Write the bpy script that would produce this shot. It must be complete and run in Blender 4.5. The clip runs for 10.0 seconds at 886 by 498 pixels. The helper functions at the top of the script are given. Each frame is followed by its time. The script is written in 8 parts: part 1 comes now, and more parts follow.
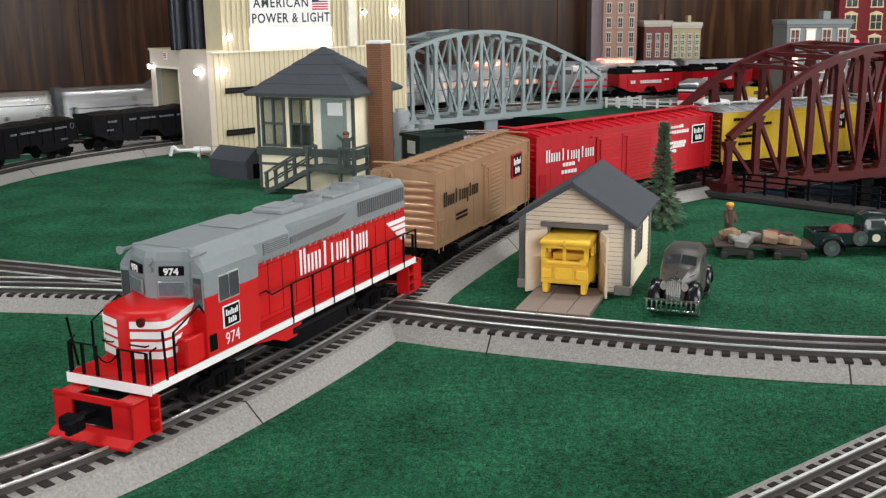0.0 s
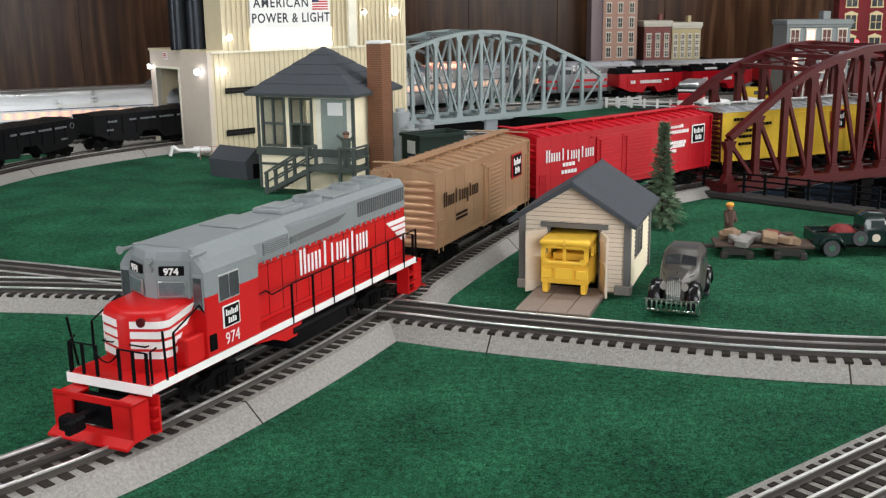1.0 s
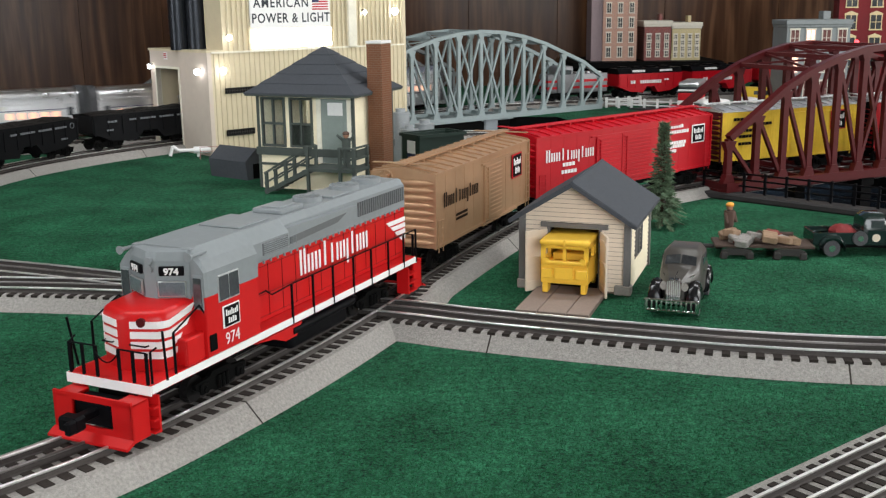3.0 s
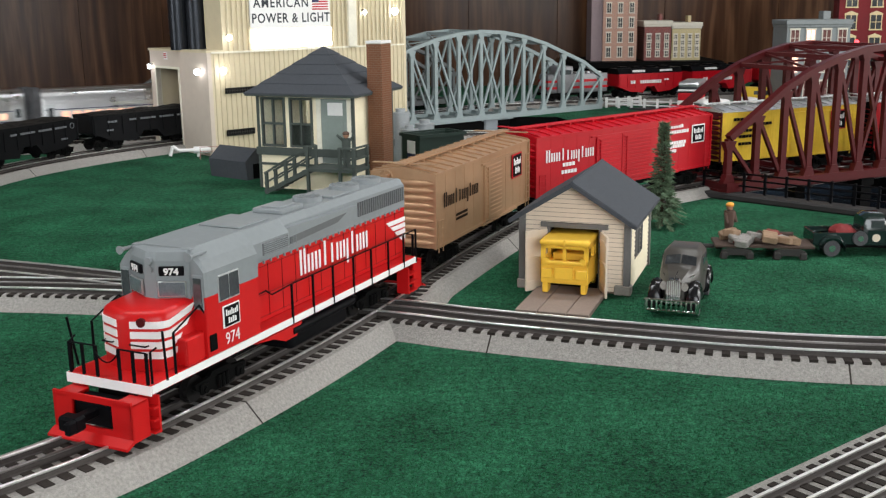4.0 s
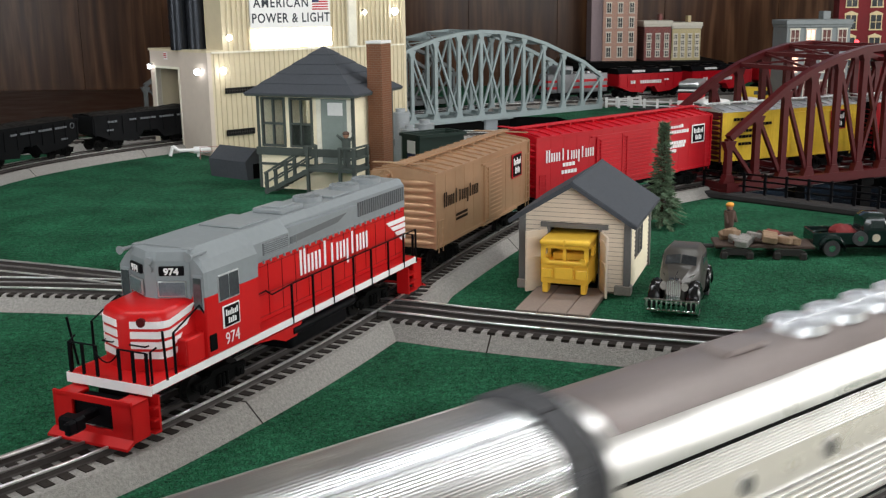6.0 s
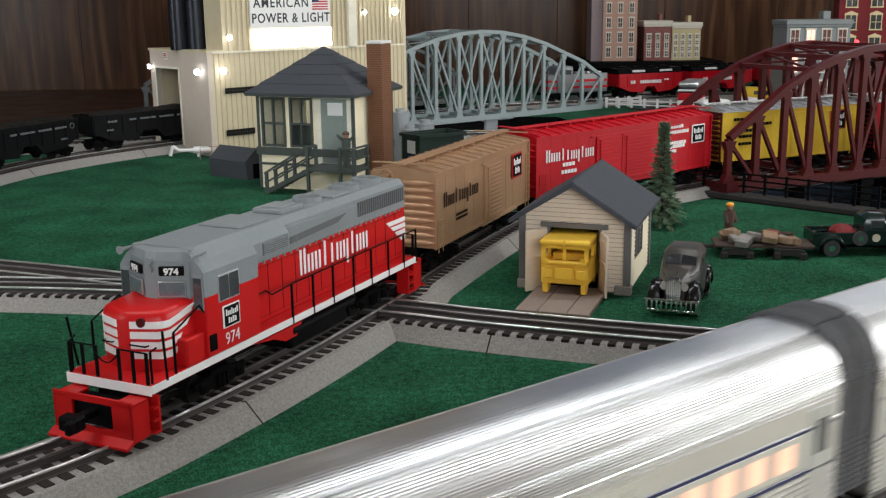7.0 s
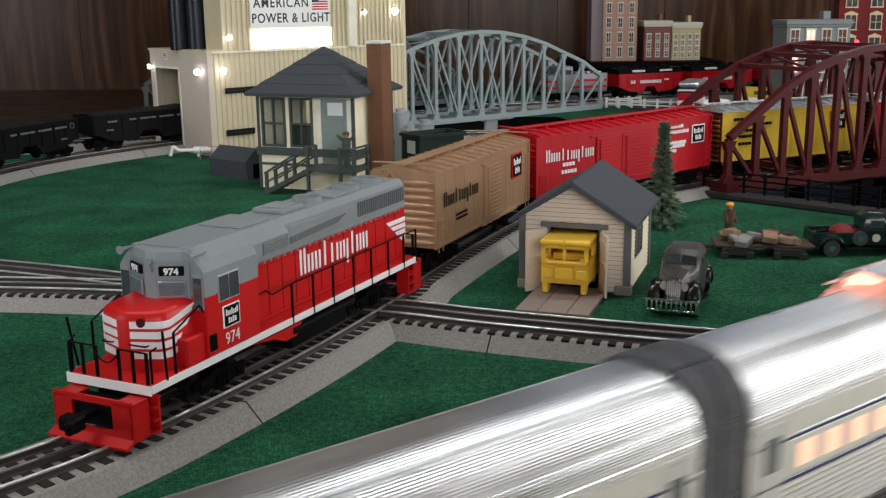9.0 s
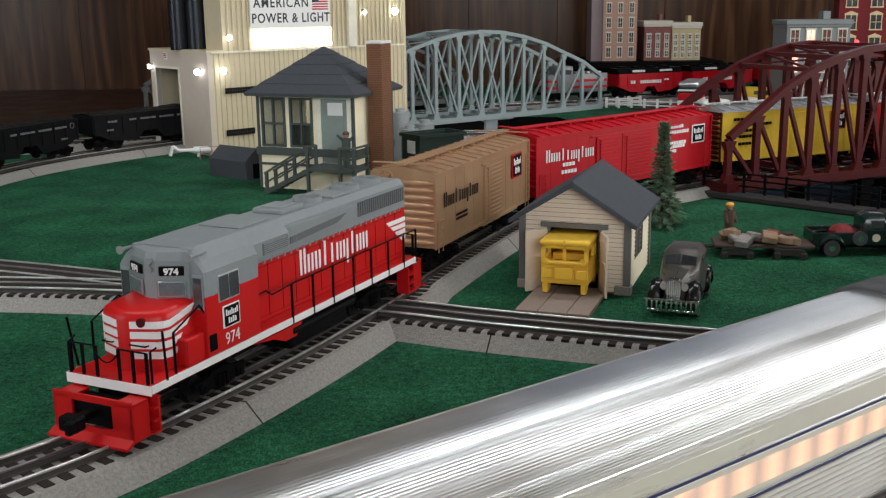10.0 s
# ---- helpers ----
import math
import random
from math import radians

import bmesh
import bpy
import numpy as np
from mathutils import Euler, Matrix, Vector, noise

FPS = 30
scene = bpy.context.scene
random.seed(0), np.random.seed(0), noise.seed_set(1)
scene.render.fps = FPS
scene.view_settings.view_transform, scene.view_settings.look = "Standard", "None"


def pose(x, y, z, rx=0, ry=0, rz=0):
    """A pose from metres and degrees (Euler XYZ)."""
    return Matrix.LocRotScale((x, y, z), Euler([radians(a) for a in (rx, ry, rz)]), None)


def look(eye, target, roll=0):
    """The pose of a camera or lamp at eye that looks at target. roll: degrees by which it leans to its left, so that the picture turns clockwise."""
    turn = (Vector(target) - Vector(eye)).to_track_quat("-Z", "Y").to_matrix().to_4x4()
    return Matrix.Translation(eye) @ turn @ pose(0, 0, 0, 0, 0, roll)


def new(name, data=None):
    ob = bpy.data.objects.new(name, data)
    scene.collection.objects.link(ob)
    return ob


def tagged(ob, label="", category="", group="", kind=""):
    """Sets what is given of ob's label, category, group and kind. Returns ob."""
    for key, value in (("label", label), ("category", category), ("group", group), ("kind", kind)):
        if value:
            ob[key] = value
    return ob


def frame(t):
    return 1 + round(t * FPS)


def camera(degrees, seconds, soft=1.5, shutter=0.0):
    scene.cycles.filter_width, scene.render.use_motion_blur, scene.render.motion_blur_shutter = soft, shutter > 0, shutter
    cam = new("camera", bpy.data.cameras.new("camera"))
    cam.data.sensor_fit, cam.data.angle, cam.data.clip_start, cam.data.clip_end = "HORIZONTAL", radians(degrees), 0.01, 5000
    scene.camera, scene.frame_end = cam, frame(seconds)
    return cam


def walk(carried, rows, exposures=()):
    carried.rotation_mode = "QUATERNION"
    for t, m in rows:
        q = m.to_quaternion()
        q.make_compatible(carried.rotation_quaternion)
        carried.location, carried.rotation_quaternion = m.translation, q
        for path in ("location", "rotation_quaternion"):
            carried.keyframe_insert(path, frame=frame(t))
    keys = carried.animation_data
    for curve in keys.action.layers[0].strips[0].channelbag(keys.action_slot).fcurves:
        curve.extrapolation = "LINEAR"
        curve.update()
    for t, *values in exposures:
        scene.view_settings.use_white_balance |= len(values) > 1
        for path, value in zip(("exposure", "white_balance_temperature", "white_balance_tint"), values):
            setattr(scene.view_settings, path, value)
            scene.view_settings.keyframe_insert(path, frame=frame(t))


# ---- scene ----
cam = camera(46.15, 10.0, soft=1.3, shutter=0.5)
EYE = (0.0, 0.0, 0.2599)
AIM = (0.0, math.cos(radians(13.285)), 0.2599 - math.sin(radians(13.285)))
walk(cam, [(0.0, look(EYE, AIM, -0.719)), (10.0, look(EYE, AIM, -0.719))], exposures=[(0.0, 0.20), (4.7, 0.20), (5.6, 0.13), (7.0, -0.17), (10.0, -0.28)])

RAIL = 0.018  # top of the rails over the table

# ---- light: daylight through the room's windows ----
world = bpy.data.worlds.new("sky")
scene.world = world
world.use_nodes = True
wn = world.node_tree
sky = wn.nodes.new("ShaderNodeTexSky")
sky.sky_type, sky.sun_disc = "NISHITA", False
sky.sun_elevation, sky.sun_rotation = radians(40), radians(120)
wn.links.new(sky.outputs[0], wn.nodes["Background"].inputs[0])
wn.nodes["Background"].inputs[1].default_value = 0.1


def window_light(name, eye, target, w, h, watts, colour):
    li = bpy.data.lights.new(name, "AREA")
    li.shape, li.size, li.size_y, li.energy, li.color = "RECTANGLE", w, h, watts, colour
    ob = new(name, li)
    ob.matrix_world = look(eye, target)
    return ob


window_light("window_light_right", (2.93, 1.0, 0.75), (0.0, 0.9, 0.25), 2.2, 1.15, 50, (1.0, 0.98, 0.95))
window_light("window_light_left", (-2.93, -0.30, 0.25), (0.0, 0.6, 0.30), 1.15, 1.9, 38, (0.95, 0.98, 1.0))
window_light("window_light_rear", (0.75, -2.43, 0.9), (0.2, 1.0, 0.1), 2.4, 1.1, 62, (0.97, 0.99, 1.0))
window_light("window_light_back", (1.72, 3.36, 1.02), (1.2, 0.0, 0.55), 1.3, 0.62, 3.5, (0.97, 0.99, 1.0))
# two ceiling lamps over the table, unseen and added for more top light
TOP_FILLS = ((0.75, 1.25), (-0.75, 0.65))
for lx, ly in TOP_FILLS:
    window_light("ceiling_light_tube", (lx, ly, 1.535), (lx, ly, 0.0), 1.15, 0.12, 13, (0.96, 0.99, 1.0))

# ---- mesh helpers ----
def part(name, bm, material, parent=None, label="", smooth=False):
    """Links a bmesh as one mesh object under a thing or a part."""
    me = bpy.data.meshes.new(name)
    bmesh.ops.recalc_face_normals(bm, faces=bm.faces)
    bm.to_mesh(me)
    bm.free()
    for m in material if isinstance(material, (list, tuple)) else [material]:
        me.materials.append(m)
    if smooth:
        for poly in me.polygons:
            poly.use_smooth = True
        me.set_sharp_from_angle(angle=radians(38))
    ob = new(name, me)
    if parent is not None:
        ob.parent = parent
    if label:
        ob["label"] = label
    return ob


def thing(name, m, label, category, group=""):
    ob = new(name)
    ob.empty_display_size = 0.02
    ob.matrix_world = m
    return tagged(ob, label, category, group)


def B():
    return bmesh.new()


def box(bm, x0, x1, y0, y1, z0, z1, m=None, mi=0):
    vs = [bm.verts.new(Vector((x, y, z))) for z in (z0, z1) for x, y in ((x0, y0), (x1, y0), (x1, y1), (x0, y1))]
    if m is not None:
        for v in vs:
            v.co = m @ v.co
    for f in ((3, 2, 1, 0), (4, 5, 6, 7), (0, 1, 5, 4), (1, 2, 6, 5), (2, 3, 7, 6), (3, 0, 4, 7)):
        bm.faces.new([vs[i] for i in f]).material_index = mi
    return vs


def rbox(bm, x0, x1, y0, y1, z0, z1, r=0.001, seg=1, mi=0, m=None):
    """A box with rounded edges."""
    vs = box(bm, x0, x1, y0, y1, z0, z1, m, mi)
    es = {e for v in vs for e in v.link_edges}
    bmesh.ops.bevel(bm, geom=list(es), offset=r, segments=seg, affect="EDGES", profile=0.5)


def prism(bm, pts, axis, a, b, mi=0, m=None):
    """Extrudes a 2D outline along an axis from a to b. pts are the two other coordinates in x, y, z order."""
    def put(p, t):
        v = Vector((t, p[0], p[1])) if axis == "x" else Vector((p[0], t, p[1])) if axis == "y" else Vector((p[0], p[1], t))
        return bm.verts.new(m @ v if m is not None else v)
    lo, hi = [put(p, a) for p in pts], [put(p, b) for p in pts]
    n = len(pts)
    for i in range(n):
        bm.faces.new((lo[i], lo[(i + 1) % n], hi[(i + 1) % n], hi[i])).material_index = mi
    bm.faces.new(lo[::-1]).material_index = mi
    bm.faces.new(hi).material_index = mi
    return lo, hi


def rod(bm, p0, p1, r, seg=8, r1=None, mi=0):
    p0, p1 = Vector(p0), Vector(p1)
    d = p1 - p0
    m = Matrix.Translation((p0 + p1) / 2) @ d.to_track_quat("Z", "Y").to_matrix().to_4x4()
    got = bmesh.ops.create_cone(bm, cap_ends=True, segments=seg, radius1=r, radius2=r if r1 is None else r1, depth=d.length, matrix=m)
    for v in got["verts"]:
        for f in v.link_faces:
            f.material_index = mi


def beam(bm, p0, p1, w, h, mi=0):
    """A square bar from p0 to p1, w wide across, h high."""
    p0, p1 = Vector(p0), Vector(p1)
    d = p1 - p0
    side = d.cross(Vector((0, 0, 1)))
    side = side.normalized() if side.length > 1e-6 else Vector((0, 1, 0))
    up = side.cross(d).normalized()
    vs = [bm.verts.new(p + side * a * w / 2 + up * b * h / 2) for p in (p0, p1) for a, b in ((-1, -1), (1, -1), (1, 1), (-1, 1))]
    for f in ((3, 2, 1, 0), (4, 5, 6, 7), (0, 1, 5, 4), (1, 2, 6, 5), (2, 3, 7, 6), (3, 0, 4, 7)):
        bm.faces.new([vs[i] for i in f]).material_index = mi


def ball(bm, c, r, sx=1, sy=1, sz=1, u=10, v=6, mi=0):
    got = bmesh.ops.create_uvsphere(bm, u_segments=u, v_segments=v, radius=r, matrix=Matrix.Translation(c) @ Matrix.Diagonal((sx, sy, sz, 1)))
    for vv in got["verts"]:
        for f in vv.link_faces:
            f.material_index = mi


def loft(bm, rings, close=True, cap=True, mi=0):
    """Skins a list of rings of equal length."""
    rs = [[bm.verts.new(Vector(p)) for p in r] for r in rings]
    n = len(rs[0])
    for a, b in zip(rs, rs[1:]):
        for i in range(n if close else n - 1):
            j = (i + 1) % n
            bm.faces.new((a[i], a[j], b[j], b[i])).material_index = mi
    if cap:
        bm.faces.new(rs[0][::-1]).material_index = mi
        bm.faces.new(rs[-1]).material_index = mi
    return rs


def text_part(name, body, size, m, material, parent, depth=0.0002, stretch=1.0, label="", bold=0.0, spacing=1.0):
    """Raised lettering in the built-in font, turned into a mesh. m places its baseline's middle; x runs along the words, z out of the surface."""
    cu = bpy.data.curves.new(name, "FONT")
    cu.body, cu.size, cu.extrude, cu.align_x, cu.offset = body, size, depth, "CENTER", bold
    cu.resolution_u, cu.space_character = 3, spacing
    tmp = bpy.data.objects.new(name, cu)
    me = bpy.data.meshes.new_from_object(tmp)
    bpy.data.objects.remove(tmp)
    me.transform(m @ Matrix.Diagonal((stretch, 1, 1, 1)))
    me.materials.clear()
    me.materials.append(material)
    ob = new(name, me)
    ob.parent = parent
    if label:
        ob["label"] = label
    return ob


def smooth_path(pts, step=0.01):
    """Points at even steps along a curve through pts (Catmull-Rom)."""
    P = [Vector(p) for p in pts]
    P = [P[0] * 2 - P[1]] + P + [P[-1] * 2 - P[-2]]
    raw = []
    for i in range(1, len(P) - 2):
        a, b, c, d = P[i - 1], P[i], P[i + 1], P[i + 2]
        for k in range(24):
            t = k / 24
            raw.append(0.5 * (2 * b + (c - a) * t + (2 * a - 5 * b + 4 * c - d) * t * t + (3 * b - a - 3 * c + d) * t ** 3))
    raw.append(P[-2])
    out, left = [raw[0]], step
    for a, b in zip(raw, raw[1:]):
        seg = (b - a).length
        pos = 0.0
        while seg - pos >= left:
            pos += left
            out.append(a + (b - a) * (pos / seg))
            left = step
        left -= seg - pos
    return out

# ---- materials ----
def mat(name, colour, rough=0.5, metal=0.0, vary=0.12, scale=60.0, bump=0.0, bump_scale=400.0, spec=0.28, tint=None, coat=0.0, island=0.0):
    """A surface whose colour drifts at two scales, with fine relief."""
    ma = bpy.data.materials.new(name)
    ma.use_nodes = True
    nt = ma.node_tree
    bs = nt.nodes["Principled BSDF"]
    bs.inputs["Metallic"].default_value = metal
    bs.inputs["Specular IOR Level"].default_value = spec
    bs.inputs["Coat Weight"].default_value = coat
    tc = nt.nodes.new("ShaderNodeTexCoord")
    n1, n2 = nt.nodes.new("ShaderNodeTexNoise"), nt.nodes.new("ShaderNodeTexNoise")
    for n, s in ((n1, scale), (n2, scale * 9)):
        n.inputs["Scale"].default_value = s
        n.inputs["Detail"].default_value = 4
        nt.links.new(tc.outputs["Object"], n.inputs["Vector"])
    add = nt.nodes.new("ShaderNodeMath")
    add.operation = "ADD"
    nt.links.new(n1.outputs["Fac"], add.inputs[0])
    nt.links.new(n2.outputs["Fac"], add.inputs[1])
    last = add.outputs[0]
    if island:
        info = nt.nodes.new("ShaderNodeObjectInfo")
        geo = nt.nodes.new("ShaderNodeNewGeometry")
        a2 = nt.nodes.new("ShaderNodeMath")
        a2.operation = "ADD"
        nt.links.new(info.outputs["Random"], a2.inputs[0])
        nt.links.new(geo.outputs["Random Per Island"], a2.inputs[1])
        a3 = nt.nodes.new("ShaderNodeMath")
        a3.operation = "MULTIPLY_ADD"
        nt.links.new(a2.outputs[0], a3.inputs[0])
        a3.inputs[1].default_value = island
        nt.links.new(last, a3.inputs[2])
        last = a3.outputs[0]
    ramp = nt.nodes.new("ShaderNodeMapRange")
    ramp.inputs["From Min"].default_value, ramp.inputs["From Max"].default_value = 0.6, 1.4 + island * 2
    nt.links.new(last, ramp.inputs["Value"])
    mix = nt.nodes.new("ShaderNodeMix")
    mix.data_type = "RGBA"
    dark = [c * (1 - vary) for c in colour]
    lite = [min(1, c * (1 + vary)) for c in colour] if tint is None else tint
    mix.inputs["A"].default_value, mix.inputs["B"].default_value = (*dark, 1), (*lite, 1)
    nt.links.new(ramp.outputs[0], mix.inputs["Factor"])
    nt.links.new(mix.outputs["Result"], bs.inputs["Base Color"])
    rr = nt.nodes.new("ShaderNodeMapRange")
    rr.inputs["From Min"].default_value, rr.inputs["From Max"].default_value = 0.3, 0.7
    rr.inputs["To Min"].default_value, rr.inputs["To Max"].default_value = max(0.03, rough - 0.07), min(1, rough + 0.07)
    nt.links.new(n1.outputs["Fac"], rr.inputs["Value"])
    nt.links.new(rr.outputs[0], bs.inputs["Roughness"])
    if bump:
        n3 = nt.nodes.new("ShaderNodeTexNoise")
        n3.inputs["Scale"].default_value, n3.inputs["Detail"].default_value = bump_scale, 3
        nt.links.new(tc.outputs["Object"], n3.inputs["Vector"])
        bp = nt.nodes.new("ShaderNodeBump")
        bp.inputs["Strength"].default_value, bp.inputs["Distance"].default_value = bump, 0.001
        nt.links.new(n3.outputs["Fac"], bp.inputs["Height"])
        nt.links.new(bp.outputs[0], bs.inputs["Normal"])
    return ma


def glow(name, colour, strength):
    ma = mat(name, [min(1, c) for c in colour], 0.4)
    bs = ma.node_tree.nodes["Principled BSDF"]
    bs.inputs["Emission Color"].default_value = (*colour, 1)
    bs.inputs["Emission Strength"].default_value = strength
    return ma


def glass(name, colour=(0.9, 0.95, 0.95), rough=0.02):
    ma = bpy.data.materials.new(name)
    ma.use_nodes = True
    nt = ma.node_tree
    bs = nt.nodes["Principled BSDF"]
    bs.inputs["Base Color"].default_value = (*colour, 1)
    bs.inputs["Roughness"].default_value = rough
    bs.inputs["Transmission Weight"].default_value = 1.0
    bs.inputs["IOR"].default_value = 1.2
    return ma


def wood_wall(name):
    """Dark stained boards with long grain and knots."""
    ma = mat(name, (0.075, 0.034, 0.02), 0.42, 0, 0.2, 1.5, 0.06, 300, 0.3)
    nt = ma.node_tree
    bs = nt.nodes["Principled BSDF"]
    tc = nt.nodes["Texture Coordinate"]
    info = nt.nodes.new("ShaderNodeObjectInfo")
    off = nt.nodes.new("ShaderNodeVectorMath")
    off.operation = "MULTIPLY_ADD"
    off.inputs[1].default_value = (7.0, 3.0, 9.0)
    nt.links.new(info.outputs["Random"], off.inputs[0])
    nt.links.new(tc.outputs["Object"], off.inputs[2])
    mp = nt.nodes.new("ShaderNodeMapping")
    mp.inputs["Scale"].default_value = (42.0, 42.0, 2.2)
    nt.links.new(off.outputs[0], mp.inputs["Vector"])
    g = nt.nodes.new("ShaderNodeTexNoise")
    g.inputs["Scale"].default_value, g.inputs["Detail"].default_value, g.inputs["Distortion"].default_value = 1.2, 6, 0.9
    nt.links.new(mp.outputs[0], g.inputs["Vector"])
    # cathedral grain: wavering bands along the board, widened by slow noise
    mp2 = nt.nodes.new("ShaderNodeMapping")
    mp2.inputs["Scale"].default_value = (1.0, 1.0, 0.16)
    nt.links.new(off.outputs[0], mp2.inputs["Vector"])
    wv = nt.nodes.new("ShaderNodeTexWave")
    wv.bands_direction = "X"
    wv.inputs["Scale"].default_value, wv.inputs["Distortion"].default_value = 5.0, 12.0
    wv.inputs["Detail"].default_value, wv.inputs["Detail Scale"].default_value = 4, 1.6
    nt.links.new(mp2.outputs[0], wv.inputs["Vector"])
    mx = nt.nodes.new("ShaderNodeMath")
    mx.operation = "MULTIPLY_ADD"
    mx.inputs[1].default_value = 0.30
    nt.links.new(wv.outputs["Fac"], mx.inputs[0])
    nt.links.new(g.outputs["Fac"], mx.inputs[2])
    cr = nt.nodes.new("ShaderNodeValToRGB")
    cr.color_ramp.elements[0].position, cr.color_ramp.elements[0].color = 0.30, (0.026, 0.0105, 0.0052, 1)
    cr.color_ramp.elements[1].position, cr.color_ramp.elements[1].color = 0.95, (0.105, 0.050, 0.025, 1)
    el = cr.color_ramp.elements.new(0.64)
    el.color = (0.055, 0.0235, 0.0110, 1)
    nt.links.new(mx.outputs[0], cr.inputs[0])
    nt.links.new(cr.outputs[0], bs.inputs["Base Color"])
    # lacquered: a soft mirror of the windows
    for ln in list(bs.inputs["Roughness"].links):
        nt.links.remove(ln)
    bs.inputs["Roughness"].default_value = 0.24
    bs.inputs["Specular IOR Level"].default_value = 0.2
    return ma


M = {}
def grass_mat(name):
    """Fibrous mat: fine dark and light flecks over broad patches."""
    ma = mat(name, (0.006, 0.06, 0.026), 0.95, 0, 0.35, 8, 1.0, 700, 0.15)
    nt = ma.node_tree
    bs = nt.nodes["Principled BSDF"]
    tc = nt.nodes["Texture Coordinate"]
    tot = None
    for sc, wt in ((520, 0.45), (170, 0.35), (14, 0.28)):
        n = nt.nodes.new("ShaderNodeTexNoise")
        n.inputs["Scale"].default_value, n.inputs["Detail"].default_value = sc, 3
        nt.links.new(tc.outputs["Object"], n.inputs["Vector"])
        m = nt.nodes.new("ShaderNodeMath")
        m.operation = "MULTIPLY_ADD"
        nt.links.new(n.outputs["Fac"], m.inputs[0])
        m.inputs[1].default_value = wt
        if tot is None:
            m.inputs[2].default_value = 0.0
        else:
            nt.links.new(tot, m.inputs[2])
        tot = m.outputs[0]
    cr = nt.nodes.new("ShaderNodeValToRGB")
    cr.color_ramp.elements[0].position, cr.color_ramp.elements[0].color = 0.42, (0.0028, 0.019, 0.0090, 1)
    cr.color_ramp.elements[1].position, cr.color_ramp.elements[1].color = 0.67, (0.030, 0.172, 0.086, 1)
    nt.links.new(tot, cr.inputs[0])
    nt.links.new(cr.outputs[0], bs.inputs["Base Color"])
    return ma


M["grass"] = grass_mat("grass_mat")
M["fibre"] = mat("grass_fibre", (0.006, 0.055, 0.022), 0.9, 0, 0.3, 200, 0, 100, 0.15, tint=(0.016, 0.13, 0.05), island=0.5)
M["roadbed"] = mat("roadbed_grey", (0.315, 0.297, 0.278), 0.85, 0, 0.42, 520, 1.0, 1100, 0.25)
M["tie"] = mat("tie_brown", (0.032, 0.026, 0.023), 0.8, 0, 0.3, 60, 0.3, 900, 0.12, island=0.2)
M["rail"] = mat("rail_steel", (0.86, 0.85, 0.83), 0.36, 1.0, 0.12, 40)
M["rail_worn"] = mat("rail_worn", (0.30, 0.28, 0.27), 0.42, 1.0, 0.2, 40)
M["rail_dark"] = mat("rail_blackened", (0.075, 0.066, 0.062), 0.6, 0.3, 0.2, 40)
M["red"] = mat("engine_red", (0.52, 0.008, 0.009), 0.36, 0, 0.05, 20, 0.05, 900)
M["car_red"] = mat("boxcar_red", (0.46, 0.004, 0.012), 0.45, 0, 0.06, 20, 0.05, 900)
M["grey"] = mat("engine_grey", (0.215, 0.235, 0.245), 0.45, 0, 0.07, 25, 0.05, 900)
M["white"] = mat("white_paint", (0.82, 0.81, 0.80), 0.45, 0, 0.04, 30)
M["black"] = mat("black_plastic", (0.004, 0.004, 0.005), 0.45, 0, 0.2, 60, spec=0.06)
M["dark"] = mat("dark_underframe", (0.004, 0.004, 0.004), 0.6, 0, 0.3, 60, spec=0.03)
M["gold"] = mat("gold_paint", (0.45, 0.275, 0.16), 0.36, 0.4, 0.08, 20, 0.05, 900)
M["yellow"] = mat("reefer_yellow", (0.80, 0.53, 0.04), 0.45, 0, 0.06, 20)
M["speeder"] = mat("speeder_yellow", (0.92, 0.56, 0.06), 0.42, 0, 0.05, 30)
M["silver"] = mat("silver_paint", (0.60, 0.61, 0.62), 0.35, 0.8, 0.08, 20)
M["steel"] = mat("fluted_aluminium", (0.73, 0.73, 0.74), 0.33, 1.0, 0.06, 20)
M["oxide"] = mat("oxide_red", (0.070, 0.007, 0.008), 0.45, 0, 0.15, 25, spec=0.18)
M["bridge"] = mat("bridge_grey", (0.28, 0.335, 0.34), 0.5, 0, 0.1, 20)
M["cream"] = mat("cream_siding", (0.86, 0.78, 0.58), 0.6, 0, 0.06, 20)
M["beige"] = mat("shed_beige", (0.77, 0.65, 0.52), 0.65, 0, 0.07, 20)
M["slate"] = mat("roof_slate", (0.065, 0.07, 0.08), 0.8, 0, 0.12, 30, 0.3, 900, 0.12)
M["trim"] = mat("trim_grey_green", (0.075, 0.088, 0.080), 0.7, 0, 0.1, 30, spec=0.12)
M["brick"] = mat("brick_brown", (0.20, 0.085, 0.045), 0.8, 0, 0.2, 80, 0.3, 900)
M["wall_wood"] = wood_wall("wood_panelling")
M["room_wood"] = mat("room_panelling", (0.16, 0.09, 0.055), 0.5, 0, 0.2, 3)
M["plaster"] = mat("ceiling_paint", (0.24, 0.21, 0.18), 0.8, 0, 0.05, 3)
M["concrete"] = mat("floor_concrete", (0.25, 0.24, 0.23), 0.8, 0, 0.1, 4)
M["led"] = glow("led_white", (0.95, 0.97, 1.0), 11)
M["sign_glow"] = glow("lit_panel", (1.0, 0.99, 0.96), 5.0)
M["beacon"] = glow("beacon_red", (1.0, 0.03, 0.04), 7)
M["warm"] = glow("lit_window", (1.0, 0.33, 0.20), 0.62)
M["water"] = mat("river_water", (0.02, 0.03, 0.045), 0.12, 0, 0.3, 10, 0.4, 60)
M["glass"] = glass("pane_glass")
M["dome"] = glass("dome_glass", (0.95, 0.86, 0.82), 0.08)
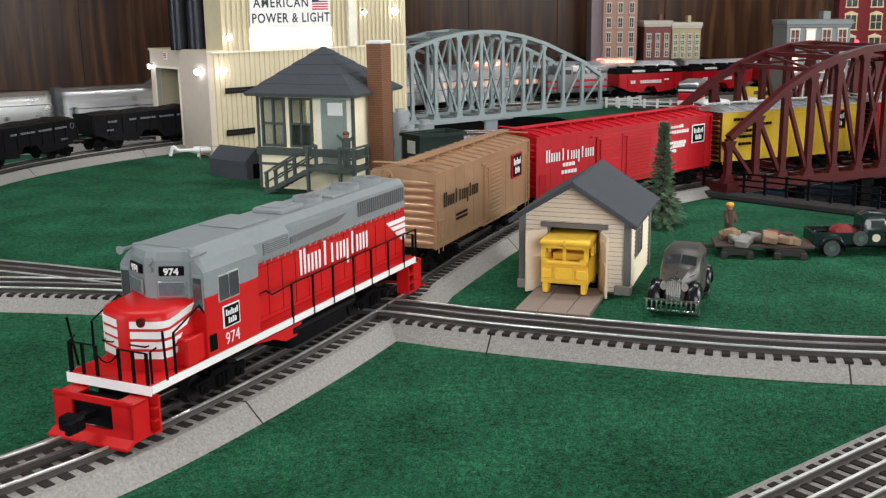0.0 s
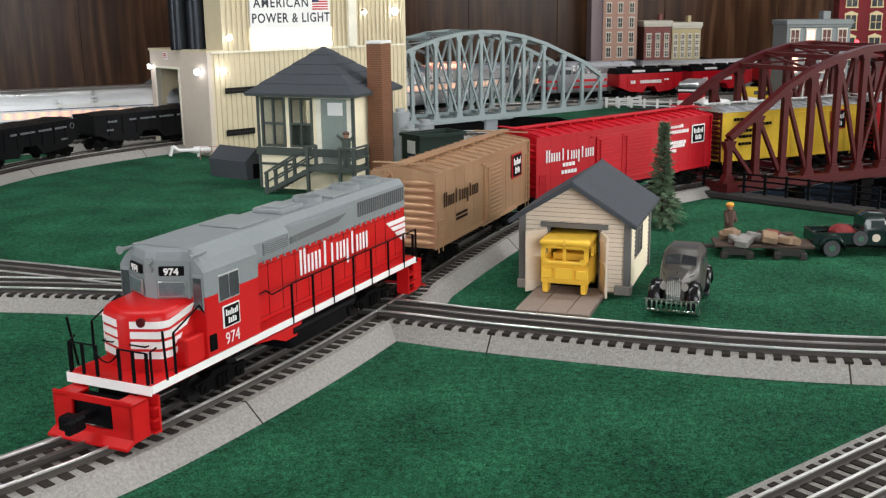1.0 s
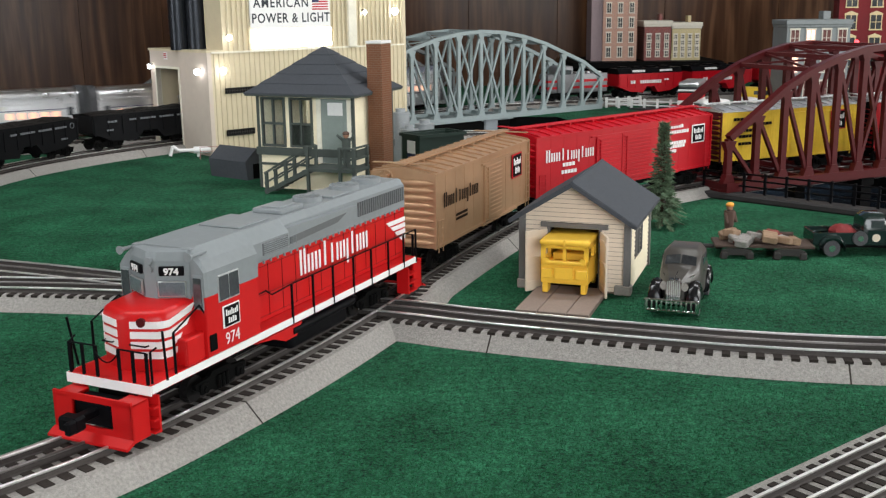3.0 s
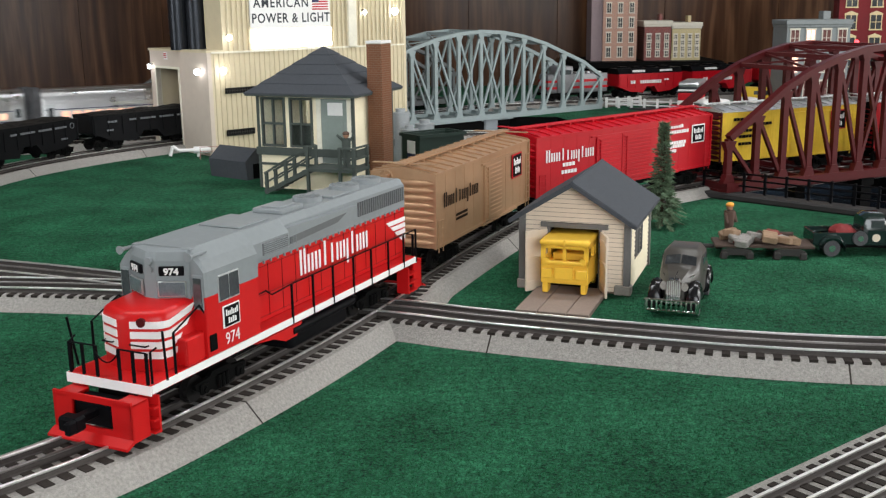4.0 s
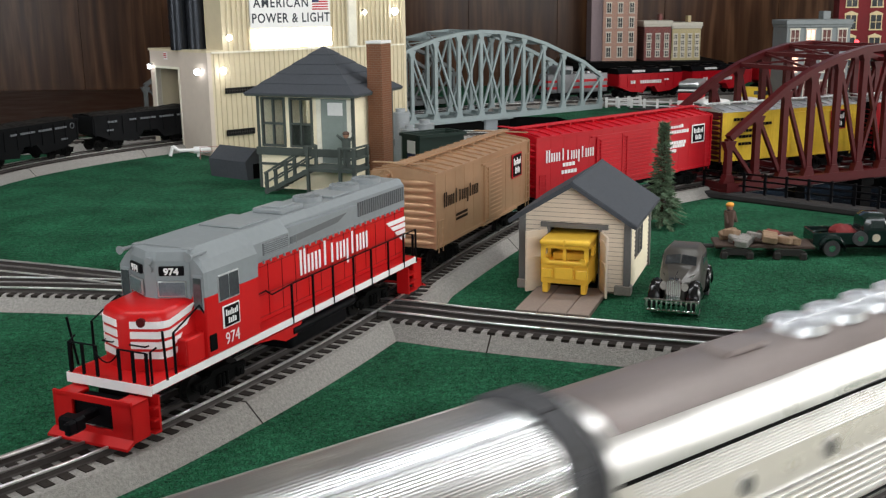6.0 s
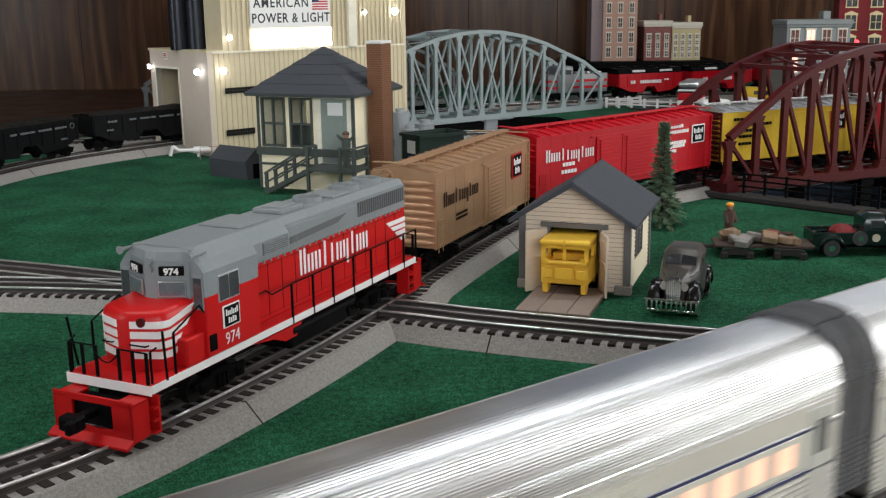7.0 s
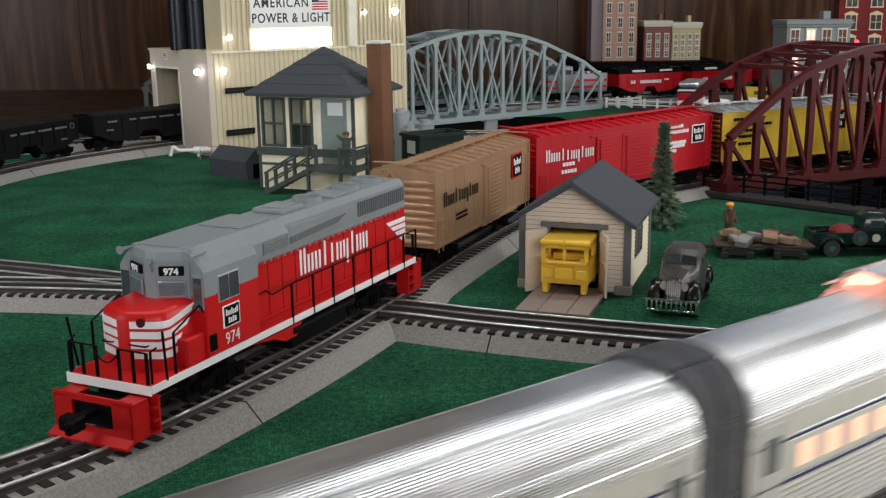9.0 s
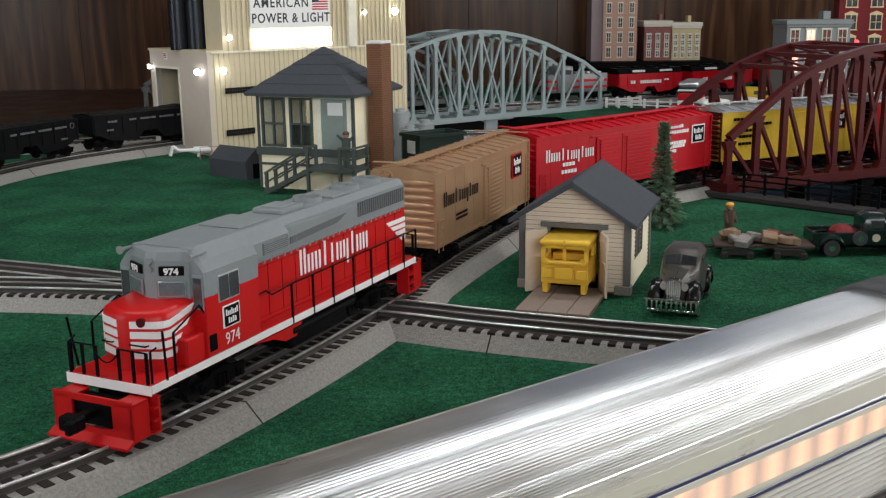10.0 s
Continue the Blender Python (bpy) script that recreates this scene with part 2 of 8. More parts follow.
M["leaf"] = mat("fir_needles", (0.13, 0.20, 0.12), 0.85, 0, 0.35, 120, 0.3, 900, 0.2, island=0.3)
M["trunk"] = mat("trunk_brown", (0.07, 0.045, 0.03), 0.9, 0, 0.3, 200)

# ---- room and table ----
def quad_wall(name, x0, x1, y0, y1, z0, z1, material, label):
    bm = B()
    box(bm, x0, x1, y0, y1, z0, z1)
    return tagged(part(name, bm, material), label, "wall", kind="structure")


def wall_with_window(name, axis, at, thick, a0, a1, wa0, wa1, wz0, wz1, label):
    """A room wall along y (axis x) or along x (axis y) with one opening."""
    bm = B()
    for p0, p1, q0, q1 in ((a0, wa0, -0.92, 1.6), (wa1, a1, -0.92, 1.6), (wa0, wa1, -0.92, wz0), (wa0, wa1, wz1, 1.6)):
        if axis == "x":
            box(bm, at, at + thick, p0, p1, q0, q1)
        else:
            box(bm, p0, p1, at, at + thick, q0, q1)
    return tagged(part(name, bm, M["room_wood"]), label, "wall", kind="structure")


# walls added out of view, dark brown to hold the fill light down
wall_with_window("wall_east", "x", 3.0, 0.12, -2.5, 3.4, -0.15, 2.15, 0.15, 1.35, "unseen dark brown room wall with a wide window")
wall_with_window("wall_west", "x", -3.12, 0.12, -2.5, 3.4, -0.95, 0.35, -0.80, 1.25, "unseen dark brown room wall with a glazed door")
wall_with_window("wall_south", "y", -2.62, 0.12, -3.0, 3.0, -0.50, 2.0, 0.3, 1.5, "unseen dark brown room wall with a wide window")
wall = tagged(new("wall_north"), "dark stained wood plank wall", "wall", kind="structure")
random.seed(4)
x = -3.0
while x < 3.0:
    w = random.uniform(0.24, 0.38)
    bm = B()
    rbox(bm, x + 0.0004, min(3.0, x + w) - 0.0004, 3.4 + random.uniform(0, 0.0006), 3.434, -0.92, 0.56, 0.0008)
    part("plank", bm, M["wall_wood"], wall)
    x += w
bm = B()
box(bm, -3.0, 3.0, 3.436, 3.5, -0.92, 0.56)
part("backing", bm, M["dark"], wall)
# out of view; dark brown so the coach roofs mirror less light
bm = B()
for p0, p1, q0, q1 in ((-3.0, 0.1, 0.56, 1.6), (2.4, 3.0, 0.56, 1.6), (0.1, 2.4, 0.56, 0.68), (0.1, 2.4, 1.36, 1.6)):
    box(bm, p0, p1, 3.40, 3.5, q0, q1)
part("upper_wall", bm, M["room_wood"], wall, "unseen wall above the planks, dark brown against bright reflections")
quad_wall("floor", -3.12, 3.12, -2.62, 3.5, -1.0, -0.92, M["concrete"], "grey concrete room floor")
# unseen ceiling, kept dark to throw little light back
quad_wall("ceiling", -3.12, 3.12, -2.62, 3.5, 1.6, 1.68, M["plaster"], "unseen ceiling, dark brown against bright reflections")

# the table top, with the river's bed cut out of it
RIVER = [(0.372, 1.395), (0.47, 1.305), (0.56, 1.22), (0.9, 0.98), (1.5, 1.1), (1.2, 1.55), (0.72, 1.80), (0.44, 2.04), (0.31, 2.24), (0.27, 2.42), (0.16, 2.44), (-0.02, 2.28), (-0.13, 2.17), (-0.06, 2.02), (0.10, 1.84), (0.24, 1.62)]
bm = B()
for loop in ([(-2.6, -0.9), (2.6, -0.9), (2.6, 3.38), (-2.6, 3.38)], RIVER):
    vs = [bm.verts.new((x, y, 0)) for x, y in loop]
    for i in range(len(vs)):
        bm.edges.new((vs[i], vs[(i + 1) % len(vs)]))
bmesh.ops.triangle_fill(bm, use_beauty=True, edges=bm.edges[:])
got = bmesh.ops.extrude_face_region(bm, geom=bm.faces[:])
for v in got["geom"]:
    if isinstance(v, bmesh.types.BMVert):
        v.co.z = -0.04
bm.normal_update()
for f in bm.faces:
    if abs(f.normal.z) < 0.5:
        f.material_index = 1
tagged(part("ground", bm, [M["grass"], M["dark"]]), "dark green fibrous grass mat over the layout table", "ground", kind="structure")


bm = B()
prism(bm, [(x, y) for x, y in RIVER], "z", -0.075, -0.062)
tagged(part("water", bm, M["water"]), "dark blue-grey glossy river surface under the bridges", "river", kind="structure")
for i in range(len(RIVER)):
    a, b = Vector((*RIVER[i], 0)), Vector((*RIVER[(i + 1) % len(RIVER)], 0))
    n = Vector((-(b - a).y, (b - a).x, 0)).normalized() * -0.004
    bm = B()
    vs = [bm.verts.new(v) for v in (a + n * 0.2 + Vector((0, 0, -0.075)), b + n * 0.2 + Vector((0, 0, -0.075)), b + n * 0.2 + Vector((0, 0, -0.041)), a + n * 0.2 + Vector((0, 0, -0.041)))]
    bm.faces.new(vs)
    bmesh.ops.solidify(bm, geom=bm.faces[:], thickness=0.006)
    tagged(part("river_bank", bm, M["dark"]), "dark river bank", "bank", kind="structure")
bm = B()
box(bm, -2.5, 2.5, -0.8, 3.3, -0.10, -0.078)
tagged(part("table_board", bm, M["dark"]), "dark board under the table top", "table", kind="structure")


# ---- tracks ----
def track(pts, label, bed=True, gauge=0.0345, zs=0.0, dark=False, half=0.0445, bright=False):
    """Three-rail track with a moulded grey roadbed, ties and bright rails."""
    path = [Vector((p[0], p[1], 0)) for p in smooth_path([(a, b, 0) for a, b in pts], 0.0115)]
    root = tagged(new("track"), label, "track", kind="structure")
    root.location.z = zs
    nrm = []
    for i in range(len(path)):
        d = (path[min(i + 1, len(path) - 1)] - path[max(i - 1, 0)]).normalized()
        nrm.append(Vector((-d.y, d.x, 0)))
    def sweep(bm, prof):
        loft(bm, [[p + n * a + Vector((0, 0, z)) for a, z in prof] for p, n in zip(path, nrm)])
    if bed:
        bm = B()
        sweep(bm, [(-half, 0.0004), (-half + 0.0125, 0.0125), (half - 0.0125, 0.0125), (half, 0.0004)])
        part("roadbed", bm, M["roadbed"], root)
    bm = B()
    for p, n in zip(path[::1], nrm[::1]):
        d = Vector((n.y, -n.x, 0))
        m = Matrix(((n.x, d.x, 0, p.x), (n.y, d.y, 0, p.y), (0, 0, 1, 0), (0, 0, 0, 1)))
        box(bm, -0.0275, 0.0275, -0.0030, 0.0030, 0.006, 0.0132, m)
    tagged(part("ties", bm, M["tie"], root), kind="stuff")
    for k, a in enumerate((-gauge / 2, 0, gauge / 2)):
        bm = B()
        sweep(bm, [(a - 0.0018, 0.0128), (a - 0.0005, 0.0138), (a - 0.0005, 0.0168), (a + 0.0005, 0.0168), (a + 0.0005, 0.0138), (a + 0.0018, 0.0128)])
        web = part("rail", bm, M["rail_dark"], root)
        bm = B()
        h = 0.0010
        sweep(bm, [(a - h, 0.0167), (a - h, 0.0177), (a - h * 0.6, 0.018), (a + h * 0.6, 0.018), (a + h, 0.0177), (a + h, 0.0167)])
        part("rail_head", bm, M["rail_worn"] if dark or (k == 1 and not bright) else M["rail"], web)
    # joints between the track sections
    for i in range(9, len(path) - 2, 22):
        if not bed:
            break
        bm = B()
        d = Vector((nrm[i].y, -nrm[i].x, 0)) * 0.0006
        prof = [(-half - 0.0002, 0.0002), (-half + 0.0124, 0.0127), (half - 0.0124, 0.0127), (half + 0.0002, 0.0002)]
        loft(bm, [[path[i] + nrm[i] * a + Vector((0, 0, z)) + k for a, z in prof] for k in (-d, d)])
        part("joint", bm, M["tie"], root)
    return path


MAIN = [(-0.62, 0.27), (-0.42, 0.365), (-0.30, 0.458), (-0.239, 0.5185), (-0.1875, 0.587), (-0.1135, 0.724), (-0.047, 0.877), (-0.033, 0.927), (0.016, 1.05),
        (0.066, 1.163), (0.087, 1.192), (0.20, 1.300), (0.338, 1.418), (0.50, 1.503), (0.75, 1.621), (1.2, 1.83)]
main_path = track(MAIN, "three-rail model track on grey moulded roadbed, main line")
cross_path = track([(-1.3, 0.97), (-0.9, 0.94), (-0.62, 0.927), (-0.40, 0.918), (-0.22, 0.888), (-0.05, 0.830), (0.026, 0.797), (0.10, 0.769), (0.17, 0.745), (0.215, 0.731), (0.27, 0.718),
       (0.34, 0.708), (0.45, 0.703), (0.7, 0.72)], "three-rail model track on grey moulded roadbed crossing the main line", half=0.0385)
track([(-1.3, 1.26), (-0.8, 1.105), (-0.55, 1.022), (-0.40, 0.970), (-0.27, 0.915)], "three-rail model track diverging at a turnout", zs=0.0003)
hop_path = track([(-0.80, 1.05), (-0.755, 1.30), (-0.72, 1.50), (-0.685, 1.65), (-0.617, 1.785), (-0.535, 1.893), (-0.44, 1.985), (-0.36, 2.05)], "three-rail model track curving into the power building")

# ---- the passenger line: back wall, round the left, then past the front ----
FD, FO = Vector((0.797, 0.604, 0)), Vector((0.180, 0.475, 0))
bulge = -1.21
LINE = [(2.3, 3.13, 0.0), (1.8, 3.12, 0.0), (1.1, 3.04, 0.0), (0.62, 2.93, 0.002), (0.32, 2.77, 0.010), (0.03, 2.55, 0.018), (-0.30, 2.22, 0.018), (-0.57, 2.02, 0.018), (-0.80, 1.92, 0.018),
        (-1.04, 1.76, 0.018), (bulge + 0.07, 1.44, 0.018), (bulge, 1.0, 0.018), (bulge + 0.08, 0.45, 0.018), (bulge + 0.30, 0.06, 0.018), (-0.70, -0.12, 0.018)]
for s in (-0.75, -0.4, -0.1, 0.2, 0.6, 1.2, 1.8):
    q = FO + FD * s
    LINE.append((q.x, q.y, 0.018))
LINE += [(1.98, 1.95, 0.018), (2.2, 2.35, 0.012), (2.28, 2.75, 0.005), (2.2, 3.0, 0.0), (2.0, 3.1, 0.0)]
line_path = smooth_path(LINE, 0.005)
track([(p.x, p.y) for p in line_path if p.y > 2.05][::16], "three-rail track along the back wall", zs=-0.006)
track([(p.x, p.y) for p in line_path if p.x < -0.45 and p.y < 2.3][::16], "three-rail track round the end of the table")
track([(FO + FD * s).xy[:] for s in (-0.9, -0.6, -0.3, 0.0, 0.3, 0.6, 0.9)], "three-rail model track with bright rails at the table's front", bright=True)


def on_line(s):
    i = max(0, min(len(line_path) - 2, int(s / 0.005)))
    f = s / 0.005 - i
    return line_path[i].lerp(line_path[i + 1], f)


# bare varnished board between the passenger line and the back wall
bm = B()
prism(bm, [(-2.6, 2.12), (-0.86, 2.12), (-0.62, 2.20), (-0.40, 2.36), (-0.36, 2.50), (-0.36, 3.38), (-2.6, 3.38)], "z", -0.002, 0.003)
tagged(part("back_board", bm, mat("varnished_board", (0.040, 0.016, 0.009), 0.35, 0, 0.35, 12, 0.1, 200)), "dark brown varnished board behind the track", "board", kind="structure")

# unseen pale board before the passenger track, added to reflect cream into coach sides
FN = Vector((-FD.y, FD.x, 0))
bm = B()
front = [FO + FD * s_ - FN * o_ for s_, o_ in ((-1.1, 0.055), (1.6, 0.055), (1.6, 0.36), (-1.1, 0.36))]
prism(bm, [(p.x, p.y) for p in front], "z", 0.0005, 0.004)
tagged(part("front_board", bm, M["front_cream"] if "front_cream" in M else M.setdefault("front_cream", mat("front_board_cream", (0.62, 0.58, 0.46), 0.6, 0, 0.06, 12))), "unseen cream board along the table front, added for its reflection", "board", kind="structure")

# ---- rolling stock ----
def yaw_back(x, y, z, deg):
    """Pose whose x axis points deg from +Y towards +X."""
    return pose(x, y, z, 0, 0, 90 - deg)


def word_bars(name, shape, x0, x1, z0, z1, y, material, parent, label=""):
    """Plain upright bars in place of a painted name: for each character its height above and below the line, and how many strokes."""
    w = (x1 - x0) / len(shape)
    h = z1 - z0
    for i, (up, down, strokes) in enumerate(shape):
        cx = x0 + (i + 0.5) * w
        for k in ((0,) if strokes == 1 else (-1, 1)):
            bm = B()
            c = cx + k * w * 0.25
            box(bm, c - w * 0.115, c + w * 0.115, y - 0.00025, y + 0.00025, z0 - (down * h if k >= 0 else 0), z0 + up * h)
            part(name, bm, material, parent, label)


NAME = [(1, 0, 3), (0.72, 0, 3), (0.72, 0, 2), (1, 0, 1), (0.8, 0, 1), (0.72, 0, 2), (0.72, 0.3, 3), (0.95, 0, 1), (0.72, 0, 3), (0.72, 0, 2)]


def emblem(parent, x0, x1, z0, z1, y, border, label="square black and white emblem plate"):
    bm = B()
    rbox(bm, x0, x1, y - 0.0004, y + 0.0003, z0, z1, 0.0002)
    e = part("emblem", bm, border, parent, label)
    w, h = x1 - x0, z1 - z0
    bm = B()
    box(bm, x0 + w * 0.07, x1 - w * 0.07, y - 0.0007, y - 0.0003, z0 + h * 0.06, z1 - h * 0.06)
    part("field", bm, M["black"], e)
    bm = B()
    for k in range(7):
        a = x0 + w * (0.14 + k * 0.105)
        box(bm, a, a + w * 0.065, y - 0.0009, y - 0.0006, z0 + h * 0.54, z0 + h * (0.74 if k % 3 else 0.82))
    for k in range(4):
        a = x0 + w * (0.27 + k * 0.125)
        box(bm, a, a + w * 0.08, y - 0.0009, y - 0.0006, z0 + h * 0.18, z0 + h * (0.40 if k % 2 else 0.45))
    part("bars", bm, M["white"], e)
    return e


MESHES = {}


def shared(name, key, make, material, parent, m, smooth=False, label=""):
    """An object on a mesh that alike pieces share."""
    if key not in MESHES:
        bm = B()
        make(bm)
        ob = part(name, bm, material, parent, label, smooth)
        MESHES[key] = ob.data
    else:
        ob = new(name, MESHES[key])
        ob.parent = parent
        if label:
            ob["label"] = label
    ob.matrix_local = m
    return ob


def wheel_mesh(bm):
    rod(bm, (0, -0.0025, 0), (0, 0.0012, 0), 0.0085, 18)
    rod(bm, (0, 0.0012, 0), (0, 0.0022, 0), 0.0098, 18)
    rod(bm, (0, -0.0035, 0), (0, -0.0025, 0), 0.0035, 10)


def frame_mesh(bm):
    prism(bm, [(-0.026, 0.011), (-0.026, 0.0145), (-0.012, 0.0155), (-0.009, 0.018), (0.009, 0.018), (0.012, 0.0155), (0.026, 0.0145), (0.026, 0.011),
               (0.020, 0.0075), (0.010, 0.0065), (0.006, 0.0045), (-0.006, 0.0045), (-0.010, 0.0065), (-0.020, 0.0075)], "y", -0.0015, 0.0015)
    for x in (-0.0185, 0.0185):
        rbox(bm, x - 0.004, x + 0.004, -0.0035, -0.001, 0.0065, 0.0135, 0.0008)
        rod(bm, (x, -0.0045, 0.0095), (x, -0.003, 0.0095), 0.0022, 8)
    for x in (-0.004, 0, 0.004):
        rod(bm, (x, -0.0025, 0.006), (x, -0.0025, 0.0145), 0.0015, 7)


def truck(parent, x, wide=0.0235, name="truck"):
    t = part(name, B_box(-0.006, 0.006, -0.02, 0.02, 0.010, 0.019), M["dark"], parent)
    t.location.x = x
    for s in (-1, 1):
        shared("sideframe", "sideframe", frame_mesh, M["dark"], t, pose(0, s * wide, 0, 0, 0, 0 if s < 0 else 180))
        for k in (-0.0185, 0.0185):
            shared("wheel", "wheel", wheel_mesh, M["wheel"], t, pose(k, s * 0.0165, 0.0088, 0, 0, 0 if s < 0 else 180))
    for k in (-0.0185, 0.0185):
        shared("axle", "axle", lambda bm: rod(bm, (0, -0.015, 0), (0, 0.015, 0), 0.0018, 8), M["dark"], t, pose(k, 0, 0.0088))
    return t


def B_box(*a):
    bm = B()
    box(bm, *a)
    return bm


def coupler(parent, x, d, name="coupler"):
    bm = B()
    rbox(bm, min(x, x + d * 0.017), max(x, x + d * 0.017), -0.003, 0.003, 0.0125, 0.018, 0.0008)
    rbox(bm, min(x + d * 0.015, x + d * 0.024), max(x + d * 0.015, x + d * 0.024), -0.007, 0.007, 0.0105, 0.0195, 0.0015)
    rbox(bm, min(x + d * 0.022, x + d * 0.029), max(x + d * 0.022, x + d * 0.029), -0.007, -0.0025, 0.011, 0.019, 0.0012)
    return part(name, bm, M["black"], parent, "black knuckle coupler")


def boxcar(m, L, body_mat, roof_mat, label, end_mat=None, doors=((0.46, 0.66),), z0=0.0247, z1=0.0935, door_mat=None, ribs=True, wood=False):
    """A house car: ribbed ends, panelled roof with running board, ribbed doors, ladders, underframe and trucks."""
    end_mat = end_mat or body_mat
    door_mat = door_mat or body_mat
    car = thing("boxcar", m, label, "train car", "cars of the parked freight train")
    w = 0.0315
    bm = B()
    rbox(bm, 0, L, -w + 0.0008, w - 0.0008, z0, z1 - 0.0012, 0.0006)
    part("body", bm, body_mat, car)
    if not wood:
        # side panel seams, the sill and the eave fillet
        for s in (-1, 1):
            bm = B()
            n = int(L / 0.0215)
            for i in range(n + 1):
                x = 0.002 + (L - 0.004) * i / n
                box(bm, x - 0.0004, x + 0.0004, s * w - s * 0.0009 - 0.0003, s * w - s * 0.0009 + 0.0003, z0 + 0.001, z1 - 0.003)
            box(bm, 0.001, L - 0.001, min(s * w, s * (w - 0.001)), max(s * w, s * (w - 0.001)), z0 - 0.0006, z0 + 0.0022)
            box(bm, 0.0, L, min(s * (w + 0.0005), s * (w - 0.001)), max(s * (w + 0.0005), s * (w - 0.001)), z1 - 0.0026, z1 - 0.0006)
            part("side_seams", bm, body_mat, car)
    else:
        for s in (-1, 1):
            n = int(L / 0.0045)
            for i in range(n):
                bm = B()
                x = 0.001 + (L - 0.002) * i / n
                box(bm, x, x + (L - 0.002) / n - 0.0002, s * w - 0.0004 - s * 0.0006, s * w + 0.0004 - s * 0.0006, z0, z1 - 0.003)
                part("side_board", bm, body_mat, car)
    # ends with pressed ribs
    for e, d in ((0.0, -1), (L, 1)):
        for i in range(9):
            z = z0 + 0.005 + (z1 - z0 - 0.014) * i / 8
            bm = B()
            ring = []
            for y, sc in ((-w + 0.002, 0.3), (-w + 0.009, 1), (0, 1.25), (w - 0.009, 1), (w - 0.002, 0.3)):
                ring.append([(e + d * 0.0026 * sc * math.sin(a), y, z + 0.0027 * sc * math.cos(a)) for a in [k * math.pi / 6 for k in range(7)]])
            loft(bm, ring, close=False, cap=False)
            part("end_rib", bm, end_mat, car, smooth=True)
        bm = B()
        prism(bm, [(-w, z1 - 0.006), (-w, z1), (0, z1 + 0.0052), (w, z1), (w, z1 - 0.006)], "x", min(e, e + d * 0.0014), max(e, e + d * 0.0014))
        part("end_fascia", bm, end_mat, car)
        for s in (-1, 1):
            bm = B()
            box(bm, e + min(0, d * 0.002), e + max(0, d * 0.002), s * w - 0.0012, s * w + 0.0012, z0, z1)
            part("corner_post", bm, end_mat, car)
    # roof
    bm = B()
    prism(bm, [(-w - 0.0014, z1 - 0.0012), (-w - 0.0014, z1 + 0.0002), (0, z1 + 0.0056), (w + 0.0014, z1 + 0.0002), (w + 0.0014, z1 - 0.0012)], "x", -0.0015, L + 0.0015)
    part("roof", bm, roof_mat, car)
    n = int(L / 0.0185)
    for i in range(n + 1):
        x = 0.004 + (L - 0.008) * i / n
        shared("roof_rib", "roof_rib_" + roof_mat.name, lambda bm: prism(bm, [(-w - 0.001, z1 + 0.0004), (-w - 0.001, z1 + 0.0018), (0, z1 + 0.0072), (w + 0.001, z1 + 0.0018), (w + 0.001, z1 + 0.0004), (0, z1 + 0.0056)], "x", -0.0013, 0.0013),
               roof_mat, car, pose(x, 0, 0))
    walk_board = part("running_board", B_box(-0.009, L + 0.009, -0.0056, 0.0056, z1 + 0.0082, z1 + 0.0094), roof_mat, car)
    for k in (-0.0018, 0.0018):
        part("board_seam", B_box(-0.009, L + 0.009, k - 0.0002, k + 0.0002, z1 + 0.0094, z1 + 0.0097), roof_mat, walk_board)
    for i in range(9):
        x = 0.003 + (L - 0.006) * i / 8
        part("board_bracket", B_box(x - 0.001, x + 0.001, -0.0054, 0.0054, z1 + 0.005, z1 + 0.0083), roof_mat, walk_board)
    for e, d in ((0.0, -1), (L, 1)):
        bm = B()
        for s in (-1, 1):
            box(bm, e - 0.006 * (d > 0), e + 0.006 * (d < 0), min(s * 0.006, s * w), max(s * 0.006, s * w), z1 + 0.0078, z1 + 0.0086)
        part("roof_platform", bm, roof_mat, car)
    # doors
    for s in (-1, 1):
        for fx0, fx1 in doors:
            a, b = L * fx0, L * fx1
            bm = B()
            rbox(bm, a, b, min(s * (w - 0.001), s * (w + 0.0013)), max(s * (w - 0.001), s * (w + 0.0013)), z0 + 0.002, z1 - 0.008, 0.0005)
            dr = part("door", bm, door_mat, car)
            if ribs:
                for i in range(13):
                    z = z0 + 0.006 + (z1 - z0 - 0.018) * i / 12
                    bm = B()
                    rod(bm, (a + 0.003, s * (w + 0.0011), z), (b - 0.003, s * (w + 0.0011), z), 0.0012, 6)
                    part("door_rib", bm, door_mat, dr)
            bm = B()
            box(bm, a + (b - a) * 0.12, a + (b - a) * 0.16, s * (w + 0.002) - 0.0008, s * (w + 0.002) + 0.0008, z0 + 0.004, z1 - 0.012)
            part("door_bar", bm, door_mat, dr)
        for za, zb in ((z0 - 0.001, z0 + 0.0012), (z1 - 0.0085, z1 - 0.007)):
            part("door_track", B_box(L * (doors[0][0] - 0.03), min(L - 0.01, L * (doors[-1][1] + 0.17)), s * (w + 0.001) - 0.001, s * (w + 0.001) + 0.001, za, zb), body_mat, car)
        # ladders by the ends
        for xa, n in ((0.003, 4), (L - 0.013, 8)):
            bm = B()
            for k in range(n):
                z = z0 + 0.004 + k * 0.0072
                rod(bm, (xa, s * (w + 0.0018), z), (xa + 0.010, s * (w + 0.0018), z), 0.0004, 5)
            for x in (xa, xa + 0.010):
                rod(bm, (x, s * (w + 0.0014), z0 - 0.004), (x, s * (w + 0.0014), z0 + 0.004 + (n - 1) * 0.0072), 0.0005, 5)
            part("ladder", bm, body_mat, car)
    # brake wheel on the leading end
    bm = B()
    c = Vector((-0.0085, 0.0135, z1 - 0.003))
    for k in range(20):
        a0, a1 = k * math.tau / 20, (k + 1) * math.tau / 20
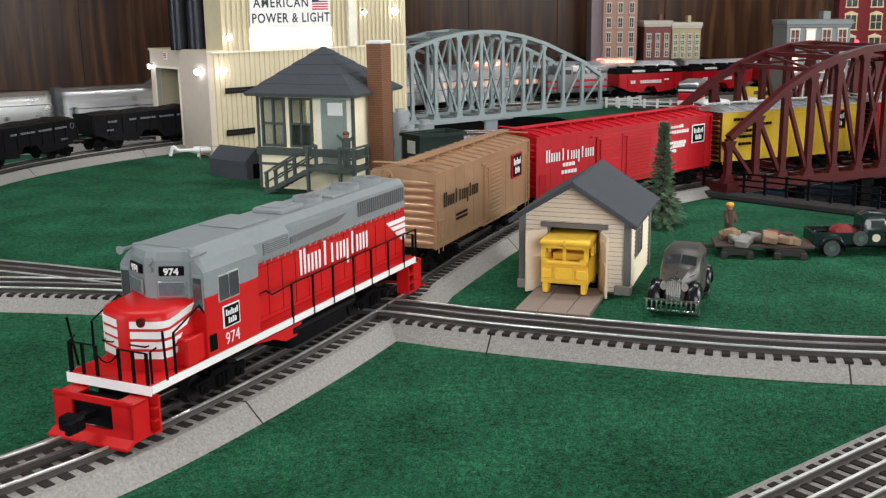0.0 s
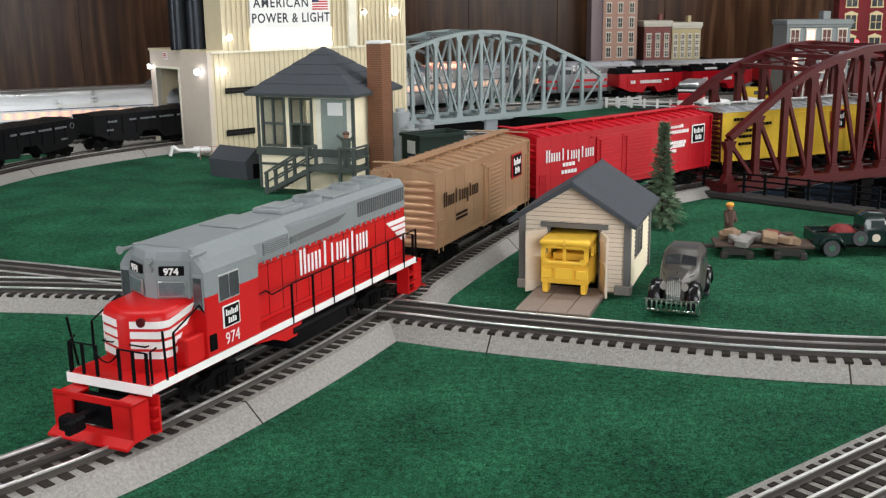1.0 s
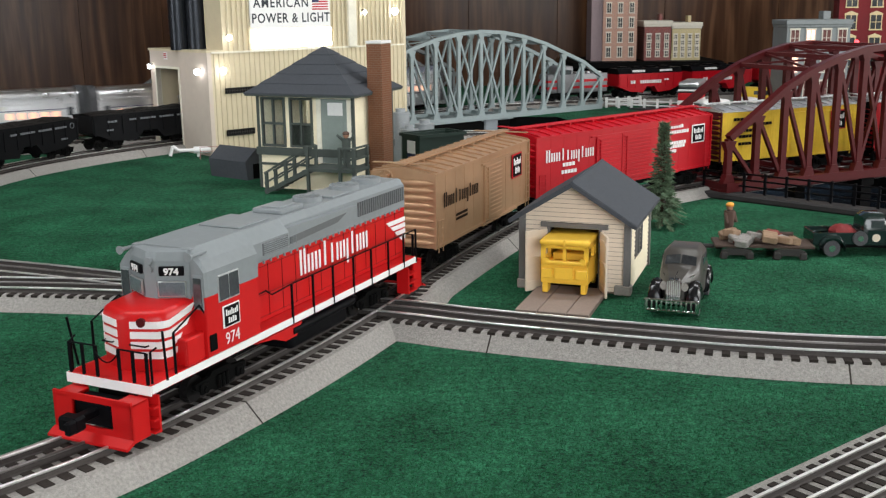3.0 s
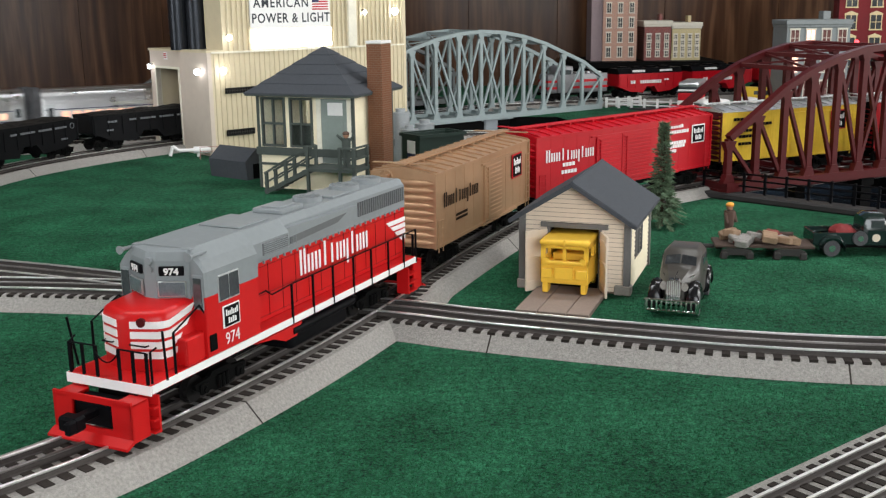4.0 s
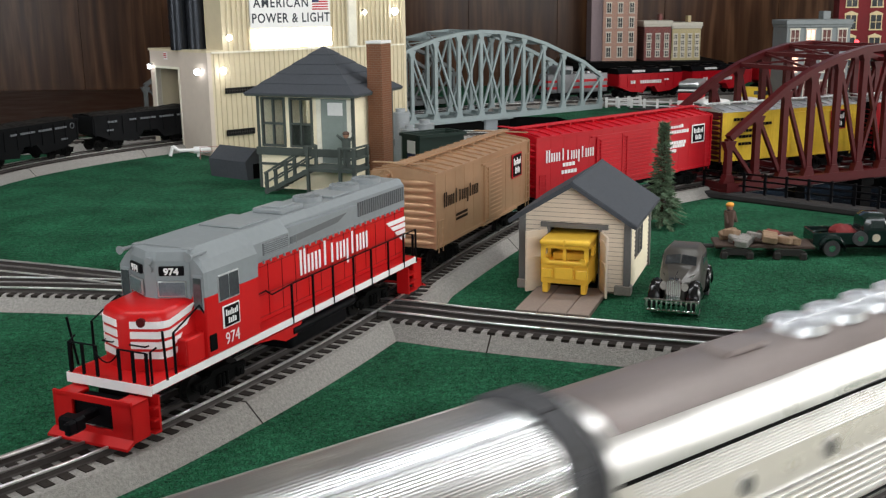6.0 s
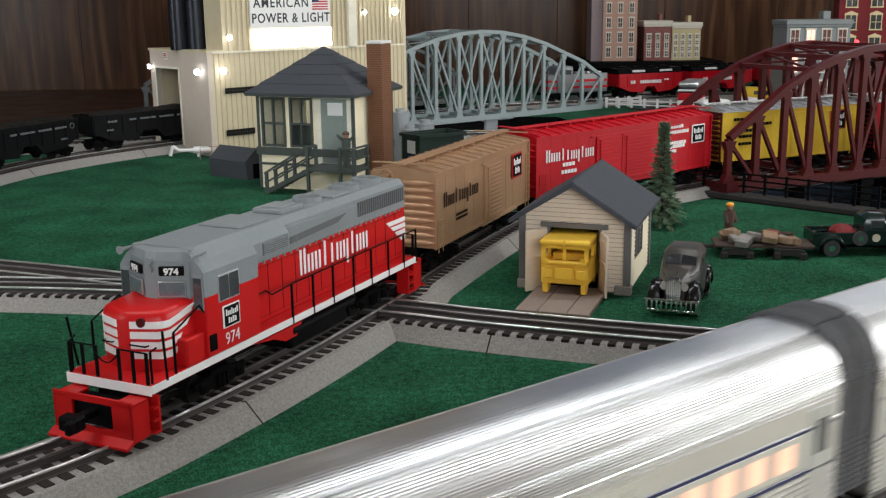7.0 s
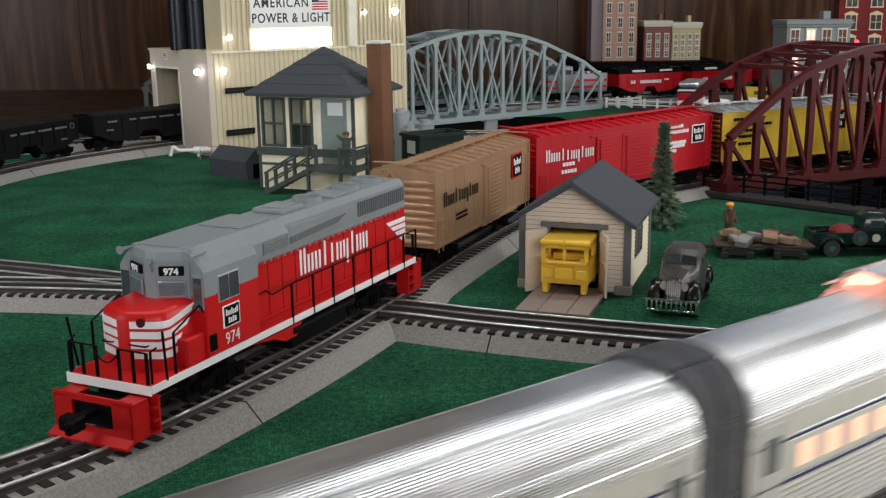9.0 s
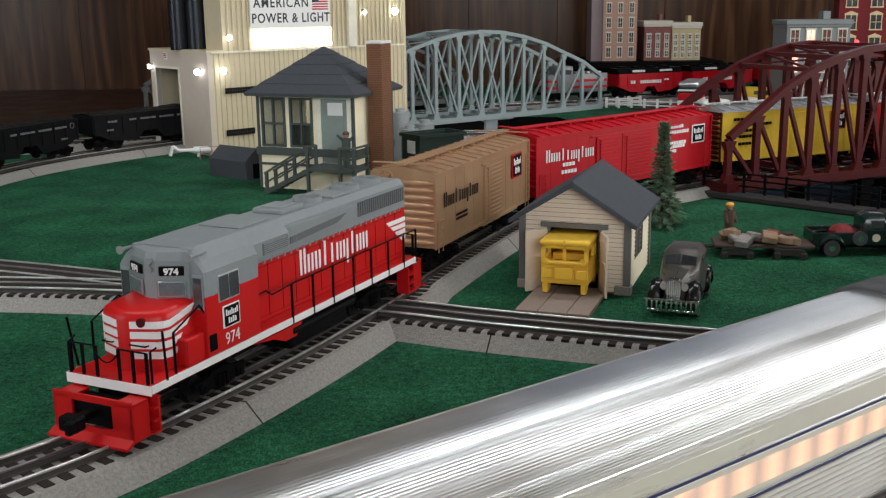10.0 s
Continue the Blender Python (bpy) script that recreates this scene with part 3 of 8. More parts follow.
        rod(bm, c + Vector((0, math.cos(a0), math.sin(a0))) * 0.0062, c + Vector((0, math.cos(a1), math.sin(a1))) * 0.0062, 0.0008, 6)
    for k in range(5):
        a0 = k * math.tau / 5
        rod(bm, c, c + Vector((0, math.cos(a0), math.sin(a0))) * 0.0062, 0.0006, 5)
    rod(bm, c + Vector((-0.001, 0, 0)), c + Vector((0.0085, 0, 0)), 0.0018, 8)
    part("brake_wheel", bm, end_mat, car)
    # underframe
    bm = B()
    box(bm, 0.004, L - 0.004, -0.006, 0.006, 0.017, z0)
    box(bm, L * 0.3, L * 0.7, -0.022, 0.022, z0 - 0.003, z0)
    rod(bm, (L * 0.55, -0.018, z0 - 0.006), (L * 0.65, -0.018, z0 - 0.006), 0.004, 10)
    for x in (L * 0.15, L * 0.35, L * 0.5, L * 0.68, L * 0.85):
        box(bm, x - 0.0015, x + 0.0015, -0.028, 0.028, z0 - 0.0025, z0)
    part("underframe", bm, M["dark"], car)
    for s in (-1, 1):
        for x in (0.004, L - 0.014):
            bm = B()
            for k in (0, 0.009):
                rod(bm, (x + k, s * (w - 0.001), z0), (x + k, s * (w - 0.001), z0 - 0.009), 0.0005, 5)
            rod(bm, (x, s * (w - 0.001), z0 - 0.009), (x + 0.009, s * (w - 0.001), z0 - 0.009), 0.0006, 5)
            part("stirrup_step", bm, M["dark"], car)
    truck(car, 0.042)
    truck(car, L - 0.042)
    coupler(car, 0.002, -1)
    coupler(car, L - 0.002, 1)
    return car


M["wheel"] = mat("wheel_steel", (0.012, 0.011, 0.011), 0.4, 0.3, 0.2, 60, spec=0.1)
M["gold_dark"] = mat("brown_lettering", (0.022, 0.012, 0.007), 0.7, spec=0.1)

gold = boxcar(yaw_back(-0.035, 0.931, RAIL, 23.57), 0.2564, M["gold"], M["gold"], "bronze-gold steel boxcar with ribbed ends and roof", doors=((0.47, 0.665),))
word_bars("letter_bar", NAME, 0.0169, 0.1039, 0.060, 0.0735, -0.0320, M["gold_dark"], gold, "dark brown painted bar")
for z in (0.0465, 0.0425):
    bm = B()
    for i in range(6):
        box(bm, 0.047 + i * 0.0048, 0.0508 + i * 0.0048, -0.0321, -0.0316, z, z + 0.0024)
    part("data_line", bm, M["gold_dark"], gold)
emblem(gold, 0.2015, 0.2325, 0.0575, 0.0835, -0.0320, M["car_red"])

redcar = boxcar(yaw_back(0.0861, 1.1888, RAIL, 47.9), 0.342, M["car_red"], M["car_red"], "bright red double-door steel boxcar with white lettering", doors=((0.305, 0.443), (0.447, 0.62)), end_mat=M["car_red"])
word_bars("letter_bar", NAME, 0.014, 0.0998, 0.0635, 0.0775, -0.0320, M["white"], redcar, "white painted bar")
for z, x0, n in ((0.0560, 0.044, 4), (0.0475, 0.042, 5), (0.0815, 0.236, 8), (0.0745, 0.243, 9), (0.0605, 0.243, 8), (0.0560, 0.246, 7), (0.0500, 0.250, 3)):
    bm = B()
    for i in range(n):
        box(bm, x0 + i * 0.0055, x0 + 0.0043 + i * 0.0055, -0.0321, -0.0316, z, z + 0.0042)
    part("data_line", bm, M["white"], redcar)
emblem(redcar, 0.2985, 0.3275, 0.0585, 0.0825, -0.0320, M["white"])

reefer = boxcar(yaw_back(0.0, 0.0, RAIL, 65.1) , 0.250, M["yellow"], M["silver"], "yellow wood-sided refrigerator car with a silver roof on the bridge", end_mat=M["oxide"], doors=((0.46, 0.64),), ribs=False, wood=True)
reefer.matrix_world = yaw_back(0.369, 1.446, RAIL, 65.1)
emblem(reefer, 0.196, 0.226, 0.058, 0.086, -0.0325, M["car_red"])
for z, x0, n in ((0.080, 0.020, 8), (0.072, 0.030, 10), (0.064, 0.030, 5), (0.056, 0.030, 5), (0.046, 0.030, 4)):
    bm = B()
    for i in range(n):
        box(bm, x0 + i * 0.0058, x0 + 0.0046 + i * 0.0058, -0.0326, -0.0318, z, z + 0.004)
    part("data_line", bm, M["black"], reefer)
logo = boxcar(yaw_back(0.369 + 0.285 * 0.907, 1.446 + 0.285 * 0.421, RAIL, 65.1), 0.26, M["car_red"], M["silver"], "red freight car with a white ring emblem on the bridge", end_mat=M["dark"], doors=((0.46, 0.66),))
bm = B()
for k in range(28):
    a0, a1 = k * math.tau / 28, (k + 1) * math.tau / 28
    for r in (0.020, 0.0125):
        for q in (0,):
            vs = [bm.verts.new((0.052 + math.cos(a) * rr, -0.0325, 0.066 + math.sin(a) * rr)) for a, rr in ((a0, r), (a1, r), (a1, r - 0.002), (a0, r - 0.002))]
            bm.faces.new(vs)
bmesh.ops.solidify(bm, geom=bm.faces[:], thickness=0.0005)
part("ring_emblem", bm, M["white"], logo, "white double ring emblem")


# ---- the red and grey road switcher ----
def road_switcher(m):
    lo = thing("diesel_locomotive", m, "red and grey road-switcher diesel locomotive with white stripes", "locomotive", "")
    w = 0.0318
    # frame and deck
    bm = B()
    rbox(bm, 0, 0.3404, -w, w, 0.0250, 0.0310, 0.0006)
    fr = part("deck", bm, M["red"], lo)
    bm = B()
    for s in (-1, 1):
        box(bm, 0.0006, 0.3398, s * w - 0.0004, s * w + 0.0004, 0.0258, 0.0306)
    part("side_stripe", bm, M["white"], fr, "white stripe along the frame")
    for e in (0.0, 0.3404):
        bm = B()
        box(bm, e - 0.0004, e + 0.0004, -w, w, 0.0248, 0.0306)
        part("end_stripe", bm, M["white"], fr, "white end stripe")
    bm = B()
    for s in (-1, 1):
        prism(bm, [(0.104, 0.0236), (0.162, 0.0236), (0.154, 0.0150), (0.140, 0.0150), (0.126, 0.0205)], "y", s * 0.029 - 0.001, s * 0.029 + 0.001)
    part("skirt_gusset", bm, M["red"], lo)
    bm = B()
    rbox(bm, 0.152, 0.232, -0.0265, 0.0265, 0.0035, 0.0225, 0.004, 3)
    part("fuel_tank", bm, M["black"], lo, "black fuel tank", True)
    for s in (-1, 1):
        bm = B()
        rod(bm, (0.150, s * 0.028, 0.019), (0.236, s * 0.028, 0.019), 0.0032, 10)
        part("air_reservoir", bm, M["black"], lo, "black air tank", True)
    bm = B()
    box(bm, 0.006, 0.334, -0.014, 0.014, 0.013, 0.0236)
    part("underframe", bm, M["dark"], lo)
    # pilots
    for e, d, nm in ((0.0, -1, "front"), (0.3404, 1, "rear")):
        bm = B()
        x0, x1 = e, e + d * 0.0150
        lo_x, hi_x = min(x0, x1), max(x0, x1)
        f0, f1 = (hi_x - 0.0016, hi_x) if d > 0 else (lo_x, lo_x + 0.0016)
        # face plate round the coupler pocket
        for y0, y1, z0, z1 in ((-0.0290, -0.0150, 0.0005, 0.0255), (0.0150, 0.0290, 0.0005, 0.0255), (-0.0150, 0.0150, 0.0005, 0.0065), (-0.0150, 0.0150, 0.0215, 0.0255)):
            box(bm, f0, f1, y0, y1, z0, z1)
        pilot = part("pilot", bm, M["red"], lo, "red pilot plate round the coupler pocket")
        for s in (-1, 1):
            part("side_plate", B_box(lo_x, hi_x, s * 0.0282 - 0.0008, s * 0.0282 + 0.0008, 0.0005, 0.0232), M["red"], pilot)
            part("top_plate", B_box(lo_x, hi_x, min(s * 0.0155, s * 0.029), max(s * 0.0155, s * 0.029), 0.0222, 0.0234), M["red"], pilot)
            # corner steps
            xs = (hi_x, hi_x + 0.005) if d < 0 else (lo_x - 0.016, lo_x)
            for z in (0.0015, 0.0090, 0.0165):
                tb = B()
                box(tb, xs[0], xs[1], min(s * 0.0215, s * 0.0325), max(s * 0.0215, s * 0.0325), z, z + 0.0013)
                part("step_tread", tb, M["red"], lo)
            part("step_side", B_box(xs[0], xs[1], s * 0.0215 - 0.0006, s * 0.0215 + 0.0006, 0.0010, 0.0235), M["red"], lo)
            bk = xs[1] if d < 0 else xs[0]
            part("step_back", B_box(bk - 0.0008, bk + 0.0008, min(s * 0.0215, s * 0.0325), max(s * 0.0215, s * 0.0325), 0.0010, 0.0240), M["red"], lo)
        # footboard
        bm = B()
        prism(bm, [(f0 if d < 0 else f1, 0.0030), (f0 + d * 0.006 if d < 0 else f1 + 0.006, 0.0000), (f0 + d * 0.006 if d < 0 else f1 + 0.006, -0.0015), (f0 if d < 0 else f1, 0.0008)], "y", -0.0300, 0.0300)
        part("footboard", bm, M["red"], pilot)
        bm = B()
        inner = hi_x - 0.0025 if d > 0 else lo_x + 0.0025
        box(bm, min(inner, e), max(inner, e), -0.0148, 0.0148, 0.0067, 0.0213)
        part("coupler_pocket", bm, M["black"], lo)
        coupler(lo, f0 + 0.004 if d < 0 else f1 - 0.004, d)
    # nose
    bm = B()
    plan = [(0.0155, -0.0035), (0.0220, -0.0205), (0.0250, -0.0232), (0.0290, -0.0240), (0.0530, -0.0240), (0.0530, 0.0240), (0.0290, 0.0240), (0.0250, 0.0232), (0.0220, 0.0205), (0.0155, 0.0035)]
    def inset(k):
        return [(0.0390 + (x - 0.0390) * (1 - k) if x < 0.05 else x, y * (1 - k)) for x, y in plan]
    rings = []
    for k, z in ((0.0, 0.0310), (0.0, 0.0615), (0.03, 0.0646), (0.10, 0.0664), (0.20, 0.0673)):
        rings.append([(x, y, z + (x - 0.016) * 0.055 * (z > 0.05)) for x, y in inset(k)])
    loft(bm, rings)
    nose = part("nose", bm, M["red"], lo, "red low nose with white stripes", True)
    for i in range(4):
        z = 0.0388 + i * 0.0062
        for s in (-1, 1):
            bm = B()
            far = (0.0330, 0.0360, 0.0440, 0.0490)[i]
            line = [(0.0155 + 0.0065 * 0.08, 0.0035 + 0.0170 * 0.08), (0.0220, 0.0205), (0.0250, 0.0232), (0.0290, 0.0240), (far, 0.0240)]
            outer, inner = [], []
            for n, (x, y) in enumerate(line):
                up = max(0.0, x - 0.0290) * 0.22
                ox, oy = (-0.0006, 0.0003) if n < 3 else (0.0, 0.0005)
                cut = 0.0036 if n == len(line) - 1 else 0.0
                outer.append(((x + ox, s * (y + oy), z + up), (x + ox + cut, s * (y + oy), z + 0.0043 + up)))
                inner.append(((x - ox * 1.5, s * (y - oy * 1.5), z + up), (x - ox * 1.5 + cut, s * (y - oy * 1.5), z + 0.0043 + up)))
            loft(bm, [[Vector(o[0]), Vector(o[1]), Vector(q[1]), Vector(q[0])] for o, q in zip(outer, inner)])
            part("nose_stripe", bm, M["white"], nose, "white nose stripe")
    bm = B()
    rod(bm, (0.0172, -0.0120, 0.0612), (0.0215, -0.0110, 0.0612), 0.0028, 14)
    part("nose_lamp", bm, M["oxide"], nose, "red nose lamp")
    bm = B()
    for y0, y1 in ((-0.016, -0.004), (0.009, 0.017)):
        for y in (y0, y1):
            rod(bm, (0.0185, y, 0.0475), (0.0155, y, 0.0475), 0.0005, 5)
        rod(bm, (0.0155, y0, 0.0475), (0.0155, y1, 0.0475), 0.0005, 5)
    part("grab_iron", bm, M["black"], nose)
    # cab, lower part red, upper part grey
    bm = B()
    rbox(bm, 0.0525, 0.1080, -0.0328, 0.0328, 0.0310, 0.0695, 0.0006)
    cab = part("cab", bm, M["red"], lo, "red and grey cab")
    bm = B()
    side = [(-0.0328, 0.0694), (-0.0328, 0.0850), (-0.0290, 0.0915), (-0.0205, 0.0988), (0.0205, 0.0988), (0.0290, 0.0915), (0.0328, 0.0850), (0.0328, 0.0694)]
    rings = []
    for x, sc, dz in ((0.0525, 0.985, -0.0015), (0.0555, 1.0, 0.0), (0.1080, 1.0, 0.0004)):
        rings.append([(x, y * sc, z + (dz if z > 0.085 else 0)) for y, z in side])
    loft(bm, rings)
    up = part("cab_top", bm, M["grey"], cab, "grey cab roof")
    bm = B()
    loft(bm, [[(x, 0.0042, z), (x, -0.0042, z), (x + 0.0090, -0.0225, z), (0.0540, -0.0225, z), (0.0540, 0.0225, z), (x + 0.0090, 0.0225, z)] for x, z in ((0.0425, 0.0680), (0.0425, 0.0805), (0.0432, 0.0920), (0.0452, 0.0972), (0.0500, 0.0986))])
    part("windscreen_surround", bm, M["grey"], cab)
    for s in (-1, 1):
        half = pose(0.0460, s * 0.0136, 0, 0, 0, -s * 26.2)
        bm = B()
        rbox(bm, -0.0008, 0.0006, -0.0088, 0.0088, 0.0700, 0.0800, 0.0006)
        g = part("windscreen", bm, M["silver"], cab, "windscreen with a silver frame")
        g.matrix_local = half
        bm = B()
        box(bm, -0.0012, -0.0006, -0.0079, 0.0079, 0.0709, 0.0791)
        part("pane", bm, M["pane_sheen"], g)
        bm = B()
        rbox(bm, -0.0008, 0.0014, -0.0076, 0.0076, 0.0832, 0.0890, 0.0005)
        nb = part("number_board", bm, M["black"], cab, "black number board")
        nb.matrix_local = half
        text_part("number", "974", 0.0058, Matrix(((0, 0, -1, -0.0010), (-1, 0, 0, 0), (0, 1, 0, 0.0840), (0, 0, 0, 1))), M["white"], nb, stretch=1.05, bold=0.0002)
    for s in (-1, 1):
        bm = B()
        rbox(bm, 0.0518, 0.0527, min(s * 0.0240, s * 0.0318), max(s * 0.0240, s * 0.0318), 0.0615, 0.0835, 0.0004)
        g = part("corner_window", bm, M["grey"], cab, "narrow window beside the nose")
        bm = B()
        box(bm, 0.0513, 0.0519, min(s * 0.0250, s * 0.0308), max(s * 0.0250, s * 0.0308), 0.0630, 0.0815)
        part("pane", bm, M["window"], g)
        bm = B()
        rbox(bm, 0.0650, 0.0868, s * 0.0328 - 0.0005, s * 0.0328 + 0.0005, 0.0630, 0.0805, 0.0003)
        g = part("side_window", bm, M["silver"], cab, "cab side window with a silver frame")
        for a, b in ((0.0660, 0.0754), (0.0764, 0.0858)):
            bm = B()
            box(bm, a, b, s * 0.0328 - 0.0008, s * 0.0328 + 0.0008, 0.0641, 0.0795)
            part("pane", bm, M["window"], g)
        bm = B()
        rod(bm, (0.050, s * 0.0262, 0.0955), (0.064, s * 0.0262, 0.0955), 0.0014, 8, 0.0008)
        rod(bm, (0.0465, s * 0.0262, 0.0955), (0.050, s * 0.0262, 0.0955), 0.0028, 12, 0.0012)
        rod(bm, (0.060, s * 0.0262, 0.0955), (0.060, s * 0.0250, 0.0920), 0.0008, 6)
        part("horn", bm, M["grey"], cab, "grey air horn", True)
    bm = B()
    for z in (0.0868, 0.0918):
        rod(bm, (0.0414, 0.0, z), (0.0495, 0.0, z), 0.0024, 12)
    part("headlamp", bm, M["grey"], cab, "twin headlamp")
    emblem(cab, 0.0675, 0.0850, 0.0455, 0.0600, -0.0334, M["white"])
    text_part("number", "974", 0.0112, Matrix(((1, 0, 0, 0.0768), (0, 0, -1, -0.0333), (0, 1, 0, 0.0345), (0, 0, 0, 1))), M["white"], cab, stretch=0.90, bold=-0.0001)
    # engine hood
    bm = B()
    rbox(bm, 0.1078, 0.3425, -0.0200, 0.0200, 0.0310, 0.0730, 0.0006)
    hood = part("hood", bm, M["red"], lo, "red engine hood")
    bm = B()
    top = [(-0.0201, 0.0728), (-0.0201, 0.0930), (-0.0165, 0.0978), (0.0165, 0.0978), (0.0201, 0.0930), (0.0201, 0.0728)]
    loft(bm, [[(x, y, z - (0.0015 if x > 0.34 and z > 0.09 else 0)) for y, z in top] for x in (0.1078, 0.338, 0.3426)])
    ht = part("hood_top", bm, M["grey"], lo, "grey hood roof")
    # humped roof behind the cab and blower duct
    bm = B()
    hump = [(-0.0290, 0.0790), (-0.0290, 0.0900), (-0.0210, 0.0990), (0.0210, 0.0990), (0.0290, 0.0900), (0.0290, 0.0790)]
    loft(bm, [[(x, y * sc, 0.0980 + (z - 0.0980) * kz) for y, z in hump] for x, sc, kz in ((0.1078, 1.0, 1.0), (0.1500, 1.0, 1.0), (0.1530, 0.97, 0.97))])
    part("intake_hump", bm, M["grey"], ht, "grey flared intake housing")
    for s in (-1, 1):
        # louvred filter panel on the housing and the dark slot of the duct
        bm = B()
        rbox(bm, 0.1195, 0.1500, s * 0.0290 - 0.0006, s * 0.0290 + 0.0006, 0.0802, 0.0890, 0.0006)
        lv = part("filter_panel", bm, M["grey_dark"], ht, "darker grey louvred panel")
        for i in range(6):
            bm = B()
            box(bm, 0.1205, 0.1490, s * 0.0297 - 0.0003, s * 0.0297 + 0.0003, 0.0808 + i * 0.00135, 0.0813 + i * 0.00135)
            part("louvre", bm, M["grey"], lv)
        bm = B()
        prism(bm, [(0.158, 0.0800), (0.158, 0.0850), (0.236, 0.0880), (0.222, 0.0830)], "y", min(s * 0.0254, s * 0.0259), max(s * 0.0254, s * 0.0259))
        part("duct_slot", bm, M["grey_dark"], ht, "dark grey tapering slot")
        bm = B()
        prism(bm, [(0.153, 0.0785), (0.153, 0.0920), (0.252, 0.0905), (0.238, 0.0835)], "y", min(s * 0.0195, s * 0.0255), max(s * 0.0195, s * 0.0255))
        part("blower_duct", bm, M["grey"], ht)
        for i in range(22):
            x = 0.2625 + i * 0.0036
            part("radiator_slat", B_box(x, x + 0.0020, s * 0.0206 - 0.0005, s * 0.0206 + 0.0005, 0.0790, 0.0905), M["grey_dark"], ht)
        bm = B()
        for i in range(9):
            x = 0.1240 + i * 0.0046
            box(bm, x, x + 0.0002, s * 0.0287 - 0.0002, s * 0.0287 + 0.0002, 0.0805, 0.0860)
        for i in range(26):
            x = 0.1235 + i * 0.0083
            rbox(bm, x, x + 0.0016, s * 0.0204 - 0.0008, s * 0.0204 + 0.0008, 0.0712, 0.0736, 0.0003)
        part("latch_row", bm, M["grey"], ht)
        bm = B()
        for i in range(13):
            x = 0.1200 + i * 0.0170
            box(bm, x, x + 0.0003, s * 0.0200 - 0.0003, s * 0.0200 + 0.0003, 0.034, 0.071)
        for z in (0.0345, 0.0500, 0.0695):
            box(bm, 0.110, 0.341, s * 0.0200 - 0.0002, s * 0.0200 + 0.0002, z, z + 0.0003)
        part("door_seams", bm, M["oxide"], hood)
    bm = B()
    rbox(bm, 0.112, 0.148, -0.0165, 0.0165, 0.0988, 0.1004, 0.0006)
    part("roof_panel", bm, M["grey"], ht)
    bm = B()
    rbox(bm, 0.168, 0.198, -0.0125, 0.0125, 0.0975, 0.1012, 0.0008)
    rbox(bm, 0.173, 0.193, -0.0085, 0.0085, 0.1010, 0.1022, 0.0005)
    part("exhaust_hatch", bm, M["grey"], ht)
    for x, r in ((0.2220, 0.0115), (0.2770, 0.0125), (0.3130, 0.0125)):
        bm = B()
        rod(bm, (x, 0, 0.0976), (x, 0, 0.1015), r, 24, r * 0.96)
        for k in range(12):
            a = k * math.tau / 12
            beam(bm, (x, 0, 0.1018), (x + math.cos(a) * r * 0.85, math.sin(a) * r * 0.85, 0.1018), 0.0005, 0.0004)
        part("roof_fan", bm, M["grey"], ht, "grey round roof fan")
    bm = B()
    rbox(bm, 0.236, 0.262, -0.0140, 0.0140, 0.0976, 0.0995, 0.0006)
    part("roof_hatch", bm, M["grey"], ht)
    word_bars("letter_bar", NAME, 0.1755, 0.2775, 0.0520, 0.0708, -0.0204, M["white"], hood, "white painted bar")
    for i in range(4):
        z = 0.0645 - i * 0.0052
        x0 = 0.309 + i * 0.0072
        for y_in, y_out in ((-0.0206, -0.0199), (0.0199, 0.0206)):
            bm = B()
            prism(bm, [(x0, z), (x0 + 0.0045, z - 0.0036), (0.3424, z - 0.0036), (0.3424, z)], "y", y_in, y_out)
            part("hood_stripe", bm, M["white"], hood, "white angled stripe")
    bm = B()
    rbox(bm, 0.0335, 0.0450, -0.0322, -0.0308, 0.0315, 0.0480, 0.0006)
    part("battery_box", bm, M["red"], lo)
    # battery boxes beside the nose
    for s in (-1, 1):
        bm = B()
        rbox(bm, 0.0340, 0.0526, min(s * 0.0235, s * 0.0305), max(s * 0.0235, s * 0.0305), 0.0310, 0.0480, 0.0008)
        part("side_locker", bm, M["red"], lo)
        bm = B()
        rbox(bm, 0.0540, 0.0610, s * 0.0330 - 0.0006, s * 0.0330 + 0.0006, 0.0345, 0.0450, 0.0004)
        part("builder_plate", bm, M["dark"], lo)
        # handrails along the walkways
        xs = (0.1477, 0.1750, 0.2026, 0.2330, 0.2610, 0.2896, 0.3169, 0.3395)
        for x in xs:
            bm = B()
            rbox(bm, x - 0.0009, x + 0.0009, s * w - 0.0007, s * w + 0.0007, 0.0255, 0.0545, 0.0003)
            part("handrail_post", bm, M["black"], lo)
        bm = B()
        pts = [(0.1080, 0.0570), (0.1170, 0.0575), (0.1240, 0.0530), (0.1477, 0.0545), (0.3395, 0.0545)]
        for (a, za), (b, zb) in zip(pts, pts[1:]):
            rod(bm, (a, s * w, za), (b, s * w, zb), 0.0006, 6)
        part("handrail", bm, M["black"], lo, "black wire handrail")
        # front corner rails
        bm = B()
        rod(bm, (0.0035, s * 0.0300, 0.026), (0.0035, s * 0.0300, 0.0500), 0.0008, 6)
        rod(bm, (0.0230, s * 0.0312, 0.026), (0.0230, s * 0.0312, 0.0560), 0.0009, 6)
        rod(bm, (0.0035, s * 0.0300, 0.0500), (0.0080, s * 0.0308, 0.0515), 0.0006, 6)
        rod(bm, (0.0230, s * 0.0312, 0.0560), (0.0480, s * 0.0312, 0.0660), 0.0006, 6)
        rod(bm, (0.0480, s * 0.0312, 0.0660), (0.0528, s * 0.0308, 0.0600), 0.0006, 6)
        part("corner_rail", bm, M["black"], lo)
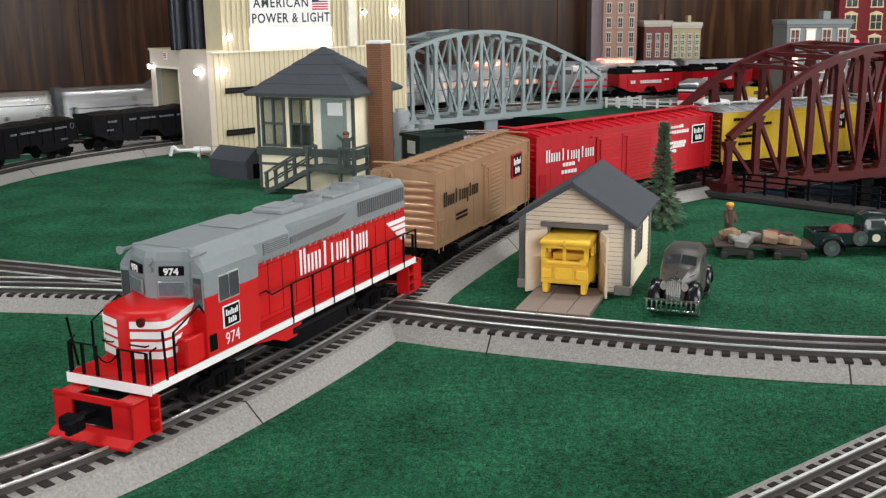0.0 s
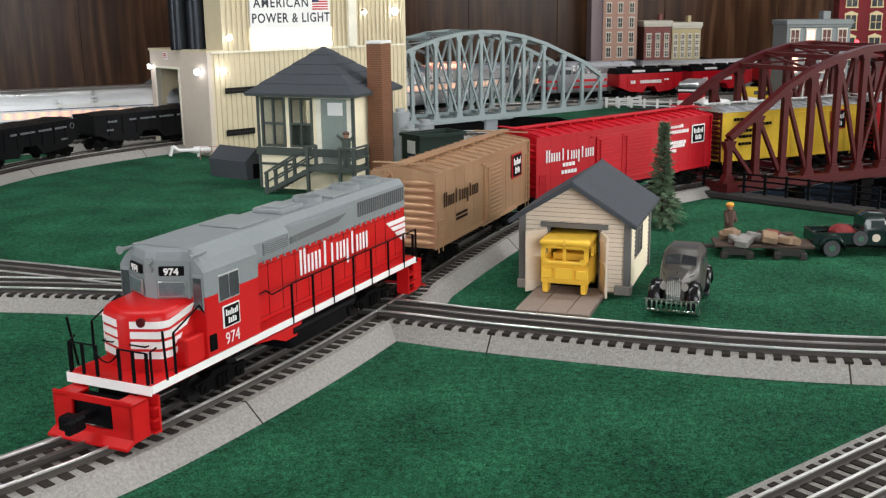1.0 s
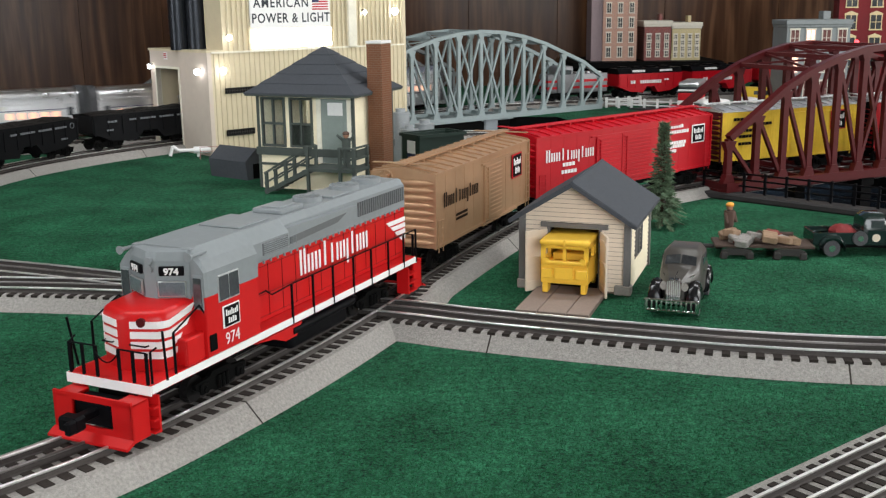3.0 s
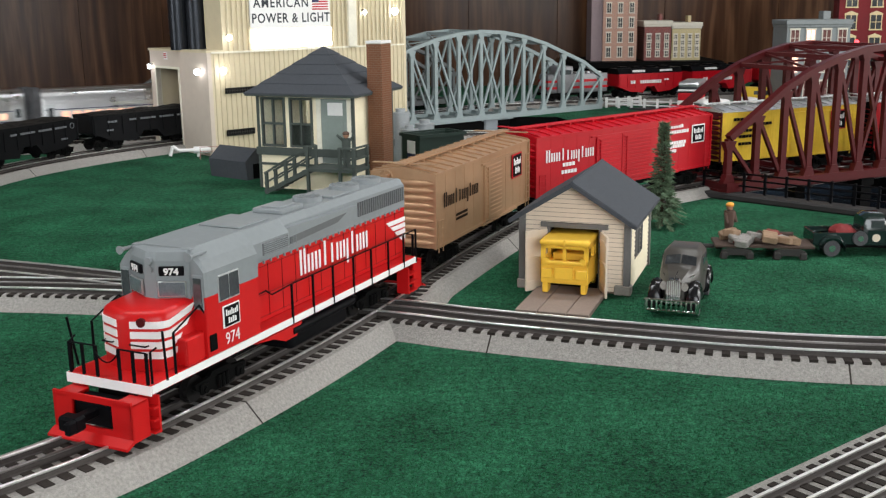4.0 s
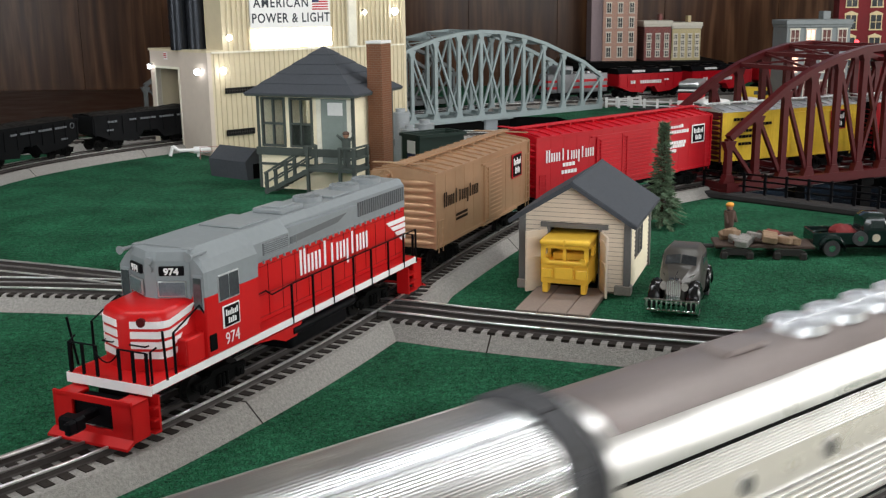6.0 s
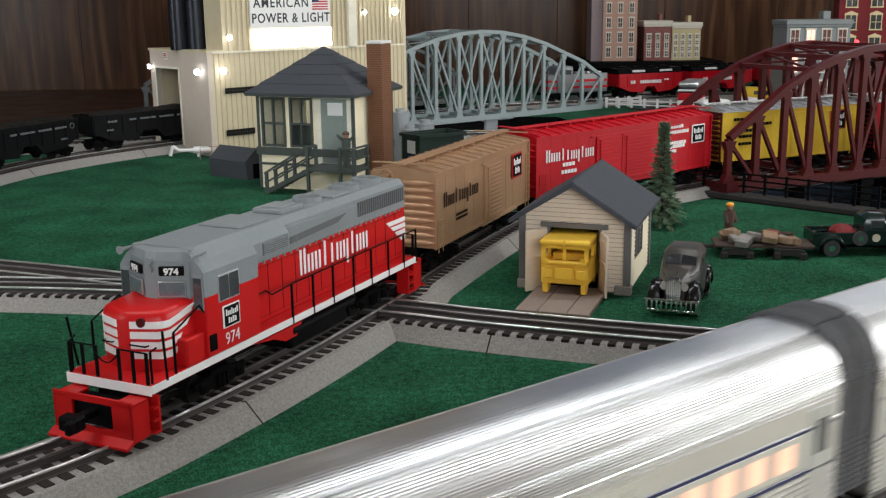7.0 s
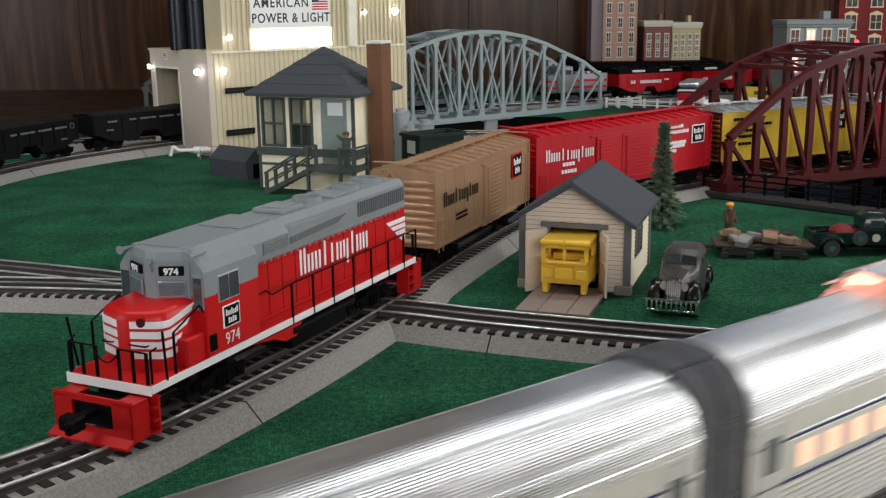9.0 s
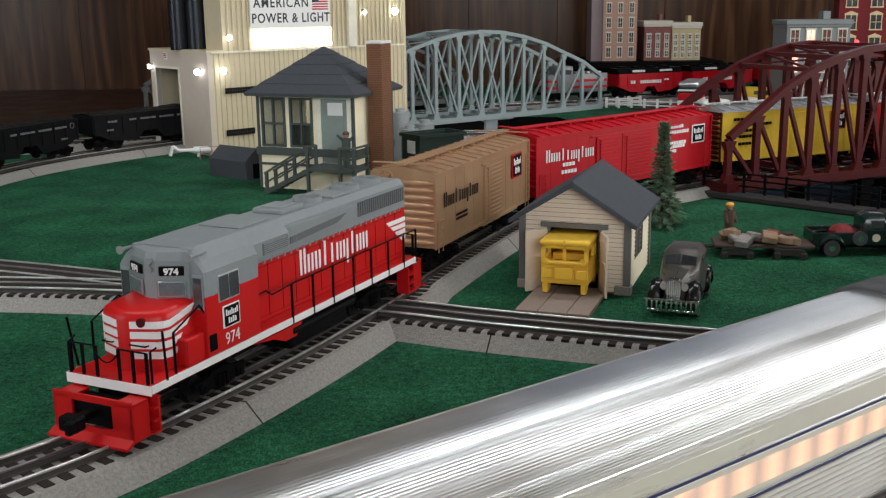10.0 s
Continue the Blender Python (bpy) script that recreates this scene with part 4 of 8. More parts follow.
        for e in (0.001, 0.3394):
            bm = B()
            for y in (0.0085, 0.0190, 0.0290):
                rbox(bm, e - 0.0007, e + 0.0007, s * y - 0.0011, s * y + 0.0011, 0.0260, 0.0500, 0.0003)
            rod(bm, (e, s * 0.0085, 0.0498), (e, s * 0.0290, 0.0498), 0.0006, 6)
            rod(bm, (e, s * 0.0085, 0.0300), (e, s * 0.0190, 0.0290), 0.0005, 6)
            part("end_rail", bm, M["black"], lo)
    bm = B()
    for k in range(8):
        y0, y1 = -0.0085 + k * 0.0021, -0.0085 + (k + 1) * 0.0021
        dz = lambda y: 0.0410 + (y / 0.0085) ** 2 * 0.0060
        rod(bm, (0.0, y0, dz(y0)), (0.0, y1, dz(y1)), 0.0005, 5)
    part("chain", bm, M["black"], lo)
    bm = B()
    for s in (-1, 1):
        rod(bm, (0.012, s * 0.034, 0.031), (0.008, s * 0.036, 0.062), 0.0008, 6)
    part("flag_staff", bm, M["black"], lo)
    truck(lo, 0.072, 0.0245)
    truck(lo, 0.272, 0.0245)
    return lo


M["grey_dark"] = mat("engine_grey_dark", (0.115, 0.12, 0.125), 0.5, 0, 0.12, 40, 0.05, 900)
# paler than the other panes: the windscreen's reflection put into the colour
M["pane_sheen"] = mat("sheen_pane", (0.20, 0.22, 0.25), 0.12, 0.4, 0.35, 90, spec=0.8)
M["window"] = mat("dark_window", (0.05, 0.055, 0.06), 0.08, 0, 0.3, 50, 0, spec=0.8)
switcher = road_switcher(yaw_back(-0.1967, 0.5745, RAIL, 25.19))

# ---- the silver passenger train ----
CAR_L, CAR_PITCH, ENG_L, ENG_PITCH = 0.398, 0.430, 0.335, 0.350


def coach_profile():
    """Half section of a fluted car side and roof: (half width, height over rail)."""
    pts = [(0.0290, 0.0120)]
    z = 0.0130
    while z < 0.0395:
        pts += [(0.0310, z), (0.0310, z + 0.0013), (0.0303, z + 0.0017), (0.0303, z + 0.0026)]
        z += 0.0028
    pts += [(0.0306, 0.0418), (0.0306, 0.0595), (0.0310, 0.0600), (0.0310, 0.0616), (0.0306, 0.0620), (0.0306, 0.0710)]
    z = 0.0712
    while z < 0.0755:
        pts += [(0.0312, z), (0.0312, z + 0.0008), (0.0305, z + 0.0011), (0.0305, z + 0.0016)]
        z += 0.0018
    n = 62
    for i in range(n + 1):
        a = math.pi / 2 * i / n
        # deep ribs on the shoulders, shallow ones above, and a groove on each side of the ridge
        k = 0.0055 if i in (45, 46) else 0.0 if i % 2 == 0 else (0.0016 if i < 16 else 0.0004)
        pts.append(((0.0302 - k * 0.3) * math.cos(a) ** 0.78, 0.0762 + (0.0218 - k * 0.3) * math.sin(a) ** 1.0))
    return pts


PROFILE = coach_profile()


WINDOW_RNG = random.Random(12)
M["warm_rose"] = glow("lit_window_rose", (1.0, 0.22, 0.15), 0.42)
M["warm_pale"] = glow("lit_window_pale", (1.0, 0.52, 0.36), 0.75)
LIT = [M["warm"], M["warm"], M["warm_rose"], M["warm_pale"], M["warm_pale"]]


def coach(label, lit=True, dome=False, name="passenger_car", windows=True):
    car = thing(name, Matrix(), label, "train car", "cars of the passenger train")
    L = CAR_L
    ring = [(y, z) for y, z in PROFILE] + [(-y, z) for y, z in PROFILE[::-1]]
    bm = B()
    loft(bm, [[(x, y * k, z) for y, z in ring] for x, k in ((-L / 2, 0.985), (-L / 2 + 0.003, 1.0), (L / 2 - 0.003, 1.0), (L / 2, 0.985))])
    part("body", bm, M["steel"], car, "fluted bright aluminium body")
    for s in (-1, 1):
        bm = B()
        box(bm, -L / 2 + 0.028, L / 2 - 0.028, s * 0.0306 - 0.0003, s * 0.0306 + 0.0003, 0.0426, 0.0592)
        part("window_band", bm, M["band"], car)
        if windows:
            n = 17
            for i in range(n):
                if dome and i in (5, 6, 7):
                    continue
                x = -L / 2 + 0.040 + (L - 0.080) * i / (n - 1)
                shared("window", "coach_window" + ("_lit" if lit else ""), lambda bm: rbox(bm, -0.0062, 0.0062, -0.0007, 0.0007, -0.0056, 0.0056, 0.0006), WINDOW_RNG.choice(LIT) if lit else M["window"], car,
                       pose(x, s * 0.0308, 0.0510))
        bm = B()
        for z in (0.0600, 0.0405):
            box(bm, -L / 2 + 0.004, L / 2 - 0.004, s * 0.0312 - 0.0002, s * 0.0312 + 0.0002, z, z + 0.0012)
        part("pinstripe", bm, M["navy"], car, "dark blue pinstripe")
        bm = B()
        box(bm, -0.075, 0.075, s * 0.0306 - 0.0003, s * 0.0306 + 0.0003, 0.0635, 0.0695)
        part("letter_board", bm, M["band"], car)
        for x in (-L / 2 + 0.014, L / 2 - 0.014):
            bm = B()
            rbox(bm, x - 0.009, x + 0.009, s * 0.0308 - 0.0006, s * 0.0308 + 0.0006, 0.0130, 0.0700, 0.0006)
            d = part("door", bm, M["silver"], car, "smooth vestibule door")
            bm = B()
            rbox(bm, x - 0.0045, x + 0.0045, s * 0.0312 - 0.0006, s * 0.0312 + 0.0006, 0.0480, 0.0640, 0.0004)
            part("pane", bm, M["window"], d)
    # black full-width diaphragms between the cars
    for e, d in ((-L / 2, -1), (L / 2, 1)):
        bm = B()
        small = [(y * 0.93, 0.018 + (z - 0.012) * 0.965) for y, z in ring[::2]]
        for k in range(5):
            x0, x1 = e + d * (0.0004 + k * 0.0030), e + d * (0.0029 + k * 0.0030)
            loft(bm, [[(x, y, z) for y, z in small] for x in (min(x0, x1), max(x0, x1))])
        part("diaphragm", bm, M["rubber"], car, "dark rubber diaphragm")
    bm = B()
    box(bm, -L / 2 + 0.010, L / 2 - 0.010, -0.0235, 0.0235, 0.0085, 0.0125)
    box(bm, -0.06, -0.02, -0.024, 0.024, 0.003, 0.009)
    box(bm, 0.02, 0.07, -0.024, 0.024, 0.003, 0.009)
    part("underframe", bm, M["dark"], car)
    truck(car, -L / 2 + 0.075, 0.0225)
    truck(car, L / 2 - 0.075, 0.0225)
    if dome:
        # raised glass dome; its inside light is put in as glow of the seats
        def sect(k, h):
            return [(-0.0262 * k, 0.0880), (-0.0255 * k, 0.0975 + h * 0.3), (-0.0215 * k, 0.1030 + h * 0.7), (-0.013 * k, 0.1055 + h), (0.013 * k, 0.1055 + h), (0.0215 * k, 0.1030 + h * 0.7), (0.0255 * k, 0.0975 + h * 0.3), (0.0262 * k, 0.0880)]
        x0, x1 = -0.074, 0.062
        rings = [(x0, 0.86, -0.014), (x0 + 0.016, 0.96, -0.004), (x0 + 0.030, 1.0, 0.0), (x1 - 0.030, 1.0, 0.0), (x1 - 0.016, 0.96, -0.004), (x1, 0.86, -0.014)]
        bm = B()
        loft(bm, [[(x, y, max(0.0885, z)) for y, z in sect(k, h)] for x, k, h in rings])
        dm = part("dome", bm, M["dome"], car, "curved dome windows, lit from inside")
        bm = B()
        box(bm, x0 + 0.020, x1 - 0.020, -0.0120, 0.0120, 0.1050, 0.1066)
        for i in range(9):
            x = x0 + 0.024 + (x1 - x0 - 0.048) * i / 8
            for s in (-1, 1):
                for (ya, za), (yb, zb) in (((0.0262, 0.088), (0.0258, 0.098)), ((0.0258, 0.098), (0.0218, 0.1034)), ((0.0218, 0.1034), (0.0125, 0.1060))):
                    beam(bm, (x, s * ya, za), (x, s * yb, zb), 0.0012, 0.0008)
        for s in (-1, 1):
            beam(bm, (x0 + 0.01, s * 0.0256, 0.0978), (x1 - 0.01, s * 0.0256, 0.0978), 0.0008, 0.0012)
        part("dome_frame", bm, M["silver"], dm, "silver dome ribs and roof")
        bm = B()
        for i in range(7):
            x = x0 + 0.026 + (x1 - x0 - 0.052) * i / 6
            for s in (-1, 1):
                rbox(bm, x - 0.004, x + 0.004, min(s * 0.004, s * 0.021), max(s * 0.004, s * 0.021), 0.0882, 0.0985, 0.001)
        box(bm, x0 + 0.020, x1 - 0.020, -0.022, 0.022, 0.0890, 0.0905)
        part("dome_seat_row", bm, M["warm_dim"], dm, "dome seats and floor, inside light put in as orange glow")
    return car


def streamliner(label, cab=True):
    """A silver streamlined diesel unit; the nose points along +x."""
    car = thing("streamlined_diesel", Matrix(), label, "locomotive", "cars of the passenger train")
    L = ENG_L + (0.006 if cab else 0.0)
    half = [(0.0285, 0.0120), (0.0308, 0.0150), (0.0308, 0.0640), (0.0303, 0.0710), (0.0280, 0.0790), (0.0235, 0.0860), (0.0165, 0.0905), (0.0085, 0.0925), (0.0, 0.0932)]
    def ring(x, k, h):
        out = [(y * k, 0.012 + (z - 0.012) * h) for y, z in half]
        return [(x, y, z) for y, z in out] + [(x, -y, z) for y, z in out[-2::-1]]
    if cab:
        rs = [ring(-L / 2, 1, 1), ring(L / 2 - 0.088, 1, 1), ring(L / 2 - 0.070, 1, 0.985), ring(L / 2 - 0.056, 0.995, 0.90), ring(L / 2 - 0.048, 0.985, 0.80), ring(L / 2 - 0.030, 0.95, 0.765),
              ring(L / 2 - 0.016, 0.86, 0.71), ring(L / 2 - 0.006, 0.70, 0.62), ring(L / 2, 0.45, 0.46)]
    else:
        rs = [ring(-L / 2, 1, 1), ring(L / 2, 1, 1)]
    bm = B()
    loft(bm, rs)
    part("body", bm, M["f_silver"], car, "silver painted streamlined body", True)
    bm = B()
    arc = [(y, z) for y, z in half if z > 0.082]
    top = [(y * 1.004, z + 0.0004) for y, z in arc] + [(-y * 1.004, z + 0.0004) for y, z in arc[-2::-1]]
    loft(bm, [[(x, y, z) for y, z in top] + [(x, y * 0.98, z - 0.001) for y, z in top[::-1]] for x in (-L / 2 + 0.006, L / 2 - (0.098 if cab else 0.006))])
    part("roof_panel", bm, M["f_roof"], car, "brownish grey roof panels", True)
    for x in ((-0.100, -0.070, -0.040, -0.010) if cab else (0.075, 0.045, 0.015, -0.015)):
        bm = B()
        rod(bm, (x, 0, 0.0925), (x, 0, 0.0966), 0.0140, 22, 0.0132)
        f = part("roof_fan", bm, M["silver"], car, "bright round roof fan")
        bm = B()
        for k in range(5):
            a = k * math.pi / 5
            beam(bm, (x - math.cos(a) * 0.012, -math.sin(a) * 0.012, 0.0968 + k * 0.0001), (x + math.cos(a) * 0.012, math.sin(a) * 0.012, 0.0968 + k * 0.0001), 0.0012, 0.0006)
        part("fan_grille", bm, M["steel"], f)
    bm = B()
    ex = 0.020 if cab else -0.075
    rbox(bm, ex, ex + 0.026, -0.008, 0.008, 0.0925, 0.0955, 0.001)
    part("exhaust_port", bm, M["f_roof"], car)
    for s in (-1, 1):
        bm = B()
        for i in range(9):
            z = 0.0565 + i * 0.0014
            box(bm, -L / 2 + 0.012, L / 2 - (0.115 if cab else 0.012), s * 0.0309 - 0.0004, s * 0.0309 + 0.0004, z, z + 0.0007)
        part("side_grille", bm, M["steel"], car, "stainless side grille")
        bm = B()
        box(bm, -L / 2 + 0.002, L / 2 - (0.075 if cab else 0.002), s * 0.0306 - 0.0004, s * 0.0306 + 0.0006, 0.0690, 0.0705)
        part("drip_rail", bm, M["dark"], car)
        for i in range(7):
            z = 0.0165 + i * 0.0034
            bm = B()
            rod(bm, (-L / 2 + 0.004, s * 0.0308, z), (L / 2 - (0.070 if cab else 0.004), s * 0.0308, z), 0.0012, 6)
            part("flute", bm, M["steel"], car)
        for x in (-0.09, -0.03, 0.03):
            bm = B()
            rod(bm, (x, s * 0.0300, 0.0475), (x, s * 0.0316, 0.0475), 0.0055, 16)
            p = part("porthole", bm, M["steel"], car, "round porthole")
            bm = B()
            rod(bm, (x, s * 0.0312, 0.0475), (x, s * 0.0319, 0.0475), 0.0042, 16)
            part("pane", bm, M["window"], p)
        if cab:
            bm = B()
            rbox(bm, L / 2 - 0.081, L / 2 - 0.067, s * 0.0309 - 0.0008, s * 0.0309 + 0.0008, 0.0610, 0.0700, 0.0008)
            part("cab_window", bm, M["warm"], car, "lit cab side window")
            bm = B()
            rbox(bm, L / 2 - 0.096, L / 2 - 0.088, s * 0.0309 - 0.0008, s * 0.0309 + 0.0008, 0.0585, 0.0690, 0.0008)
            part("cab_door_window", bm, M["warm"], car, "lit cab door window")
            bm = B()
            a, b = L / 2 - 0.056, L / 2 - 0.0495
            vs = [bm.verts.new(v) for v in ((a - 0.0005, s * 0.003, 0.0838), (a - 0.0005, s * 0.019, 0.0790), (b + 0.001, s * 0.021, 0.0722), (b + 0.001, s * 0.003, 0.0775))]
            bm.faces.new(vs)
            bmesh.ops.solidify(bm, geom=bm.faces[:], thickness=0.0012)
            part("windscreen", bm, M["warm"], car, "lit windscreen")
            bm = B()
            rod(bm, (L / 2 - 0.084, s * 0.012, 0.0945), (L / 2 - 0.068, s * 0.012, 0.0955), 0.0008, 8, 0.0020)
            part("horn", bm, M["steel"], car)
    if cab:
        bm = B()
        rod(bm, (L / 2 - 0.020, 0, 0.0580), (L / 2 - 0.006, 0, 0.0560), 0.0055, 16)
        part("headlamp", bm, M["led_soft"], car, "bright headlamp")
        bm = B()
        prism(bm, [(-0.0, -0.026), (0.020, -0.026), (0.020, 0.026), (0.0, 0.026)], "z", 0.004, 0.013, m=pose(L / 2 - 0.030, 0, 0))
        part("pilot", bm, M["steel"], car)
    bm = B()
    box(bm, -L / 2 + 0.010, L / 2 - 0.040, -0.0225, 0.0225, 0.0060, 0.0125)
    part("underframe", bm, M["dark"], car)
    truck(car, -L / 2 + 0.075, 0.0235)
    truck(car, L / 2 - 0.085, 0.0235)
    for d in ((-1,) if cab else (-1, 1)):
        # dark panel added on the end: shade of the gap between units
        bm = B()
        loft(bm, [ring(x, 0.95, 0.955) for x in sorted((d * (L / 2 - 0.002), d * (L / 2 + 0.0035)))])
        w = part("end_wall", bm, M["rubber"], car, "dark panel, shade of the gap put into its colour")
        bm = B()
        box(bm, min(d * (L / 2 + 0.0035), d * (L / 2 + 0.0068)), max(d * (L / 2 + 0.0035), d * (L / 2 + 0.0068)), -0.011, 0.011, 0.016, 0.072)
        part("diaphragm", bm, M["dark"], w)
    return car


M["navy"] = mat("navy_stripe", (0.02, 0.025, 0.09), 0.4)
M["band"] = mat("smooth_band", (0.66, 0.66, 0.62), 0.34, 0.7, 0.06, 20)
M["rubber"] = mat("diaphragm_rubber", (0.075, 0.075, 0.08), 0.7, 0, 0.35, 90, 0.3, 300)
M["warm_dim"] = glow("seat_glow", (1.0, 0.40, 0.29), 3.2)
M["led_soft"] = glow("headlamp_glow", (1.0, 0.97, 0.9), 5)
M["f_silver"] = mat("streamliner_silver", (0.68, 0.67, 0.65), 0.30, 0.75, 0.08, 20)
M["f_roof"] = mat("streamliner_roof", (0.24, 0.20, 0.19), 0.42, 0.3, 0.12, 30)

consist = [(streamliner("silver streamlined diesel cab unit leading the passenger train"), ENG_PITCH, 0.0),
           (streamliner("silver streamlined diesel booster unit", cab=False), ENG_PITCH, 0.0)]
for i in range(6):
    dome = i in (2, 3)
    lit = i > 0
    consist.append((coach("fluted aluminium dome car with glowing windows" if dome else ("fluted aluminium passenger car with warmly lit windows" if lit else "fluted aluminium baggage car with dark door windows"),
                          lit, dome, windows=lit), CAR_PITCH, 0.0))

# ---- section shed with the yellow rail speeder ----
def clapboards(parent, x0, x1, z0, z1, y, material, pitch=0.0048, holes=(), out=-1, clip=None, m=None, name="clapboard"):
    """Lapped boards on a wall in the plane y; holes are (x0, x1, z0, z1); clip(z) gives the ends under a gable."""
    z = z0
    while z < z1 - 0.0006:
        zt = min(z + pitch, z1) - 0.0006
        a, b = (x0, x1) if clip is None else clip(z)
        ta, tb = (x0, x1) if clip is None else clip(zt)
        spans = [(a, b)]
        for h0, h1, hz0, hz1 in holes:
            if zt > hz0 + 0.0004 and z < hz1 - 0.0004:
                nxt = []
                for p, q in spans:
                    if h0 > p:
                        nxt.append((p, min(q, h0)))
                    if h1 < q:
                        nxt.append((max(p, h1), q))
                spans = [(p, q) for p, q in nxt if q - p > 0.0005]
        for p, q in spans:
            bm = B()
            d = out * 0.0017
            pt, qt = max(p, ta), min(q, tb)
            va = [(p, y, z), (q, y, z), (qt, y, zt), (pt, y, zt)]
            vb = [(p, y + d, z), (q, y + d, z), (qt, y + d * 0.1, zt), (pt, y + d * 0.1, zt)]
            vs = [bm.verts.new(Vector(v)) for v in va + vb]
            for f in ((0, 1, 2, 3), (7, 6, 5, 4), (0, 4, 5, 1), (1, 5, 6, 2), (2, 6, 7, 3), (3, 7, 4, 0)):
                bm.faces.new([vs[i] for i in f])
            ob = part(name, bm, material, parent)
            if m is not None:
                ob.matrix_local = m
        z = zt + 0.0006


def section_shed(m):
    sh = thing("section_shed", m, "beige clapboard shed, slate grey gable roof, open doors", "shed")
    # x runs back, y to the left seen from the front; the front gable stands at x = 0
    w, d, eave, apex = 0.0487, 0.1186, 0.0705, 0.1005
    do = (-0.0240, 0.0240, 0.0, 0.0590)
    turn = Matrix(((0, -1, 0, 0), (1, 0, 0, 0), (0, 0, 1, 0), (0, 0, 0, 1)))
    bm = B()
    t = 0.0025
    for y0, y1 in ((-w, do[0]), (do[1], w)):
        box(bm, 0.001, t, y0, y1, 0, eave)
    prism(bm, [(-w, eave), (w, eave), (0, apex)], "x", 0.001, t)
    box(bm, 0.001, t, do[0], do[1], do[3], eave)
    box(bm, d - t, d, -w, w, 0, eave)
    prism(bm, [(-w, eave), (w, eave), (0, apex)], "x", d - t, d)
    wx0, wx1, wz0, wz1 = 0.036, 0.066, 0.028, 0.053
    for s in (-1, 1):
        y0, y1 = min(s * w, s * (w - t)), max(s * w, s * (w - t))
        box(bm, t, wx0, y0, y1, 0, eave)
        box(bm, wx1, d - t, y0, y1, 0, eave)
        box(bm, wx0, wx1, y0, y1, 0, wz0)
        box(bm, wx0, wx1, y0, y1, wz1, eave)
    # dark copy of the beige: shade in the board gaps and doorway
    wall = part("wall", bm, M["beige_shade"], sh)
    fm = pose(0.0012, 0, 0, 0, 0, -90)
    # boards: local x of the board plane is -y of the shed for the front
    slope = (apex - eave) / w
    clapboards(wall, -w, w, 0.002, apex - 0.0012, 0, M["beige"], 0.0042, [(-do[1], -do[0], 0, do[3])], -1, lambda z: (-min(w, (apex - z) / slope), min(w, (apex - z) / slope)), fm)
    for s in (-1, 1):
        # right side cream, not beige: light from the right put into the colour
        clapboards(wall, 0.001, d, 0.002, eave, 0, M["beige"] if s > 0 else M["cream"], 0.0042, [(wx0, wx1, wz0, wz1)], s, None, pose(0, s * w, 0))
    for s in (-1, 1):
        for x in (0.0, d):
            bm = B()
            box(bm, x - 0.0024, x + 0.0035, s * w - 0.003, s * w + 0.003, 0, eave + 0.001)
            part("corner_board", bm, M["trim_grey"], sh)
        bm = B()
        rbox(bm, -0.004, 0.007, s * 0.0455 - 0.0075, s * 0.0455 + 0.0075, 0, 0.0085, 0.0006)
        part("foundation", bm, M["stone"], sh)
        bm = B()
        box(bm, wx0 - 0.002, wx1 + 0.002, s * w - 0.003, s * w + 0.003, wz1, wz1 + 0.002)
        box(bm, wx0 - 0.002, wx1 + 0.002, s * w - 0.002, s * w + 0.002, wz0 - 0.002, wz0)
        for x in (wx0 - 0.001, (wx0 + wx1) / 2, wx1 + 0.001):
            box(bm, x - 0.001, x + 0.001, s * w - 0.003, s * w + 0.003, wz0, wz1)
        wi = part("window", bm, M["trim_grey"], sh, "dark side window")
        bm = B()
        box(bm, wx0, wx1, s * (w - 0.0015) - 0.0003, s * (w - 0.0015) + 0.0003, wz0, wz1)
        part("pane", bm, M["window"], wi)
    # roof slabs
    for s in (-1, 1):
        bm = B()
        ov = 0.0125
        ya, za = s * (w + 0.010), eave - 0.0048
        p = [(0, apex + 0.0035), (ya, za + 0.0015), (ya, za - 0.0015), (0, apex + 0.0005)]
        prism(bm, p, "x", -0.0135, d + 0.010)
        part("roof_slope", bm, M["slate"], sh, "slate grey roof")
    bm = B()
    rod(bm, (-0.0135, 0, apex + 0.0034), (d + 0.010, 0, apex + 0.0034), 0.001, 6)
    for s in (-1, 1):
        beam(bm, (-0.0142, 0, apex + 0.0005), (-0.0142, s * (w + 0.0095), eave - 0.0055), 0.0014, 0.0034)
    part("bargeboard", bm, M["slate"], sh)
    bm = B()
    box(bm, -0.0030, 0.0015, -0.0310, 0.0310, do[3] + 0.0005, do[3] + 0.0048)
    for y in (do[0], do[1]):
        box(bm, -0.001, 0.002, y - 0.0014, y + 0.0014, 0, do[3])
    part("door_frame", bm, M["trim_grey"], sh)
    # door leaves stand open
    for s, ang in ((1, 40), (-1, 24)):
        bm = B()
        rbox(bm, 0, 0.0240, -0.0010, 0.0010, 0.0015, do[3] - 0.001, 0.0004)
        for z in (0.008, 0.030, 0.049):
            box(bm, 0.001, 0.023, -0.0016, 0.0016, z, z + 0.003)
        leaf = part("door_leaf", bm, M["beige"], sh, "beige door leaf standing open")
        leaf.matrix_local = pose(-0.002, s * 0.0250, 0, 0, 0, 180 - s * ang)
    bm = B()
    box(bm, 0.003, d - 0.003, -w + 0.003, w - 0.003, 0.0003, 0.0015)
    part("floor_slab", bm, M["dark"], sh)
    bm = B()
    for z in (0.060,):
        box(bm, 0.004, d - 0.004, -w + 0.003, w - 0.003, z + 0.004, z + 0.005)
    part("ceiling_board", bm, M["dark"], sh)
    return sh


